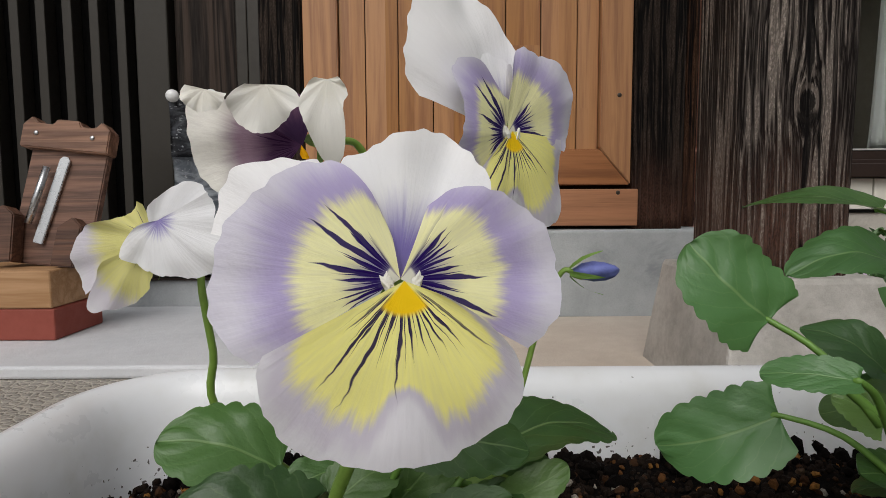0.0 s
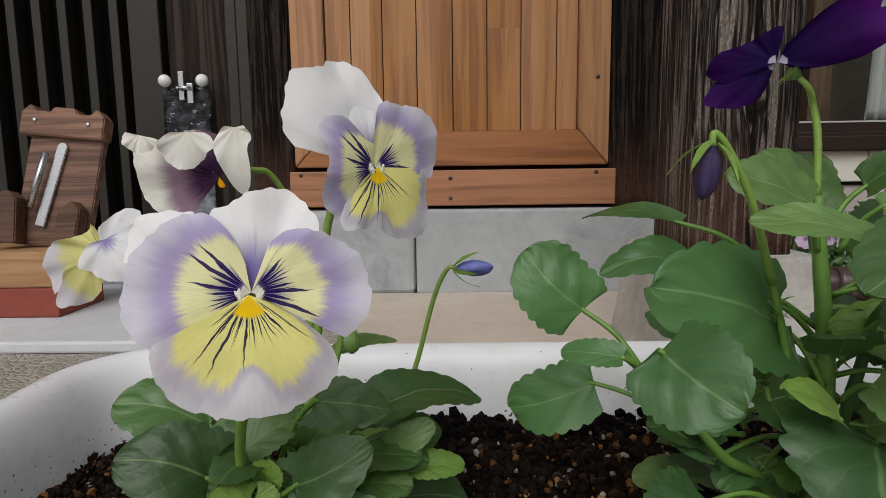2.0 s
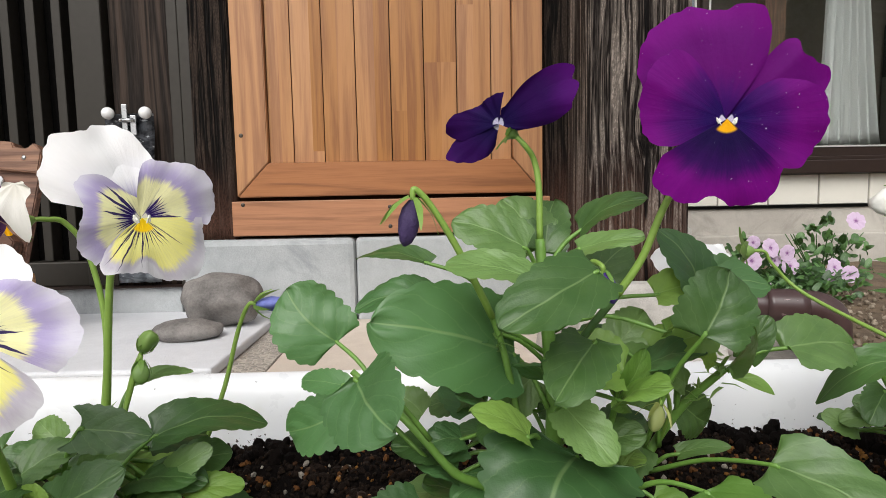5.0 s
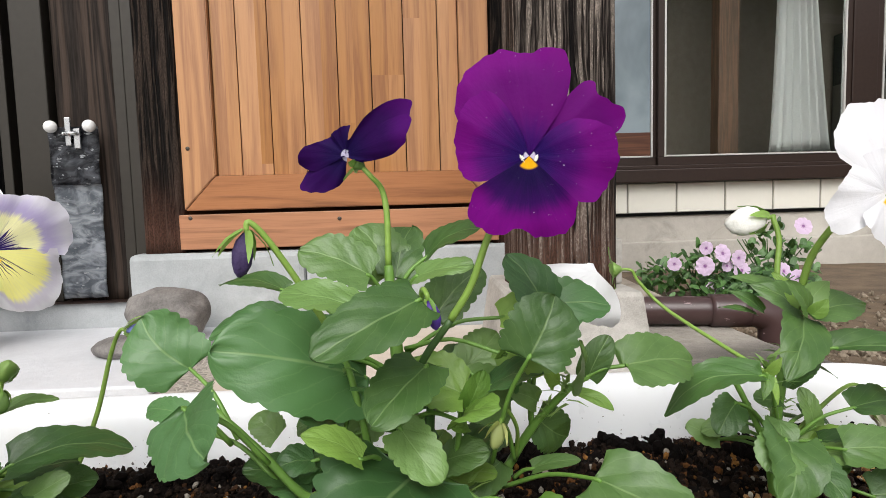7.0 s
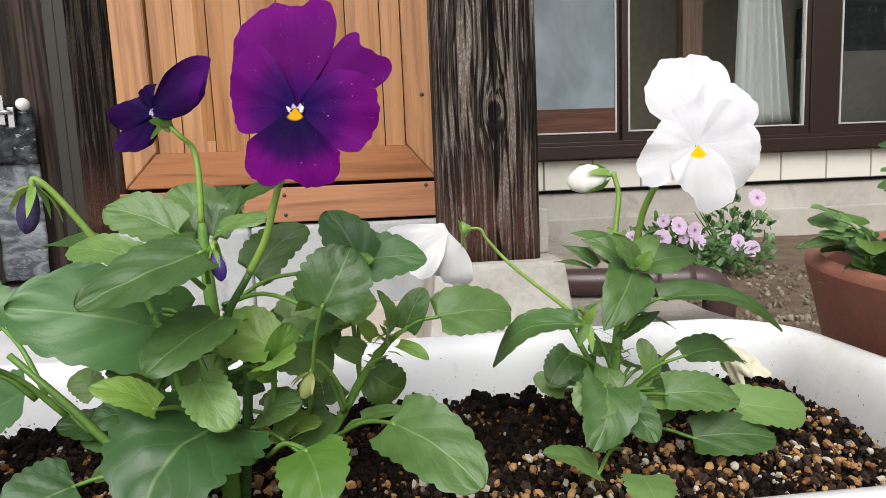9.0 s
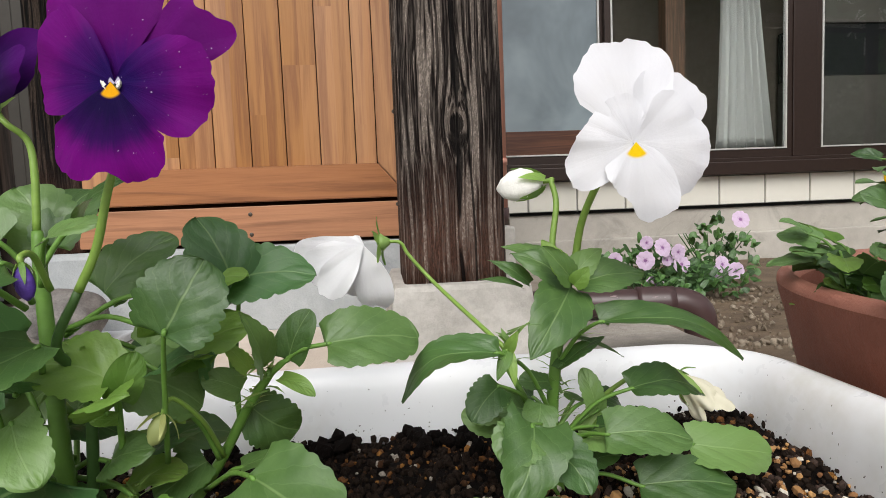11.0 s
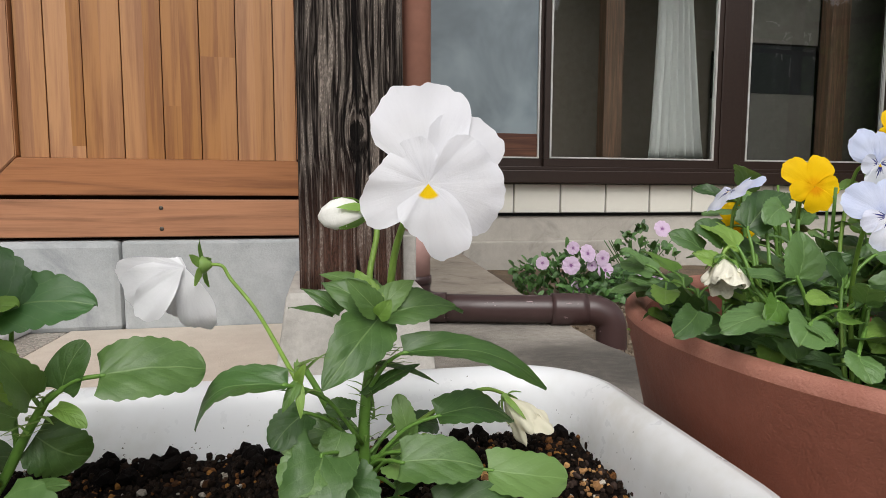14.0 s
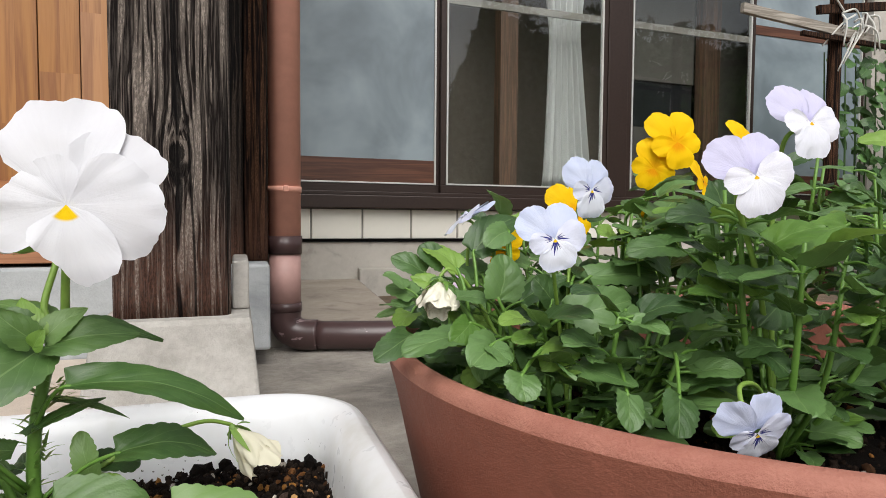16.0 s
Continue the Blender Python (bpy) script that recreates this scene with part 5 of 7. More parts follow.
# ---------------------------------------------------------------- planter and bowl
SOIL = 0.108
PX0, PX1, PY0, PY1 = -0.178, 0.533, 0.068, 0.318
planter = thing("planter", (0.178, 0.19, 0), "long white plastic planter with a rounded rim, soil-specked inside", "planter")
prof = ((0.034, 0.0), (0.018, 0.122), (0.006, 0.126), (0.001, 0.131), (0.0, 0.138), (0.001, 0.144), (0.005, 0.149), (0.0095, 0.1502), (0.0115, 0.1502), (0.0160, 0.1482), (0.0198, 0.1440), (0.0225, 0.1380), (0.0243, 0.1310), (0.0256, 0.1220), (0.0275, 0.1050), (0.034, 0.03), (0.05, 0.02))
for name, first, last in (("outer_wall", 0, 3), ("rim", 3, 8), ("inner_wall", 8, 16)):
    first = max(0, first - 1)
    part(name, loft([rrect(PX0 + d, PX1 - d, PY0 + d, PY1 - d, max(0.012, 0.062 - d), z, 10) for d, z in prof[first:last]], name == "outer_wall", name == "inner_wall"), M["planter"], planter)

bowl_at = (0.7775, 0.212, 0.0)
bowl = thing("bowl", bowl_at, "wide terracotta bowl with a paler rounded rim", "flower pot")
R = 1.064      # widens the thrown profile to its girth
shell = ((0.0001, 0.0), (0.135, 0.0), (0.150, 0.006), (0.176, 0.045), (0.197, 0.085), (0.1985, 0.089), (0.204, 0.094), (0.2115, 0.130), (0.2175, 0.160), (0.2215, 0.176), (0.2226, 0.183))
lip = ((0.2226, 0.183), (0.2222, 0.1865), (0.220, 0.189), (0.2165, 0.1905), (0.2130, 0.189), (0.2105, 0.184), (0.2095, 0.180))
inner = ((0.2095, 0.180), (0.203, 0.13), (0.185, 0.085), (0.0001, 0.08))
part("shell", lathe(tuple((r * R, z) for r, z in shell), bowl_at, 96), M["terracotta"], bowl)
part("rim", lathe(tuple((r * R, z) for r, z in lip), bowl_at, 96), M["terracotta_rim"], bowl, "paler worn rim")
part("inside", lathe(tuple((r * R, z) for r, z in inner), bowl_at, 96), M["terracotta"], bowl)


def soil_sheet(inside, x0, x1, y0, y1, level, nx, ny, heap):
    bm = bmesh.new()
    grid = {}
    for i in range(nx + 1):
        for j in range(ny + 1):
            x, y = x0 + (x1 - x0) * i / nx, y0 + (y1 - y0) * j / ny
            z = level + heap(x, y) + 0.004 * noise.noise(Vector((x * 45, y * 45, 1))) + 0.003 * noise.noise(Vector((x * 160, y * 160, 4)))
            grid[i, j] = bm.verts.new((x, y, z)) if inside(x, y) else None
    for i in range(nx):
        for j in range(ny):
            q = [grid[i, j], grid[i + 1, j], grid[i + 1, j + 1], grid[i, j + 1]]
            if all(q):
                bm.faces.new(q)
    return bm


def crumb_mat():
    n = Nodes("soil_crumbs")
    isl = n.island()
    ramp = n.tree.nodes.new("ShaderNodeValToRGB")
    ramp.color_ramp.interpolation = "CONSTANT"
    n.tree.links.new(isl, ramp.inputs[0])
    stops = ((0.0, "060505"), (0.34, "0b0807"), (0.64, "150f0b"), (0.82, "4a2f1b"), (0.875, "84562e"), (0.92, "b07a3c"), (0.962, "c9c0b2"), (0.985, "5d4a3b"))
    el = ramp.color_ramp.elements
    el[0].position, el[0].color = stops[0][0], lin(stops[0][1])
    el[1].position, el[1].color = stops[1][0], lin(stops[1][1])
    for p, c in stops[2:]:
        e = el.new(p)
        e.color = lin(c)
    co = n.coords("Object")
    col = n.mix(n.noise(co, 900, 4), ramp.outputs[0], lin("2a1f17"))
    return n.done(col, 0.85, n.bump(n.noise(co, 1500, 3), 0.5, 0.0008), 0.0, 0.12)


M["crumb"] = crumb_mat()


def crumbs(inside, x0, x1, y0, y1, level, heap, count, seed, lo=0.0012, hi=0.0042):
    """Many little lumps of bark, clay and perlite."""
    rnd = random.Random(seed)
    ico = bmesh.new()
    bmesh.ops.create_icosphere(ico, subdivisions=1, radius=1.0)
    base = [v.co.copy() for v in ico.verts]
    faces = [[v.index for v in f.verts] for f in ico.faces]
    ico.free()
    verts, polys = [], []
    while count:
        x, y = rnd.uniform(x0, x1), rnd.uniform(y0, y1)
        if not inside(x, y):
            continue
        count -= 1
        r = lo + (hi - lo) * rnd.random() ** 2.2
        z = level + heap(x, y) + 0.004 * noise.noise(Vector((x * 45, y * 45, 1))) + r * rnd.uniform(0.0, 0.8)
        turn = Euler((rnd.uniform(0, 6), rnd.uniform(0, 6), rnd.uniform(0, 6))).to_matrix()
        sq = (1.0, rnd.uniform(0.6, 1.0), rnd.uniform(0.45, 0.9))
        at, n = Vector((x, y, z)), len(verts)
        for v in base:
            k = r * rnd.uniform(0.78, 1.15)
            verts.append(at + turn @ Vector((v.x * sq[0], v.y * sq[1], v.z * sq[2])) * k)
        polys += [[n + i for i in f] for f in faces]
    me = bpy.data.meshes.new("soil_crumbs")
    me.from_pydata(verts, [], polys)
    me.materials.append(M["crumb"])
    return me


def in_planter(x, y):
    d, r = 0.026, 0.04
    ax, ay = max(abs(x - (PX0 + PX1) / 2) - ((PX1 - PX0) / 2 - d - r), 0), max(abs(y - (PY0 + PY1) / 2) - ((PY1 - PY0) / 2 - d - r), 0)
    return math.hypot(ax, ay) < r + 0.001


def heap_planter(x, y):
    return 0.007 * math.exp(-((x - 0.50) / 0.03) ** 2 - ((y - 0.25) / 0.05) ** 2) - 0.006 * math.exp(-((x + 0.13) / 0.05) ** 2)


soil = part("potting_soil", soil_sheet(in_planter, PX0, PX1, PY0, PY1, SOIL, 130, 50, heap_planter), M["soil"])
tagged(soil, "dark crumbly potting soil with bark and perlite in the planter", "soil", kind="stuff")
ob = new("soil_crumbs", crumbs(in_planter, PX0, PX1, PY0, PY1, SOIL, heap_planter, 17000, 5, 0.0009, 0.0032))
tagged(ob, "loose soil crumbs, orange clay grains and white perlite", "soil", kind="stuff")


def in_back(x, y):
    return in_planter(x, y) and y > 0.262 + 0.014 * noise.noise(Vector((x * 30, 3, 0))) and noise.noise(Vector((x * 26, y * 26, 7))) > -0.1


ob = new("soil_clods", crumbs(in_back, PX0, PX1, 0.24, PY1, SOIL + 0.001, heap_planter, 420, 21, 0.0022, 0.0065))
ob.data.materials.clear()
ob.data.materials.append(M["soil"])
tagged(ob, "black clods of peat along the planter's wall", "soil", kind="stuff")


def in_bowl(x, y):
    return math.hypot(x - bowl_at[0], y - bowl_at[1]) < 0.2125


BOWL_SOIL = 0.140
tagged(part("bowl_soil", soil_sheet(in_bowl, 0.55, 1.03, -0.02, 0.46, BOWL_SOIL, 70, 70, lambda x, y: 0.0), M["soil"]), "dark damp soil in the terracotta bowl", "soil", kind="stuff")
ob = new("bowl_soil_crumbs", crumbs(in_bowl, 0.55, 1.03, -0.02, 0.46, BOWL_SOIL, lambda x, y: 0.0, 4500, 8))
tagged(ob, "loose dark soil crumbs in the terracotta bowl", "soil", kind="stuff")


def in_front(x, y):
    return in_planter(x, y) and noise.noise(Vector((x * 70, y * 70, 2))) > 0.25 - 1.4 * x and y < 0.185 + 0.02 * math.sin(x * 17) + 0.03 * max(0, min(1, x * 5))


ob = new("clay_grains", crumbs(in_front, PX0, PX1, PY0, 0.235, SOIL + 0.0015, heap_planter, 2700, 6, 0.0011, 0.0034))
ob.data.materials.clear()
n = Nodes("clay_grain")
ramp_ = n.mix(n.island(), lin("7d5230"), lin("c79a62"))
ramp_ = n.mix(n.ramp(n.math("FRACT", n.math("MULTIPLY", n.island(), 7.7)), 0.72, 0.76), ramp_, lin("c6beb0"))
ramp_ = n.mix(n.ramp(n.math("FRACT", n.math("MULTIPLY", n.island(), 13.3)), 0.50, 0.52), ramp_, lin("35241a"))
ob.data.materials.append(n.done(ramp_, 0.85, n.bump(n.noise(n.coords("Object"), 1500, 3), 0.5, 0.0008)))
tagged(ob, "orange clay grains and white perlite strewn on the soil", "soil", kind="stuff")

# ---------------------------------------------------------------- plants in the planter
M["petal_cream"] = petal_mat("cream_spent_petal", "e9e4cc", "eeead8", "e6e0c6", (0.2, 0.5, 0.8, 1.1))
M["withered"] = plain("withered_violet_petal", "3b2a58", 0.7, 0, 0.5, 200, 0.6)
M["withered_white"] = plain("withered_cream_petal", "e6e2cf", 0.75, 0, 0.2, 200, 0.6)
M["bud_blue"] = plain("blue_bud_petal", "6f78bd", 0.6, 0, 0.3, 200, 0.4)
M["bud_white"] = plain("white_bud_petal", "ecebe4", 0.6, 0, 0.12, 200, 0.4)
M["bud_violet"] = plain("violet_bud_petal", "4a2a8a", 0.6, 0, 0.3, 200, 0.4)

purple = thing("viola_plant", (0.177, 0.165, SOIL), "leafy viola plant with deep purple flowers in the planter", "flowering plant", "violas in the planter")
part("stem", tube([(0.177, 0.165, 0.098), (0.178, 0.163, 0.150), (0.178, 0.162, 0.184), (0.175, 0.166, 0.226), (0.174, 0.168, 0.245)], 0.0044, 0.0019, 10, 5, wobble=0.1), M["stem"], purple)
part("stem", tube([(0.186, 0.164, 0.098), (0.205, 0.175, 0.120), (0.226, 0.183, 0.148), (0.2385, 0.179, 0.1695), (0.252, 0.169, 0.189)], 0.0028, 0.0017, 8, 5, wobble=0.1), M["stem"], purple)
part("stem", tube([(0.170, 0.162, 0.098), (0.155, 0.155, 0.142), (0.137, 0.150, 0.156), (0.121, 0.150, 0.175), (0.098, 0.155, 0.196)], 0.0024, 0.0013, 8, 5, wobble=0.1), M["stem"], purple)
part("stem", tube([(0.180, 0.168, 0.098), (0.186, 0.166, 0.150), (0.190, 0.160, 0.19), (0.186, 0.150, 0.206), (0.198, 0.143, 0.226)], 0.0026, 0.0014, 8, 5, wobble=0.1), M["stem_dark"], purple)
part("stem", tube([(0.168, 0.160, 0.098), (0.166, 0.158, 0.150), (0.160, 0.156, 0.19), (0.153, 0.155, 0.216), (0.140, 0.145, 0.243)], 0.0018, 0.0011, 8, 5, wobble=0.1), M["stem"], purple)
flower(purple, (0.224, 0.117, 0.286), (-0.30, -1, 0.02), 0.0285, "purple", VIOLA, 2, [(0.198, 0.143, 0.226), (0.206, 0.140, 0.240), (0.214, 0.136, 0.262)], 0.0013, "large velvety purple flower with a yellow eye")
flower(purple, (0.158, 0.170, 0.2915), (-0.25, -1, -0.1), 0.0285, "purple", SIDEWAYS, 0, [(0.174, 0.168, 0.245), (0.1740, 0.170, 0.266), (0.1722, 0.171, 0.277)], 0.0012, "purple flower turned away, seen from the side", seed=3.1, neck=(0.75, -0.55, 0.06), calyx=0.95)
bud(purple, (0.1235, 0.139, 0.262), (-0.20, -0.1, -1), 0.0165, 0.0072, M["withered"], [(0.153, 0.155, 0.216), (0.140, 0.145, 0.243), (0.130, 0.141, 0.260)], 0.0012, "withered_flower", "shrivelled dark violet flower in green sepals", 1.6)
bud(purple, (0.189, 0.130, 0.236), (0.25, -0.3, -1), 0.011, 0.0052, M["bud_violet"], [(0.186, 0.150, 0.226), (0.187, 0.140, 0.238)], 0.001, "bud", "small violet bud", 0.55)
bud(purple, (0.2175, 0.151, 0.1805), (-0.35, -0.2, -1), 0.0105, 0.0058, M["bud_pale"], [(0.229, 0.181, 0.152), (0.227, 0.165, 0.172), (0.221, 0.154, 0.185)], 0.0008, "withered_flower", "pale yellowish withered flower in limp sepals", 1.35, "bud_pale")
leaf(purple, (0.091, 0.165, 0.205), (0.071, 0.170, 0.227), 0.0310, (0.1, -0.9, 0.35), stalk=(0.113, 0.150, 0.180), mat="leaf_shade")
leaf(purple, (0.163, 0.165, 0.198), (0.107, 0.141, 0.218), 0.0415, (-0.15, -0.85, 0.45), arch=0.10, fold=0.05, stalk=(0.175, 0.158, 0.178), mat="leaf_shade")
leaf(purple, (0.132, 0.172, 0.219), (0.098, 0.168, 0.217), 0.0190, (0, -0.55, 0.85), arch=0.16, stalk=(0.165, 0.165, 0.190), mat="leaf_shade")
leaf(purple, (0.186, 0.127, 0.237), (0.150, 0.106, 0.223), 0.0260, (0.05, -0.65, 0.75), arch=0.06, stalk=(0.180, 0.150, 0.222))
leaf(purple, (0.167, 0.126, 0.234), (0.135, 0.137, 0.240), 0.0165, (0, -0.55, 0.85), arch=0.10, stalk=(0.178, 0.150, 0.220))
leaf(purple, (0.167, 0.158, 0.242), (0.138, 0.161, 0.253), 0.0225, (0, -0.70, 0.7), arch=0.05, stalk=(0.174, 0.165, 0.225))
leaf(purple, (0.174, 0.176, 0.240), (0.160, 0.182, 0.261), 0.0257, (0, -0.65, 0.7), stalk=(0.174, 0.168, 0.225))
leaf(purple, (0.177, 0.172, 0.239), (0.185, 0.190, 0.260), 0.0203, (0, -0.8, 0.5))
leaf(purple, (0.190, 0.167, 0.248), (0.212, 0.152, 0.261), 0.0165, (0, -0.6, 0.8), arch=0.12, stalk=(0.176, 0.165, 0.232))
leaf(purple, (0.185, 0.151, 0.242), (0.207, 0.141, 0.248), 0.0125, (0, -0.6, 0.8), stalk=(0.178, 0.160, 0.226))
leaf(purple, (0.226, 0.134, 0.2115), (0.238, 0.140, 0.2345), 0.0290, (0, -0.9, 0.3), fold=0.05, stalk=(0.215, 0.160, 0.160))
leaf(purple, (0.233, 0.172, 0.221), (0.270, 0.170, 0.2235), 0.0235, (0, -0.75, 0.6), stalk=(0.236, 0.180, 0.170), mat="leaf_shade")
leaf(purple, (0.188, 0.137, 0.210), (0.168, 0.110, 0.198), 0.0225, (-0.1, -0.75, 0.6), arch=0.06, stalk=(0.180, 0.152, 0.196))
leaf(purple, (0.203, 0.150, 0.1936), (0.174, 0.156, 0.1985), 0.0245, (0, -0.65, 0.7), fold=0.22, stalk=(0.200, 0.160, 0.165), mat="leaf_young")
leaf(purple, (0.204, 0.151, 0.187), (0.211, 0.150, 0.2035), 0.0125, (0.3, -0.8, 0.2), teeth=0, stalk=(0.200, 0.160, 0.165), mat="leaf_young")
leaf(purple, (0.204, 0.149, 0.181), (0.1965, 0.145, 0.183), 0.0070, (0, -0.6, 0.8), teeth=0, mat="leaf_young")
leaf(purple, (0.177, 0.138, 0.186), (0.192, 0.123, 0.171), 0.0185, (0.1, -0.8, 0.5), stalk=(0.176, 0.150, 0.176))
leaf(purple, (0.183, 0.142, 0.165), (0.165, 0.104, 0.149), 0.0560, (0, -0.62, 0.8), arch=0.14, stalk=(0.180, 0.152, 0.160), mat="leaf_shade")
leaf(purple, (0.219, 0.115, 0.164), (0.227, 0.090, 0.154), 0.0260, (0, -0.8, 0.5), fold=0.04, stalk=(0.200, 0.140, 0.151), mat="leaf_young")
leaf(purple, (0.250, 0.131, 0.165), (0.281, 0.100, 0.151), 0.0289, (0, -0.65, 0.7), stalk=[(0.222, 0.178, 0.140), (0.238, 0.155, 0.156)])
leaf(purple, (0.163, 0.130, 0.178), (0.142, 0.125, 0.190), 0.0131, (0, -0.5, 0.9), stalk=(0.172, 0.150, 0.164), mat="leaf_young")
leaf(purple, (0.104, 0.122, 0.203), (0.118, 0.099, 0.194), 0.0310, (-0.35, -0.85, 0.45), arch=0.05, stalk=(0.128, 0.135, 0.176), mat="leaf_shade")
leaf(purple, (0.096, 0.166, 0.177), (0.066, 0.180, 0.163), 0.0255, (0, -0.85, 0.5), stalk=(0.126, 0.155, 0.160), mat="leaf_shade")
leaf(purple, (0.098, 0.137, 0.196), (0.080, 0.148, 0.195), 0.0105, (0, -0.7, 0.7), stalk=(0.112, 0.145, 0.180), mat="leaf_shade")
leaf(purple, (0.129, 0.175, 0.235), (0.096, 0.192, 0.236), 0.0125, (0, -0.35, 1), arch=0.1, stalk=(0.160, 0.165, 0.215))
leaf(purple, (0.273, 0.162, 0.199), (0.308, 0.172, 0.197), 0.0262, (0, -0.65, 0.7), stalk=(0.252, 0.168, 0.188))
leaf(purple, (0.202, 0.160, 0.193), (0.225, 0.170, 0.176), 0.0250, (0, -0.8, 0.5))
leaf(purple, (0.127, 0.137, 0.147), (0.106, 0.124, 0.139), 0.0300, (0, -0.65, 0.7), stalk=(0.150, 0.140, 0.146), mat="leaf_shade")
leaf(purple, (0.240, 0.186, 0.169), (0.257, 0.194, 0.156), 0.0225, (0, -0.9, 0.35), fold=0.04)
leaf(purple, (0.250, 0.162, 0.192), (0.2480, 0.141, 0.2165), 0.0145, (0.8, -0.55, 0.1), fold=0.3, shape="lance", mat="leaf")
leaf(purple, (0.2585, 0.166, 0.193), (0.2682, 0.165, 0.2115), 0.0135, (0, -0.9, 0.3), fold=0.04, stalk=(0.252, 0.168, 0.188), teeth=0)
leaf(purple, (0.2215, 0.166, 0.175), (0.203, 0.168, 0.181), 0.0112, (0, -0.6, 0.8), fold=0.04, stalk=(0.228, 0.178, 0.152), teeth=0, mat="leaf_young")
leaf(purple, (0.2385, 0.176, 0.180), (0.2255, 0.170, 0.187), 0.0118, (0.1, -0.85, 0.4), fold=0.04, teeth=0)
leaf(purple, (0.255, 0.168, 0.186), (0.2680, 0.160, 0.1802), 0.0068, (0, -0.5, 0.85), teeth=0, mat="leaf_young")
leaf(purple, (0.236, 0.178, 0.148), (0.257, 0.172, 0.1535), 0.0085, (0, -0.5, 0.85), teeth=0, stalk=(0.228, 0.182, 0.142))
leaf(purple, (0.244, 0.166, 0.190), (0.236, 0.160, 0.203), 0.0070, (0.2, -0.9, 0.2), shape="lance", mat="leaf_young")
leaf(purple, (0.241, 0.171, 0.216), (0.226, 0.177, 0.2475), 0.0250, (0.25, -0.8, 0.5), arch=0.18, stalk=[(0.236, 0.180, 0.165), (0.2375, 0.176, 0.195)], mat="leaf_shade")
leaf(purple, (0.214, 0.178, 0.180), (0.229, 0.172, 0.204), 0.0245, (0, -0.85, 0.4), mat="leaf_shade")
leaf(purple, (0.222, 0.182, 0.150), (0.205, 0.172, 0.140), 0.0190, (0, -0.6, 0.8))
leaf(purple, (0.125, 0.165, 0.174), (0.113, 0.170, 0.181), 0.0137, (0, -0.8, 0.5))
leaf(purple, (0.160, 0.170, 0.203), (0.142, 0.175, 0.213), 0.0246, (0, -0.8, 0.5))
leaf(purple, (0.193, 0.172, 0.221), (0.216, 0.185, 0.240), 0.0214, (0, -0.8, 0.5))
leaf(purple, (0.206, 0.172, 0.199), (0.221, 0.180, 0.212), 0.0201, (0, -0.8, 0.5))
leaf(purple, (0.171, 0.170, 0.187), (0.157, 0.170, 0.167), 0.0193, (0, -0.8, 0.5))
leaf(purple, (0.144, 0.165, 0.146), (0.159, 0.150, 0.137), 0.0224, (0, -0.65, 0.7))
filler(purple, ((0.178, 0.172, 0.125), (0.180, 0.168, 0.215)), 32, 51, -0.01, 0.02, 0.046, 0.023, ("leaf", "leaf_shade", "leaf_shade", "leaf_young"))
filler(purple, ((0.150, 0.168, 0.125), (0.158, 0.168, 0.200)), 10, 61, -0.01, 0.015, 0.028, 0.023, ("leaf_low_shade", "leaf_shade"))
spikes(purple, (0.178, 0.162, 0.190), 0.016, 9, 1)
spikes(purple, (0.190, 0.158, 0.200), 0.016, 9, 2)
spikes(purple, (0.250, 0.168, 0.188), 0.017, 12, 3)
spikes(purple, (0.243, 0.174, 0.178), 0.012, 9, 7)
spikes(purple, (0.155, 0.155, 0.205), 0.012, 7, 4)
spikes(purple, (0.150, 0.153, 0.150), 0.012, 7, 5)
spikes(purple, (0.205, 0.157, 0.150), 0.013, 7, 6)

white = thing("viola_plant", (0.374, 0.210, SOIL), "upright viola plant with large white flower and bud", "flowering plant", "violas in the planter")
part("stem", tube([(0.375, 0.210, 0.098), (0.372, 0.210, 0.143), (0.374, 0.208, 0.175), (0.380, 0.210, 0.205), (0.385, 0.212, 0.217)], 0.0032, 0.0021, 10, 5, wobble=0.1), M["stem"], white)
part("stem", tube([(0.373, 0.209, 0.100), (0.365, 0.208, 0.140), (0.353, 0.210, 0.168), (0.343, 0.212, 0.186)], 0.0020, 0.0014, 8, 5, wobble=0.1), M["stem"], white)
flower(white, (0.3965, 0.170, 0.270), (0.04, -1, 0.02), 0.0292, "white", BROAD, 0, [(0.385, 0.212, 0.217), (0.387, 0.206, 0.238), (0.391, 0.194, 0.256)], 0.0016, "large pure white flower with a yellow eye", seed=1.3)
bud(white, (0.374, 0.226, 0.257), (-1, -0.1, -0.12), 0.0225, 0.0145, M["bud_white"], [(0.384, 0.213, 0.214), (0.376, 0.216, 0.224), (0.380, 0.222, 0.246), (0.379, 0.226, 0.257)], 0.0014, "bud", "furled white bud", 0.60)
flower(white, (0.2871, 0.240, 0.2295), (-0.1, -1, 0.0), 0.0285, "spent", DROOP, 0, [(0.3433, 0.1713, 0.1894), (0.322, 0.226, 0.2085), (0.309, 0.235, 0.2235)], 0.0009, "spent white flower hanging its crumpled head", seed=1.0, neck=(0.9, 0.1, 0.12), calyx=1.35)
withered(white, (0.4555, 0.249, 0.149), (0.62, -0.25, -0.75), 0.030, 0.018, "petal_cream", [(0.377, 0.212, 0.135), (0.405, 0.222, 0.152), (0.437, 0.242, 0.157)], 0.0011, 2.0, "wilted cream flower drooping onto the soil")
leaf(white, (0.389, 0.192, 0.194), (0.461, 0.198, 0.172), 0.0215, (0, -0.5, 1), arch=0.17, stalk=(0.374, 0.205, 0.173), shape="lance")
leaf(white, (0.379, 0.200, 0.209), (0.353, 0.172, 0.185), 0.0261, (0, -0.9, 0.35), arch=0.1, shape="lance")
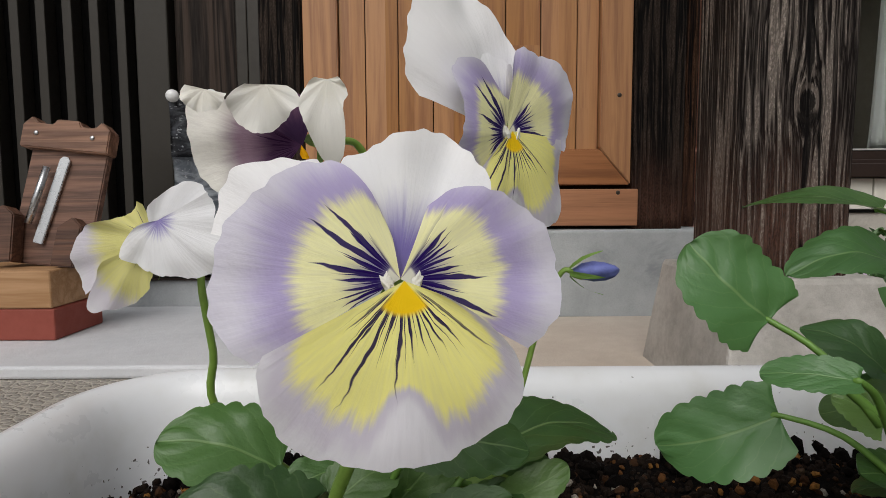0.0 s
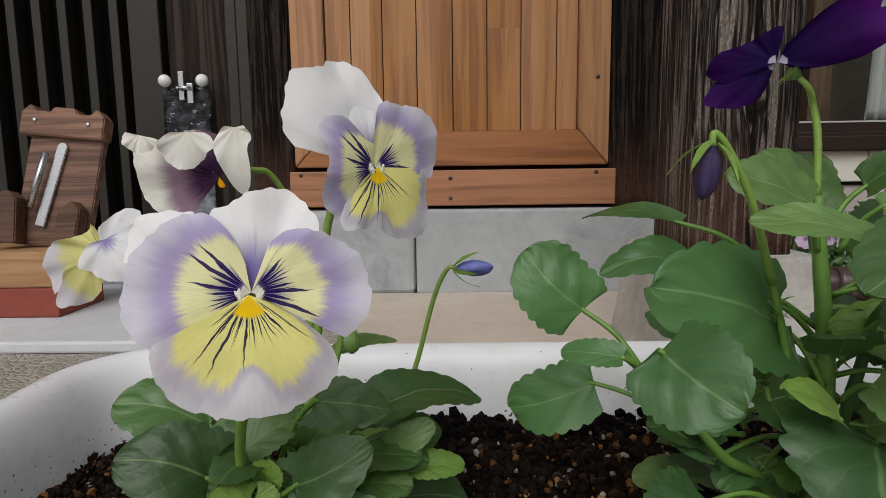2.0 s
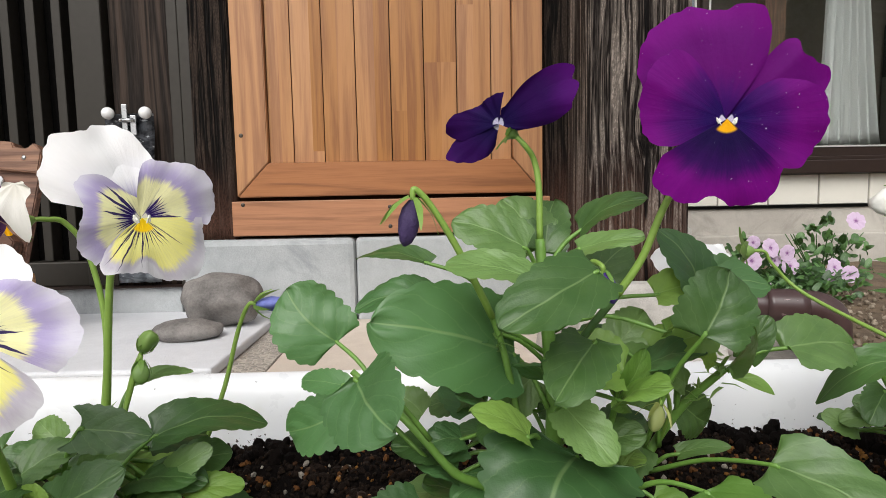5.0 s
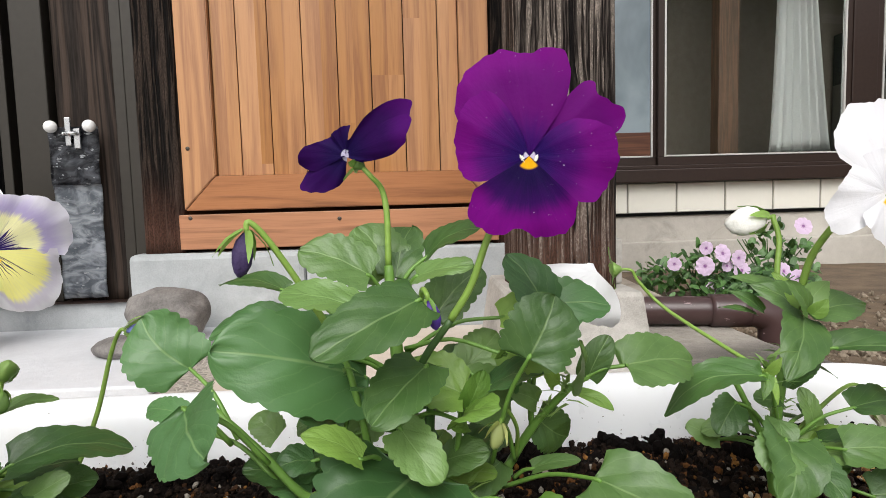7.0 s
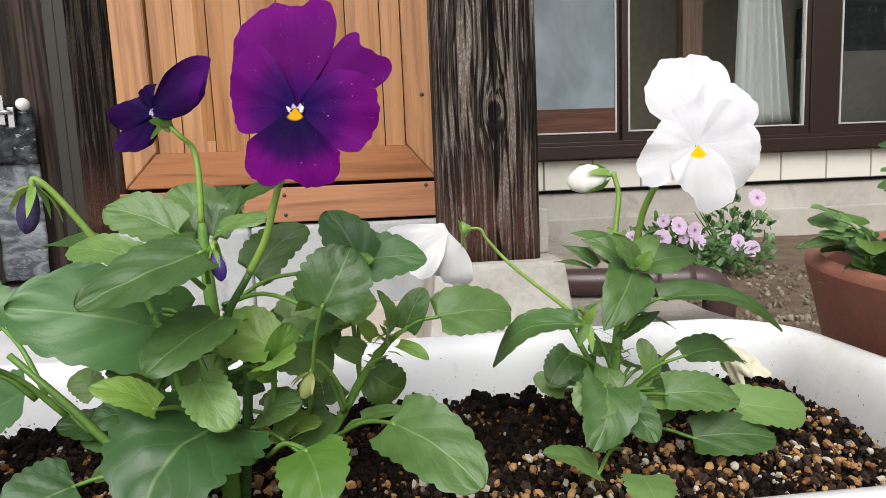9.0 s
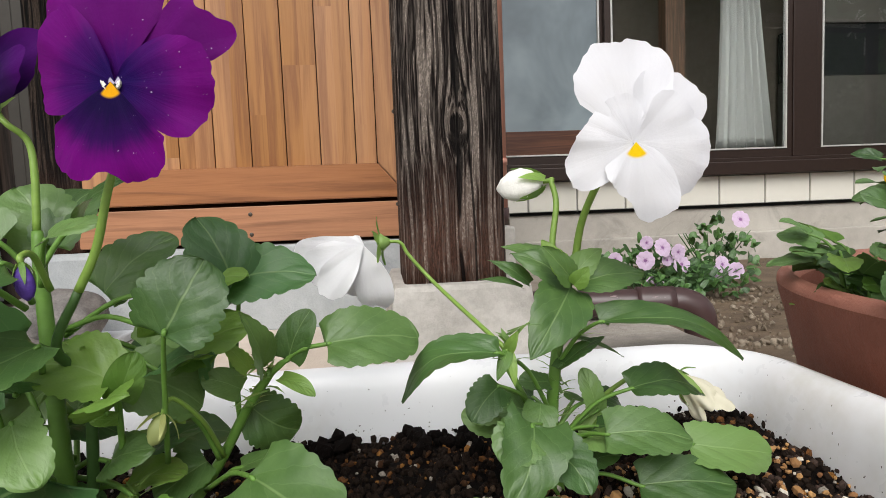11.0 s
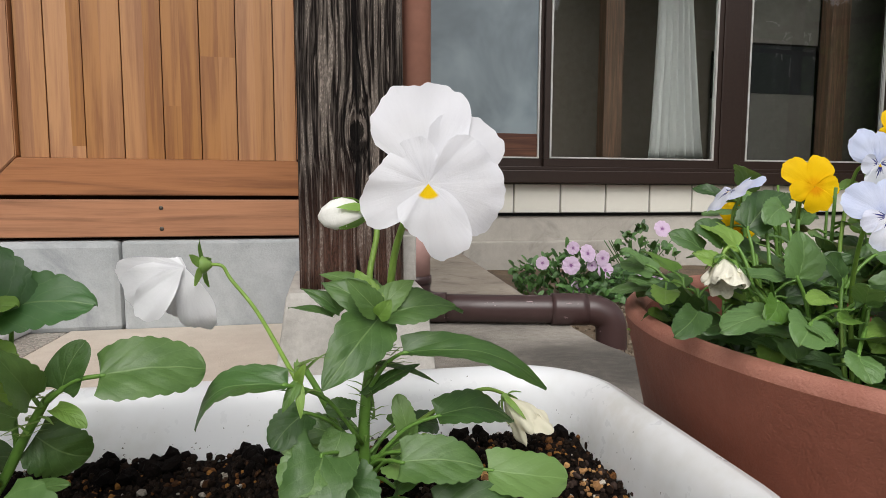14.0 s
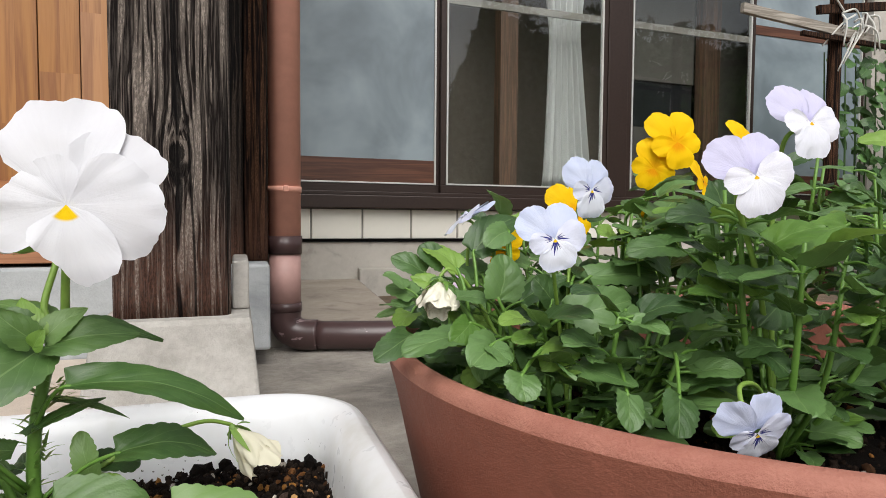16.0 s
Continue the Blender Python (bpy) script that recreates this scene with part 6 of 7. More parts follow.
leaf(white, (0.3393, 0.1683, 0.1894), (0.3000, 0.1837, 0.1686), 0.0205, (0, -0.45, 0.9), arch=0.28, stalk=(0.371, 0.205, 0.147), shape="lance", mat="leaf_low_shade")
leaf(white, (0.383, 0.210, 0.213), (0.424, 0.222, 0.206), 0.0181, (0, -0.5, 0.9), arch=0.12, shape="lance")
leaf(white, (0.380, 0.215, 0.212), (0.352, 0.220, 0.227), 0.0177, (0, -0.5, 0.9), arch=0.12, shape="lance")
leaf(white, (0.378, 0.200, 0.214), (0.369, 0.210, 0.230), 0.0118, (0, -0.8, 0.5), shape="lance", mat="leaf_young")
leaf(white, (0.380, 0.200, 0.213), (0.396, 0.205, 0.225), 0.0128, (0, -0.8, 0.5), shape="lance")
leaf(white, (0.358, 0.205, 0.209), (0.338, 0.205, 0.214), 0.0060, (0, -0.3, 1), shape="lance")
leaf(white, (0.345, 0.200, 0.166), (0.331, 0.190, 0.154), 0.0170, (0, -0.8, 0.5), stalk=(0.369, 0.208, 0.144), mat="leaf_low_shade")
leaf(white, (0.406, 0.200, 0.160), (0.448, 0.211, 0.151), 0.0194, (0, -0.5, 0.9), arch=0.14, stalk=(0.378, 0.210, 0.137))
leaf(white, (0.386, 0.180, 0.148), (0.423, 0.176, 0.144), 0.0228, (0, -0.65, 0.7), stalk=(0.376, 0.205, 0.131))
leaf(white, (0.429, 0.190, 0.136), (0.469, 0.190, 0.129), 0.0243, (0, -0.65, 0.7), stalk=(0.385, 0.205, 0.125))
leaf(white, (0.352, 0.170, 0.156), (0.337, 0.160, 0.149), 0.0217, (0, -0.65, 0.7))
leaf(white, (0.368, 0.200, 0.166), (0.354, 0.200, 0.168), 0.0126, (0, -0.5, 0.9))
leaf(white, (0.394, 0.210, 0.147), (0.389, 0.215, 0.167), 0.0113, (0, -0.8, 0.5), stalk=(0.378, 0.210, 0.134))
leaf(white, (0.372, 0.200, 0.172), (0.400, 0.215, 0.182), 0.0097, (0, -0.3, 1), shape="lance")
leaf(white, (0.376, 0.210, 0.184), (0.410, 0.215, 0.171), 0.0055, (0, -0.3, 1), shape="lance")
leaf(white, (0.361, 0.190, 0.160), (0.353, 0.180, 0.149), 0.0152, (0, -0.65, 0.7))
leaf(white, (0.377, 0.200, 0.210), (0.353, 0.205, 0.225), 0.0182, (0, -0.65, 0.7), arch=0.14, shape="lance")
leaf(white, (0.380, 0.200, 0.210), (0.416, 0.205, 0.213), 0.0192, (0, -0.65, 0.7), arch=0.14, shape="lance")
leaf(white, (0.378, 0.195, 0.213), (0.364, 0.190, 0.229), 0.0137, (0, -0.8, 0.5), shape="lance")
leaf(white, (0.362, 0.172, 0.146), (0.370, 0.155, 0.135), 0.0210, (0, -0.7, 0.7), stalk=(0.374, 0.205, 0.125), shape="heart", mat="leaf_low_shade")
leaf(white, (0.3614, 0.2045, 0.2109), (0.3434, 0.2096, 0.2220), 0.0085, (0, -0.6, 0.8), shape="lance")
leaf(white, (0.378, 0.192, 0.211), (0.383, 0.188, 0.2195), 0.0085, (0, -0.8, 0.5), shape="lance", mat="leaf_young")
leaf(white, (0.353, 0.172, 0.158), (0.338, 0.150, 0.137), 0.0275, (0, -0.85, 0.5), arch=0.12, stalk=(0.372, 0.205, 0.130), shape="heart")
leaf(white, (0.401, 0.180, 0.124), (0.443, 0.176, 0.122), 0.0236, (0, -0.65, 0.7), stalk=(0.376, 0.200, 0.120))
leaf(white, (0.343, 0.155, 0.123), (0.317, 0.152, 0.136), 0.0158, (0, -0.3, 1), stalk=(0.368, 0.190, 0.116))
leaf(white, (0.357, 0.140, 0.128), (0.355, 0.120, 0.125), 0.0215, (0, -0.65, 0.7))
leaf(white, (0.353, 0.190, 0.150), (0.367, 0.180, 0.141), 0.0156, (0, -0.5, 0.9))
filler(white, ((0.374, 0.212, 0.122), (0.374, 0.212, 0.140)), 13, 53, 0.0, 0.014, 0.032, 0.021, ("leaf", "leaf_low_shade", "leaf_low_shade", "leaf_young"))
spikes(white, (0.374, 0.208, 0.168), 0.016, 12, 11)
spikes(white, (0.376, 0.209, 0.185), 0.018, 14, 12)
spikes(white, (0.373, 0.209, 0.150), 0.014, 10, 13)
spikes(white, (0.3433, 0.1713, 0.1894), 0.020, 12, 14)
leaf(white, (0.3433, 0.1713, 0.1894), (0.3373, 0.1653, 0.1794), 0.0055, (0, -0.7, 0.6), shape="lance", teeth=0, mat="leaf_young")
leaf(white, (0.3433, 0.1713, 0.1894), (0.3443, 0.1653, 0.1764), 0.0042, (0, -0.7, 0.6), shape="lance", teeth=0, mat="leaf_young")
leaf(white, (0.3433, 0.1713, 0.1894), (0.3463, 0.1663, 0.1984), 0.0050, (0, -0.7, 0.6), shape="lance", teeth=0, mat="leaf_young")
spikes(white, (0.384, 0.202, 0.190), 0.014, 10, 15)
spikes(white, (0.3765, 0.209, 0.160), 0.013, 10, 16)

lilac = thing("viola_plant", (-0.015, 0.165, SOIL), "low viola plant with lilac and yellow flowers", "flowering plant", "violas in the planter")
part("stem", tube([(-0.018, 0.165, 0.098), (-0.016, 0.172, 0.140), (-0.012, 0.178, 0.165)], 0.0028, 0.0020, 8, 5, wobble=0.1), M["stem"], lilac)
part("stem", tube([(-0.022, 0.163, 0.098), (-0.030, 0.157, 0.135), (-0.030, 0.148, 0.150)], 0.0026, 0.0019, 8, 5, wobble=0.1), M["stem"], lilac)
flower(lilac, (-0.007, 0.100, 0.226), (0.20, -1, 0.08), 0.0287, "lilac", PANSY, 0, [(-0.030, 0.150, 0.145), (-0.027, 0.140, 0.165), (-0.018, 0.122, 0.190)], 0.0016, "lilac-edged yellow flower with dark whisker lines", seed=0.4)
flower(lilac, (0.018, 0.161, 0.257), (0.72, -0.70, 0.05), 0.0285, "lilac", HOODED, 0, [(-0.013, 0.178, 0.160), (-0.010, 0.178, 0.178), (-0.002, 0.174, 0.236)], 0.0015, "lilac-edged yellow flower with dark whisker lines", seed=2.1)
flower(lilac, (-0.0396, 0.170, 0.2545), (0.0, -1, 0.0), 0.0285, "faded", CUPPED, 0, [(-0.014, 0.178, 0.155), (-0.013, 0.187, 0.205), (-0.019, 0.189, 0.240), (-0.025, 0.184, 0.2545)], 0.0012, "fading cream flower with a purple heart, petals rolled in", seed=3.3, neck=(0.75, 0.25, -0.6))
flower(lilac, (-0.0761, 0.155, 0.2289), (-0.15, -1, 0.0), 0.0285, "lilac", ASIDE, 0, [(-0.022, 0.172, 0.140), (-0.066, 0.175, 0.173), (-0.066, 0.168, 0.196), (-0.066, 0.162, 0.214)], 0.0011, "lilac and yellow flower facing sideways", seed=4.4, neck=(0.5, -0.3, -0.8))
bud(lilac, (0.046, 0.210, 0.213), (1, -0.1, 0.05), 0.016, 0.0068, M["bud_blue"], [(-0.010, 0.178, 0.125), (0.015, 0.200, 0.140), (0.027, 0.210, 0.168), (0.036, 0.212, 0.200)], 0.0011, "bud", "slim blue bud on an arched stalk", 1.25)
bud(lilac, (0.004, 0.184, 0.199), (0.4, -0.3, 0.5), 0.012, 0.0075, M["sepal"], [(-0.010, 0.180, 0.150), (-0.002, 0.184, 0.185)], 0.0011, "bud", "green bud", 0.6)
bud(lilac, (0.003, 0.183, 0.194), (0.2, -0.5, -1), 0.010, 0.0070, M["sepal"], [(-0.008, 0.180, 0.160), (-0.001, 0.184, 0.186)], 0.0010, "bud", "green bud", 0.6)
leaf(lilac, (-0.0385, 0.142, 0.1535), (-0.066, 0.133, 0.1640), 0.0300, (-0.1, -0.75, 0.6), arch=0.10, fold=0.05, stalk=(-0.028, 0.152, 0.130), mat="leaf_low_shade", shape="heart")
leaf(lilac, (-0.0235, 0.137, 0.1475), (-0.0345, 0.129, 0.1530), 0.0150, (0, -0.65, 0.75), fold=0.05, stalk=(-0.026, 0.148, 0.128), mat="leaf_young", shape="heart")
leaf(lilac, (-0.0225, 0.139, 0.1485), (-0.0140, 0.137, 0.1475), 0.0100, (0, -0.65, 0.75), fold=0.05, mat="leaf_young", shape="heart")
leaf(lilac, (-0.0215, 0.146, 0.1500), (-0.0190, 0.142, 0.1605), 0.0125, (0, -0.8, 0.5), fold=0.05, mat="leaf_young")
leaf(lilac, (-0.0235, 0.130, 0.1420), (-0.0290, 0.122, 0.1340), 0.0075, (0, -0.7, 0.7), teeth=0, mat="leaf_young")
leaf(lilac, (-0.0195, 0.130, 0.1420), (-0.0130, 0.125, 0.1370), 0.0070, (0, -0.7, 0.7), teeth=0, mat="leaf_low_shade")
leaf(lilac, (0.016, 0.150, 0.1370), (0.026, 0.143, 0.1260), 0.0130, (0.1, -0.7, 0.7), stalk=(-0.002, 0.158, 0.128), mat="leaf_low_shade")
leaf(lilac, (-0.0090, 0.138, 0.1530), (0.0165, 0.138, 0.1680), 0.0240, (-0.1, -0.8, 0.55), fold=0.06, stalk=(-0.026, 0.150, 0.126), mat="leaf_low_shade", shape="heart")
leaf(lilac, (-0.0030, 0.146, 0.1790), (0.0220, 0.149, 0.1745), 0.0185, (0, -0.75, 0.65), fold=0.05, stalk=(-0.021, 0.160, 0.148), mat="leaf_low_shade", shape="heart")
leaf(lilac, (0.013, 0.168, 0.166), (0.055, 0.188, 0.163), 0.0247, (0, -0.4, 1), arch=0.12, stalk=(-0.008, 0.160, 0.138), mat="leaf_low_shade")
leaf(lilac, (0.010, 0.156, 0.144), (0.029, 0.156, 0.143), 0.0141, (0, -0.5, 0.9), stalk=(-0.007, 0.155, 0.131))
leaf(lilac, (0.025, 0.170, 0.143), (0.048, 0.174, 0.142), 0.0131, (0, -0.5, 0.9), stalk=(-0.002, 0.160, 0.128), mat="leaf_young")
leaf(lilac, (0.020, 0.180, 0.124), (0.050, 0.190, 0.117), 0.0230, (0, -0.65, 0.7), stalk=(-0.004, 0.160, 0.123), mat="leaf_low_shade")
leaf(lilac, (-0.013, 0.138, 0.140), (0.030, 0.135, 0.132), 0.0235, (0, -0.65, 0.7), stalk=(-0.019, 0.140, 0.132), mat="leaf_low_shade")
leaf(lilac, (-0.039, 0.138, 0.143), (-0.058, 0.125, 0.131), 0.0195, (0, -0.65, 0.7), stalk=(-0.027, 0.140, 0.135), mat="leaf_low_shade")
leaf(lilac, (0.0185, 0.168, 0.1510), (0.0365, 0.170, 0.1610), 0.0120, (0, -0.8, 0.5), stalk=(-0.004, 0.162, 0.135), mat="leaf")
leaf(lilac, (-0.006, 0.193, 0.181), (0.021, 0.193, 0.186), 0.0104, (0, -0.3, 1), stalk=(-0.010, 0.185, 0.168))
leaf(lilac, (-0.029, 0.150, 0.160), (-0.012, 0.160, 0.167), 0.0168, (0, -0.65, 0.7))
leaf(lilac, (-0.047, 0.165, 0.162), (-0.079, 0.158, 0.173), 0.0270, (0, -0.65, 0.7), fold=0.05, stalk=(-0.031, 0.160, 0.143), mat="leaf_low_shade")
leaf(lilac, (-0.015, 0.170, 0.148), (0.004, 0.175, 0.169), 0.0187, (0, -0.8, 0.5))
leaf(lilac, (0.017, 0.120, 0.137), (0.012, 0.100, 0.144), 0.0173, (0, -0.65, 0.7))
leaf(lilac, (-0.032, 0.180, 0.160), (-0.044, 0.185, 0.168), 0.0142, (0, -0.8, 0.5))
filler(lilac, ((-0.02, 0.170, 0.122), (-0.015, 0.172, 0.160)), 24, 54, -0.012, 0.006, 0.036, 0.022, ("leaf_low_shade", "leaf_low_shade", "leaf_low_shade", "leaf_young"))
spikes(lilac, (-0.012, 0.178, 0.168), 0.013, 9, 21)
spikes(lilac, (-0.030, 0.148, 0.150), 0.012, 8, 22)

# ---------------------------------------------------------------- plants in the bowl
def bowl_plant(at, seed, count, height, spread, label):
    """A bushy viola: sprawling stems, leaves along them, denser at the top."""
    rnd = random.Random(seed)
    plant = thing("viola_plant", (at[0], at[1], BOWL_SOIL), label, "flowering plant", "violas in the bowl")
    stems = []
    for k in range(13):
        a = 2 * math.pi * (k + rnd.random() * 0.7) / 13
        lean = spread * rnd.uniform(0.45, 1.0)
        top = Vector((at[0] + lean * math.cos(a), at[1] + lean * math.sin(a), BOWL_SOIL + height * rnd.uniform(0.6, 1.0)))
        foot = Vector((at[0], at[1], BOWL_SOIL - 0.01))
        mid = (foot + top) / 2 + Vector((math.cos(a), math.sin(a), -0.2)) * lean * 0.25
        part("stem", tube([foot, mid, top], rnd.uniform(0.0015, 0.0026), 0.0011, 6, 4, wobble=0.1), M["stem"], plant)
        stems.append((foot, mid, top, a))
    for k in range(count):
        foot, mid, top, a = stems[k % 13]
        t = 1 - 0.9 * rnd.random() ** 1.2
        q = foot * (1 - t) ** 2 + mid * 2 * t * (1 - t) + top * t * t
        d = a + rnd.uniform(-1.6, 1.6)
        out = Vector((math.cos(d), math.sin(d), rnd.uniform(-0.1, 0.75)))
        b = q + out * rnd.uniform(0.006, 0.018)
        length = rnd.uniform(0.016, 0.032)
        tip = b + (out + Vector((0, 0, -0.15))).normalized() * length
        up = Vector((rnd.uniform(-0.4, 0.4), rnd.uniform(-0.9, 0.1), 1))
        leaf(plant, b, tip, length * rnd.uniform(0.50, 0.80), up, rnd.uniform(0.02, 0.16), rnd.uniform(0.05, 0.25), q, "leaf_young" if rnd.random() < 0.16 else "leaf_pot", 5, thick=0.0009)
    return plant


bowl_plants = [
    bowl_plant((0.630, 0.190), 1, 165, 0.095, 0.066, "bushy viola with pale blue flowers in the bowl"),
    bowl_plant((0.700, 0.290), 2, 150, 0.150, 0.065, "bushy viola with yellow flowers in the bowl"),
    bowl_plant((0.735, 0.150), 3, 170, 0.150, 0.075, "bushy viola with pale lilac flowers in the bowl"),
    bowl_plant((0.840, 0.270), 4, 150, 0.180, 0.075, "bushy viola with yellow flowers in the bowl"),
    bowl_plant((0.612, 0.262), 6, 115, 0.075, 0.050, "low viola shoots by the rim of the bowl"),
    bowl_plant((0.850, 0.140), 5, 140, 0.165, 0.070, "bushy viola with pale lilac flowers in the bowl"),
]
b1, b2, b3, b4, b6, b5 = bowl_plants
leaf(b1, (0.561, 0.170, 0.210), (0.527, 0.160, 0.206), 0.0169, (0, -0.5, 0.9), stalk=(0.585, 0.180, 0.198), mat="leaf_pot")
leaf(b1, (0.543, 0.200, 0.206), (0.520, 0.185, 0.198), 0.0156, (0, -0.65, 0.7), mat="leaf_pot")
leaf(b1, (0.583, 0.180, 0.225), (0.587, 0.185, 0.248), 0.0210, (0, -0.9, 0.3), stalk=(0.592, 0.180, 0.201), mat="leaf_pot")
leaf(b1, (0.615, 0.165, 0.218), (0.651, 0.165, 0.225), 0.0233, (0, -0.8, 0.5), stalk=(0.602, 0.180, 0.200), mat="leaf_pot")
leaf(b1, (0.585, 0.220, 0.247), (0.616, 0.230, 0.267), 0.0202, (0, -0.65, 0.7), stalk=(0.584, 0.210, 0.221), mat="leaf_pot")
leaf(b1, (0.566, 0.215, 0.240), (0.553, 0.220, 0.251), 0.0169, (0, -0.65, 0.7), stalk=(0.577, 0.210, 0.221), mat="leaf_pot")
leaf(b1, (0.648, 0.200, 0.233), (0.695, 0.200, 0.234), 0.0198, (0, -0.65, 0.7), stalk=(0.626, 0.200, 0.207), mat="leaf_pot")
leaf(b1, (0.617, 0.120, 0.191), (0.611, 0.110, 0.178), 0.0134, (0, -0.9, 0.3), stalk=(0.629, 0.150, 0.202), mat="leaf_pot")
leaf(b3, (0.716, 0.165, 0.263), (0.707, 0.170, 0.288), 0.0283, (0, -0.8, 0.5), stalk=(0.731, 0.170, 0.221), mat="leaf_pot")
leaf(b3, (0.568, 0.155, 0.208), (0.573, 0.145, 0.201), 0.0122, (0, -0.5, 0.9), stalk=(0.596, 0.170, 0.203), mat="leaf_pot")
leaf(b3, (0.574, 0.135, 0.199), (0.572, 0.125, 0.190), 0.0166, (0, -0.8, 0.5), stalk=(0.606, 0.160, 0.204), mat="leaf_pot")
leaf(b3, (0.685, 0.170, 0.251), (0.651, 0.170, 0.249), 0.0178, (0, -0.65, 0.7), stalk=(0.715, 0.170, 0.221), mat="leaf_pot")
leaf(b3, (0.675, 0.150, 0.208), (0.690, 0.140, 0.215), 0.0211, (0, -0.8, 0.5), stalk=(0.674, 0.160, 0.181), mat="leaf_pot")
leaf(b3, (0.690, 0.120, 0.205), (0.698, 0.110, 0.196), 0.0189, (0, -0.65, 0.7), stalk=(0.701, 0.150, 0.213), mat="leaf_pot")
leaf(b3, (0.636, 0.110, 0.191), (0.628, 0.100, 0.177), 0.0178, (0, -0.9, 0.3), stalk=(0.658, 0.140, 0.202), mat="leaf_pot")
leaf(b3, (0.717, 0.150, 0.224), (0.740, 0.150, 0.242), 0.0270, (0, -0.8, 0.5), stalk=(0.714, 0.150, 0.200), mat="leaf_pot")
leaf(b3, (0.695, 0.120, 0.254), (0.718, 0.110, 0.263), 0.0208, (0, -0.5, 0.9), stalk=(0.717, 0.140, 0.226), mat="leaf_young")
leaf(b3, (0.564, 0.190, 0.226), (0.579, 0.185, 0.225), 0.0121, (0, -0.5, 0.9), mat="leaf_pot")
leaf(b3, (0.592, 0.170, 0.217), (0.577, 0.165, 0.215), 0.0117, (0, -0.5, 0.9), mat="leaf_young")
leaf(b3, (0.622, 0.150, 0.205), (0.595, 0.140, 0.212), 0.0153, (0, -0.65, 0.7), mat="leaf_pot")
leaf(b3, (0.555, 0.215, 0.236), (0.537, 0.220, 0.245), 0.0147, (0, -0.65, 0.7), stalk=(0.568, 0.200, 0.217), mat="leaf_pot")
leaf(b3, (0.572, 0.210, 0.238), (0.555, 0.220, 0.250), 0.0175, (0, -0.5, 0.9), stalk=(0.575, 0.200, 0.216), mat="leaf_young")
leaf(b3, (0.568, 0.200, 0.221), (0.555, 0.205, 0.234), 0.0131, (0, -0.65, 0.7), stalk=(0.574, 0.190, 0.212), mat="leaf_pot")
leaf(b3, (0.600, 0.225, 0.249), (0.584, 0.230, 0.255), 0.0151, (0, -0.5, 0.9), stalk=(0.593, 0.210, 0.220), mat="leaf_pot")
leaf(b3, (0.562, 0.205, 0.227), (0.545, 0.210, 0.235), 0.0112, (0, -0.65, 0.7), stalk=(0.575, 0.200, 0.213), mat="leaf_young")
leaf(b3, (0.607, 0.220, 0.259), (0.589, 0.210, 0.250), 0.0155, (0, -0.8, 0.5), stalk=(0.600, 0.200, 0.222), mat="leaf_pot")
leaf(b3, (0.619, 0.190, 0.222), (0.608, 0.190, 0.235), 0.0177, (0, -0.8, 0.5), stalk=(0.609, 0.180, 0.203), mat="leaf_pot")
leaf(b3, (0.680, 0.200, 0.249), (0.697, 0.190, 0.233), 0.0217, (0, -0.65, 0.7), stalk=(0.677, 0.190, 0.213), mat="leaf_pot")
leaf(b3, (0.715, 0.210, 0.255), (0.697, 0.215, 0.266), 0.0197, (0, -0.5, 0.9), stalk=(0.693, 0.190, 0.219), mat="leaf_young")
leaf(b3, (0.723, 0.200, 0.259), (0.718, 0.210, 0.277), 0.0216, (0, -0.8, 0.5), stalk=(0.708, 0.180, 0.220), mat="leaf_pot")
leaf(b3, (0.672, 0.210, 0.254), (0.663, 0.215, 0.262), 0.0170, (0, -0.5, 0.9), stalk=(0.669, 0.200, 0.215), mat="leaf_young")
leaf(b3, (0.564, 0.170, 0.216), (0.550, 0.160, 0.209), 0.0130, (0, -0.8, 0.5), stalk=(0.582, 0.180, 0.201), mat="leaf_young")
leaf(b3, (0.644, 0.160, 0.220), (0.653, 0.150, 0.211), 0.0181, (0, -0.65, 0.7), stalk=(0.637, 0.160, 0.196), mat="leaf_pot")
leaf(b3, (0.606, 0.150, 0.206), (0.586, 0.140, 0.199), 0.0150, (0, -0.65, 0.7), stalk=(0.620, 0.160, 0.197), mat="leaf_young")
leaf(b3, (0.711, 0.160, 0.242), (0.682, 0.150, 0.232), 0.0219, (0, -0.65, 0.7), stalk=(0.709, 0.150, 0.212), mat="leaf_young")
leaf(b3, (0.716, 0.130, 0.227), (0.689, 0.120, 0.216), 0.0211, (0, -0.65, 0.7), stalk=(0.730, 0.140, 0.201), mat="leaf_pot")
leaf(b3, (0.757, 0.130, 0.264), (0.702, 0.120, 0.248), 0.0150, (0, -0.75, 0.6), arch=0.08, stalk=(0.735, 0.150, 0.225), mat="leaf_young")
flower(b1, (0.594, 0.144, 0.257), (-0.25, -1, 0.0), 0.0135, "pale_blue", PALE, -6, [(0.630, 0.190, 0.16), (0.620, 0.185, 0.215), (0.604, 0.165, 0.250)], 0.001, "pale blue flower with dark whiskers", 0.3)
flower(b1, (0.651, 0.203, 0.283), (0.1, -1, -0.1), 0.0150, "pale_blue", PALE, 6, [(0.635, 0.200, 0.16), (0.648, 0.222, 0.230), (0.654, 0.222, 0.275)], 0.001, "pale blue flower with dark whiskers", 1.3)
flower(b1, (0.587, 0.239, 0.268), (-0.7, 0.2, 0.75), 0.0150, "pale_blue", PALE, -6, [(0.620, 0.200, 0.16), (0.592, 0.235, 0.220), (0.589, 0.238, 0.252)], 0.001, "pale blue flower opening skyward", 2.3)
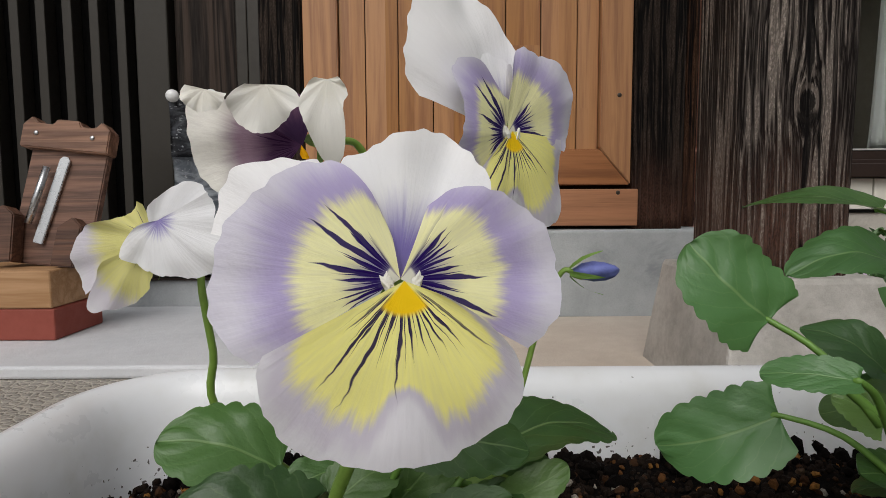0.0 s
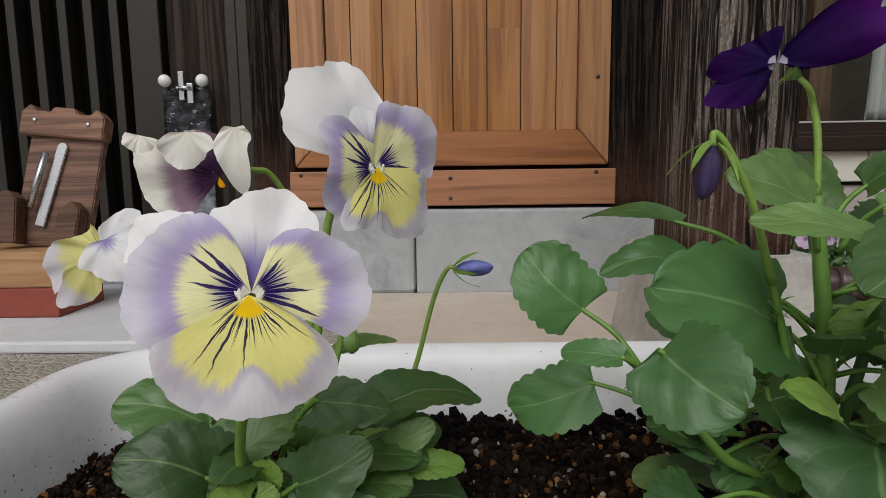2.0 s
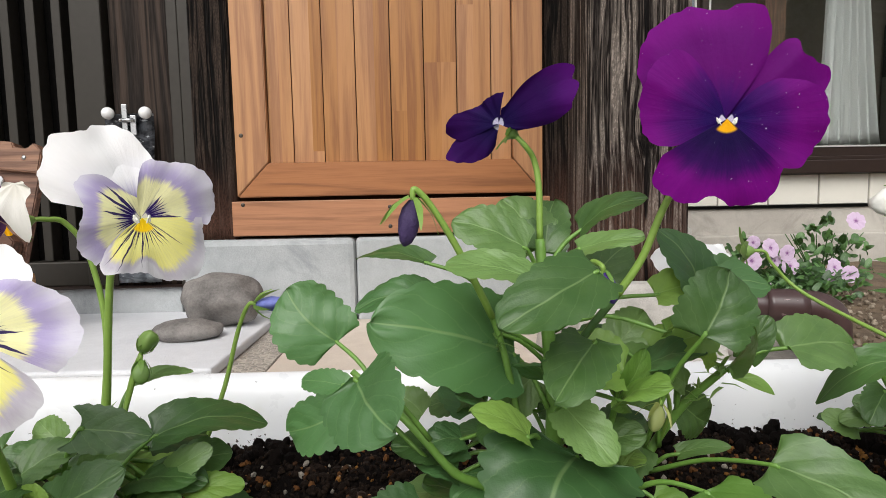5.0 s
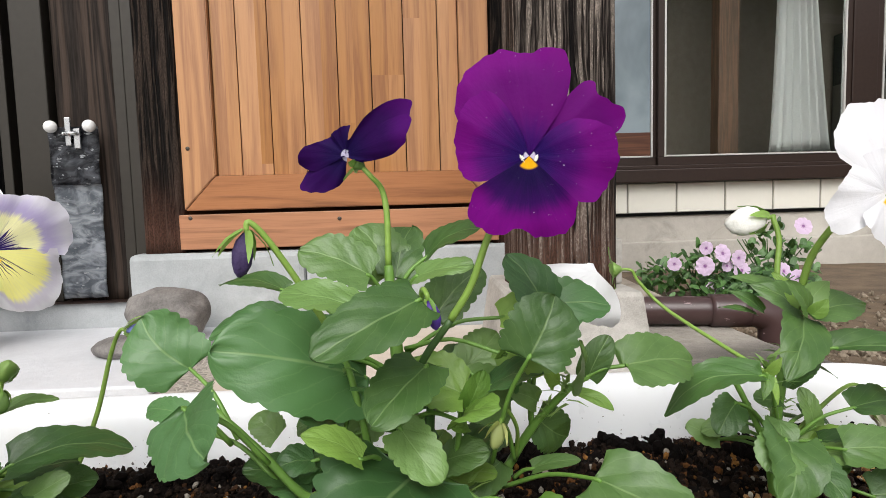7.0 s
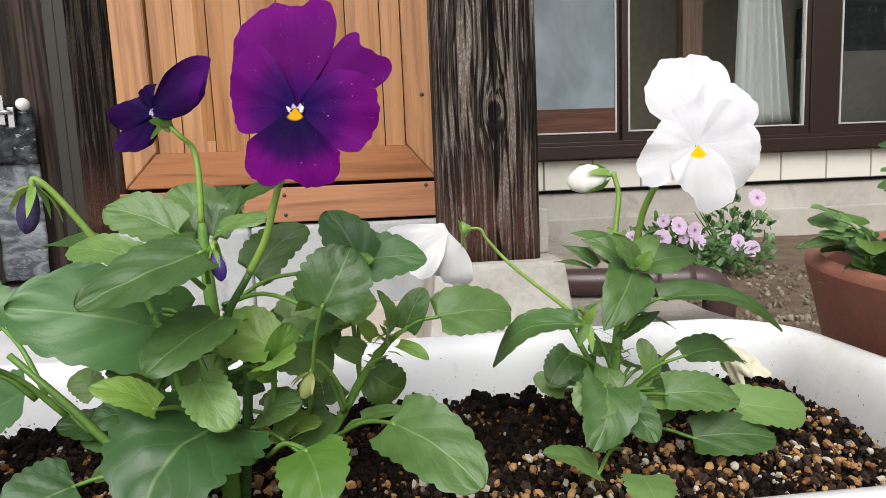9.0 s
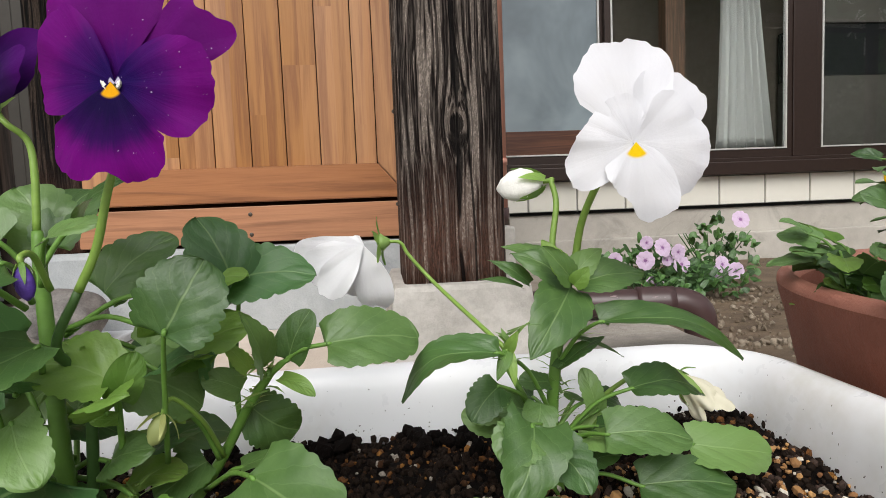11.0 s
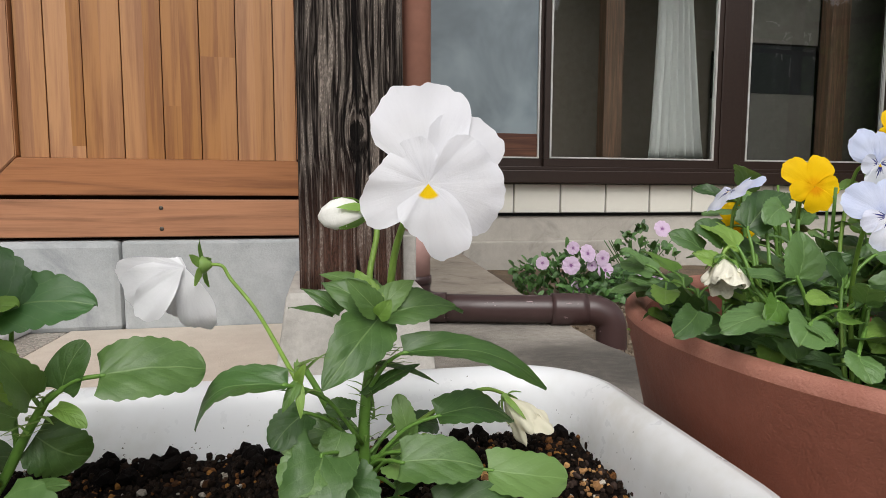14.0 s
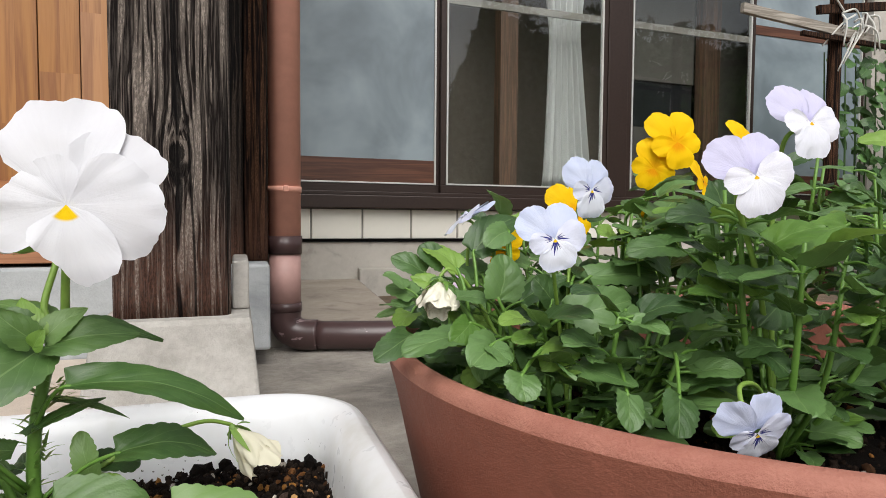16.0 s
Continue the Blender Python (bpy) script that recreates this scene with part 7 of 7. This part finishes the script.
withered(b1, (0.560, 0.205, 0.232), (-0.25, -0.45, -0.85), 0.019, 0.018, "withered_white", [(0.620, 0.200, 0.15), (0.585, 0.212, 0.220), (0.568, 0.208, 0.238)], 0.001, 3.0, "half-closed white flower drooping over the rim")
flower(b3, (0.642, 0.075, 0.186), (-0.15, -0.85, -0.4), 0.0125, "pale_blue", PALE, -14, [(0.735, 0.150, 0.15), (0.680, 0.110, 0.190), (0.648, 0.090, 0.199)], 0.001, "pale blue flower hanging by the rim", 4.3)
flower(b3, (0.655, 0.092, 0.284), (-0.3, -1, 0.05), 0.0150, "pale_lilac", PALE, -6, [(0.735, 0.150, 0.15), (0.690, 0.120, 0.230), (0.662, 0.108, 0.274)], 0.0012, "white and lilac flower with a yellow eye", 5.3)
flower(b3, (0.722, 0.124, 0.314), (-0.1, -1, 0.15), 0.0165, "pale_lilac", PALE, 6, [(0.735, 0.150, 0.15), (0.728, 0.150, 0.250), (0.724, 0.142, 0.302)], 0.0012, "white and lilac flower with a yellow eye", 6.3)
flower(b5, (0.790, 0.100, 0.290), (0.2, -1, 0.1), 0.0160, "pale_lilac", PALE, -18, [(0.830, 0.140, 0.15), (0.800, 0.130, 0.240), (0.792, 0.116, 0.282)], 0.0012, "white and lilac flower with a yellow eye", 7.3)
flower(b2, (0.694, 0.292, 0.272), (-0.2, -1, 0.1), 0.0180, "yellow", SMALL, -10, [(0.700, 0.300, 0.15), (0.700, 0.312, 0.220), (0.697, 0.308, 0.262)], 0.0012, "bright yellow flower", 0.8)
flower(b2, (0.640, 0.300, 0.243), (-0.4, -1, -0.3), 0.0130, "yellow", SMALL, 10, [(0.690, 0.300, 0.15), (0.655, 0.312, 0.220), (0.644, 0.310, 0.242)], 0.0011, "bright yellow flower half hidden by leaves", 1.8)
flower(b4, (0.778, 0.284, 0.326), (-0.15, -1, 0.1), 0.0205, "yellow", SMALL, -8, [(0.820, 0.275, 0.15), (0.790, 0.300, 0.260), (0.780, 0.300, 0.316)], 0.0013, "bright yellow flower", 2.8)
flower(b4, (0.762, 0.290, 0.306), (-0.4, -0.8, -0.1), 0.0170, "yellow", SMALL, 20, [(0.820, 0.275, 0.15), (0.780, 0.305, 0.250), (0.766, 0.304, 0.298)], 0.0012, "bright yellow flower", 3.8)
flower(b4, (0.834, 0.316, 0.300), (0.5, -0.8, 0.2), 0.0160, "yellow", SMALL, 0, [(0.840, 0.280, 0.15), (0.836, 0.320, 0.250), (0.832, 0.326, 0.292)], 0.0012, "bright yellow flower", 4.8)
flower(b5, (0.744, 0.180, 0.308), (0.3, -0.9, 0.3), 0.0150, "yellow", SMALL, 15, [(0.840, 0.150, 0.15), (0.770, 0.190, 0.250), (0.748, 0.194, 0.300)], 0.0012, "bright yellow flower", 5.8)
bud(b4, (0.715, 0.240, 0.268), (-0.2, -0.2, 1), 0.012, 0.007, SETS["yellow"]["side"], [(0.82, 0.275, 0.15), (0.73, 0.245, 0.235)], 0.001, "bud", "yellow bud", 0.6)

# ---------------------------------------------------------------- things by the entrance
tagged(at_base(part("river_stone", ball((-0.262, 1.045, 0.072), 0.068, (1.12, 0.8, 0.75), 0.18, 4, 2.0), M["pebble"]), (-0.262, 1.045, 0.022)), "rounded grey river stone leaning on the plinth", "stone", "stones by the door")
tagged(at_base(part("flat_stone", ball((-0.292, 0.945, 0.036), 0.055, (1.1, 0.75, 0.36), 0.12, 4, 5.0), M["pebble"]), (-0.292, 0.945, 0.022)), "flat smooth grey stone lying on the step", "stone", "stones by the door")

# dark film hung from two white knobs, with a barrel bolt
flap = thing("door_flap", (-0.468, 1.20, 0.08), "dark smeared plastic film hanging from two white knobs", "draught flap")
loops = []
for k in range(25):
    z = 0.085 + 0.352 * k / 24
    wide = 0.044 + 0.006 * k / 24
    cx = -0.487 + 0.011 * k / 24 * 0
    loops.append([Vector((cx + wide * s, 1.196 + 0.0025 * math.sin(9 * s + k * 0.8) + 0.002 * noise.noise(Vector((s * 3, 0, k * 0.5))), z)) for s in (-1 + i / 8 for i in range(17))])
low = loft(loops[:17], closed=False)
bmesh.ops.solidify(low, geom=low.faces[:], thickness=0.0015)
part("film", low, M["foil"], flap, "grey smeared film")
top = loft(loops[16:], closed=False)
bmesh.ops.solidify(top, geom=top.faces[:], thickness=0.002)
part("film_hem", turned(top, Matrix.Translation((0, -0.003, 0))), M["film_dark"], flap, "dark folded hem")
for x in (-0.522, -0.447):
    part("knob", ball((x, 1.178, 0.436), 0.0125, (1, 1, 1), 0, 3), M["knob"], flap, "white round knob")
bolt = part("bolt_plate", box(-0.498, -0.487, 1.184, 1.189, 0.398, 0.455, 0.001), M["steel"], flap, smooth=False)
part("bolt_plate", box(-0.481, -0.469, 1.183, 1.188, 0.392, 0.432, 0.001), M["steel"], flap, smooth=False)
part("bolt_bar", tube([(-0.500, 1.179, 0.422), (-0.472, 1.179, 0.422)], 0.0042, 0.0042, 12, 2), M["steel"], bolt)
part("bolt_grip", tube([(-0.494, 1.179, 0.422), (-0.494, 1.168, 0.420)], 0.003, 0.003, 10, 2), M["steel"], bolt)

# rustic board with a thermometer, on a two-layer block
block = thing("wood_block", (-0.70, 0.96, 0.022), "two-layer block, tan wood on red-painted wood", "block")
part("lower_layer", box(-0.80, -0.594, 0.90, 1.03, 0.0225, 0.072, 0.003), M["block_red"], block, "red-brown layer", smooth=False)
part("upper_layer", box(-0.80, -0.596, 0.898, 1.03, 0.0724, 0.131, 0.003), M["block_tan"], block, "tan wood layer", smooth=False)
board = thing("thermometer_board", (-0.62, 0.975, 0.131), "rustic carved brown board with a thermometer, leaning back", "thermometer")
tilt = Matrix.Translation((-0.635, 0.955, 0.132)) @ Matrix.Rotation(radians(-11), 4, "X") @ Matrix.Rotation(radians(6), 4, "Y")
part("board", turned(prism(((-0.066, 0.0), (0.062, 0.0), (0.068, 0.19), (-0.058, 0.19)), 0.0, 0.016), tilt), M["thermo_wood"], board, smooth=False)
part("roof_board", turned(prism(((-0.072, 0.188), (0.072, 0.188), (0.072, 0.226), (0.056, 0.240), (0.046, 0.229), (0.024, 0.229), (0.020, 0.238), (-0.018, 0.238), (-0.022, 0.229), (-0.046, 0.229), (-0.058, 0.240), (-0.072, 0.226)), -0.012, 0.018), tilt), M["thermo_top"], board, "lighter carved roof board", smooth=False)
for x in (-0.047, 0.045):
    part("pin", turned(ball((x, -0.013, 0.212), 0.004, (1, 0.5, 1), 0, 2), tilt), M["steel"], board)
tm = tilt @ Matrix.Translation((-0.008, -0.004, 0.105)) @ Matrix.Rotation(radians(9), 4, "Y")
plate = part("thermometer", turned(prism(((-0.008, -0.072), (0.008, -0.072), (0.0085, 0.068), (0.004, 0.074), (-0.004, 0.074), (-0.0085, 0.068)), -0.003, 0.003, 0.001), tm), M["steel"], board, "silver thermometer", smooth=False)
part("tube", turned(tube([(-0.018, -0.012, -0.045), (-0.018, -0.012, 0.050)], 0.0055, 0.0055, 12, 2), tm), M["steel"], plate)
part("side_block", turned(prism(((-0.080, 0.0), (-0.040, 0.0), (-0.048, 0.075), (-0.066, 0.088), (-0.086, 0.078)), -0.030, -0.002), tilt), M["thermo_wood"], board, smooth=False)
part("side_block", turned(prism(((0.020, 0.0), (0.056, 0.0), (0.060, 0.066), (0.044, 0.080), (0.022, 0.062)), -0.028, -0.002), tilt), M["thermo_wood"], board, smooth=False)

# ---------------------------------------------------------------- petunias at the foundation
def bush(at, seed, count, r, h, blooms, label):
    rnd = random.Random(seed)
    plant = thing("petunia_plant", at, label, "flowering plant", "petunias by the wall")
    for k in range(count):
        a, e = rnd.uniform(0, 2 * math.pi), rnd.random() ** 0.6
        q = Vector((at[0] + r * e * math.cos(a), at[1] + 0.5 * r * e * math.sin(a), at[2] + h * rnd.uniform(0.1, 1.0) * (1.05 - 0.5 * e)))
        d = Vector((rnd.uniform(-1, 1), rnd.uniform(-1, 0.3), rnd.uniform(0, 1))).normalized()
        leaf(plant, q, q + d * rnd.uniform(0.022, 0.042), rnd.uniform(0.014, 0.026), (0, -0.6, 0.8), 0.05, 0.1, None, "petunia_leaf", 0, fine=False)
    for k in range(9):
        a = rnd.uniform(0, 2 * math.pi)
        part("stem", tube([at, (at[0] + 0.4 * r * math.cos(a), at[1], at[2] + 0.4 * h), (at[0] + 0.9 * r * math.cos(a), at[1] - 0.03, at[2] + 0.8 * h)], 0.003, 0.0018, 5, 3), M["stem_dark"], plant)
    for x, y, z, s in blooms:
        five = tuple((72 * j, 52, (0.55, 0.85, 0.97, 1.0, 0.96, 1.0, 0.97, 0.85, 0.55), 0.006 * j, 5, "upper") for j in range(5))
        flower(plant, (x, y, z), (rnd.uniform(-0.4, 0.3), -1, rnd.uniform(0, 0.4)), s * 1.22, "pink", five, rnd.uniform(0, 70), None, label="pale pink flower", seed=k)
    return plant


bush((1.24, 2.03, -0.125), 31, 300, 0.22, 0.20, ((1.206, 1.90, 0.013, 0.028), (1.268, 1.90, 0.055, 0.028), (1.325, 1.90, 0.037, 0.024), (1.337, 1.90, -0.007, 0.026), (1.232, 1.88, -0.070, 0.028), (1.107, 1.92, 0.021, 0.020), (1.225, 1.93, 0.072, 0.020), (1.290, 1.91, 0.010, 0.018)), "leafy petunia with pale pink flowers against the foundation")
bush((1.55, 2.05, -0.125), 32, 200, 0.18, 0.27, ((1.475, 1.88, -0.012, 0.026), (1.462, 1.88, -0.040, 0.024), (1.555, 1.90, 0.140, 0.026)), "leafy petunia with a few pale flowers against the foundation")

bush((1.36, 1.86, -0.125), 33, 200, 0.19, 0.13, ((1.50, 1.84, -0.03, 0.024),), "low leafy petunia shoots spreading over the bed")

# stones on the garden bed
def on_bed(x, y):
    return y > 0.62 and x > 0.87 + 0.04 * y


def bed_level(x, y):
    k = min(1, max(0, (y - 0.75) / 0.6))
    return -0.11 * k * k * (3 - 2 * k)


ob = new("bed_pebbles", crumbs(on_bed, 0.86, 1.9, 0.60, 2.0, -0.013, bed_level, 1800, 15, 0.003, 0.012))
ob.data.materials.clear()
n = Nodes("bed_pebble")
ob.data.materials.append(n.done(n.mix(n.noise(n.coords("Object"), 90, 4), n.mix(n.island(), lin("5a4b3b"), lin("b0a492")), lin("6b5d4b")), 0.85))
tagged(ob, "small grey and brown pebbles scattered on the bed", "pebbles", kind="stuff")

# trellis with tied string and ivy
trellis = thing("trellis", (3.50, 2.30, -0.13), "weathered wooden trellis tied with white string", "trellis")
part("pole", tube([(3.50, 2.30, -0.13), (3.495, 2.30, 0.7), (3.50, 2.30, 1.7)], 0.036, 0.033, 12, 4, wobble=0.1), M["brown_board"], trellis)
part("crossbar", turned(box(-0.30, 0.60, -0.012, 0.012, -0.024, 0.024, 0.002), Matrix.Translation((3.11, 2.255, 1.295)) @ Matrix.Rotation(radians(4), 4, "Y")), M["batten"], trellis, smooth=False)
part("crossbar", turned(box(-0.15, 0.8, -0.012, 0.012, -0.022, 0.022, 0.002), Matrix.Translation((3.45, 2.25, 1.385)) @ Matrix.Rotation(radians(-9), 4, "Y")), M["brown_board"], trellis, smooth=False)
part("crossbar", turned(box(-0.25, 0.9, -0.012, 0.012, -0.012, 0.012, 0.002), Matrix.Translation((3.45, 2.25, 1.23)) @ Matrix.Rotation(radians(1), 4, "Y")), M["brown_board"], trellis, smooth=False)
rnd = random.Random(77)
for k in range(16):
    q = Vector((3.50 + rnd.uniform(-0.06, 0.16), 2.235, 1.30 + rnd.uniform(-0.05, 0.08)))
    d = Vector((rnd.uniform(-0.2, 0.16), rnd.uniform(-0.03, 0.03), rnd.uniform(-0.22, 0.06)))
    part("string", tube([q, q + d * 0.5 + Vector((0, -0.02, 0.03)), q + d], 0.006, 0.004, 6, 4), M["string"], trellis)
ivy = thing("ivy", (3.9, 2.4, -0.13), "dark green ivy climbing over the trellis", "climber")
for k in range(800):
    x, z = rnd.uniform(3.60, 4.8), rnd.uniform(-0.1, 1.35)
    if x < 3.74 + 0.1 * math.sin(z * 9) and rnd.random() < 0.6:
        continue
    q = Vector((x, 2.36 + rnd.uniform(-0.1, 0.14), z))
    d = Vector((rnd.uniform(-1, 1), rnd.uniform(-0.6, 0), rnd.uniform(-1, 0.4))).normalized()
    leaf(ivy, q, q + d * rnd.uniform(0.05, 0.09), rnd.uniform(0.04, 0.07), (0, -1, 0.6), 0.05, 0.1, None, "petunia_leaf", 3, fine=False)
for k in range(14):
    x = 3.55 + 0.08 * k
    part("stem", tube([(x, 2.4, -0.13), (x + 0.05, 2.42, 0.5), (x - 0.03, 2.38, 1.2)], 0.008, 0.004, 6, 3), M["stem_dark"], ivy)

# the tall hedge across the garden, behind the viewer; the panes mirror it
rnd = random.Random(91)


def hedge_top(x):
    top = 7.8 + 1.0 * noise.noise(Vector((x * 0.4, 0, 0))) + 0.5 * noise.noise(Vector((x * 1.3, 3, 0)))
    return top * min(1, 0.40 + (x - 7.0) * 0.30)


verts, polys = [], []
for i in range(91):
    x = 7.0 + 0.3 * i
    for j in range(31):
        z = -0.3 + (hedge_top(x) + 0.1) * j / 30
        verts.append((x, -14.4 + 0.5 * noise.noise(Vector((x * 1.1, z * 1.1, 0))), z))
polys += [(31 * i + j, 31 * i + 31 + j, 31 * i + 32 + j, 31 * i + 1 + j) for i in range(90) for j in range(30)]
for k in range(14000):
    x = rnd.uniform(6.9, 34)
    z = -0.2 + (hedge_top(max(7.0, x)) + 0.5) * rnd.random() ** 0.85
    at = Vector((x, -14 + rnd.uniform(-0.4, 0.4), z))
    u = Vector((rnd.uniform(-1, 1), rnd.uniform(-0.6, 0.6), rnd.uniform(-1, 1))).normalized()
    w = u.orthogonal().normalized()
    r = rnd.uniform(0.08, 0.17)
    i = len(verts)
    verts += [at - u * r, at + w * r * 0.5, at + u * r, at - w * r * 0.5]
    polys.append((i, i + 1, i + 2, i + 3))
me = bpy.data.meshes.new("hedge")
me.from_pydata(verts, [], polys)
n = Nodes("hedge_leaf")
me.materials.append(n.done(n.mix(n.noise(n.coords("Object"), 3, 5), lin("2a3d20"), lin("58733f")), 0.6))
tagged(new("hedge", me), "tall dark green hedge across the garden", "hedge", kind="stuff")
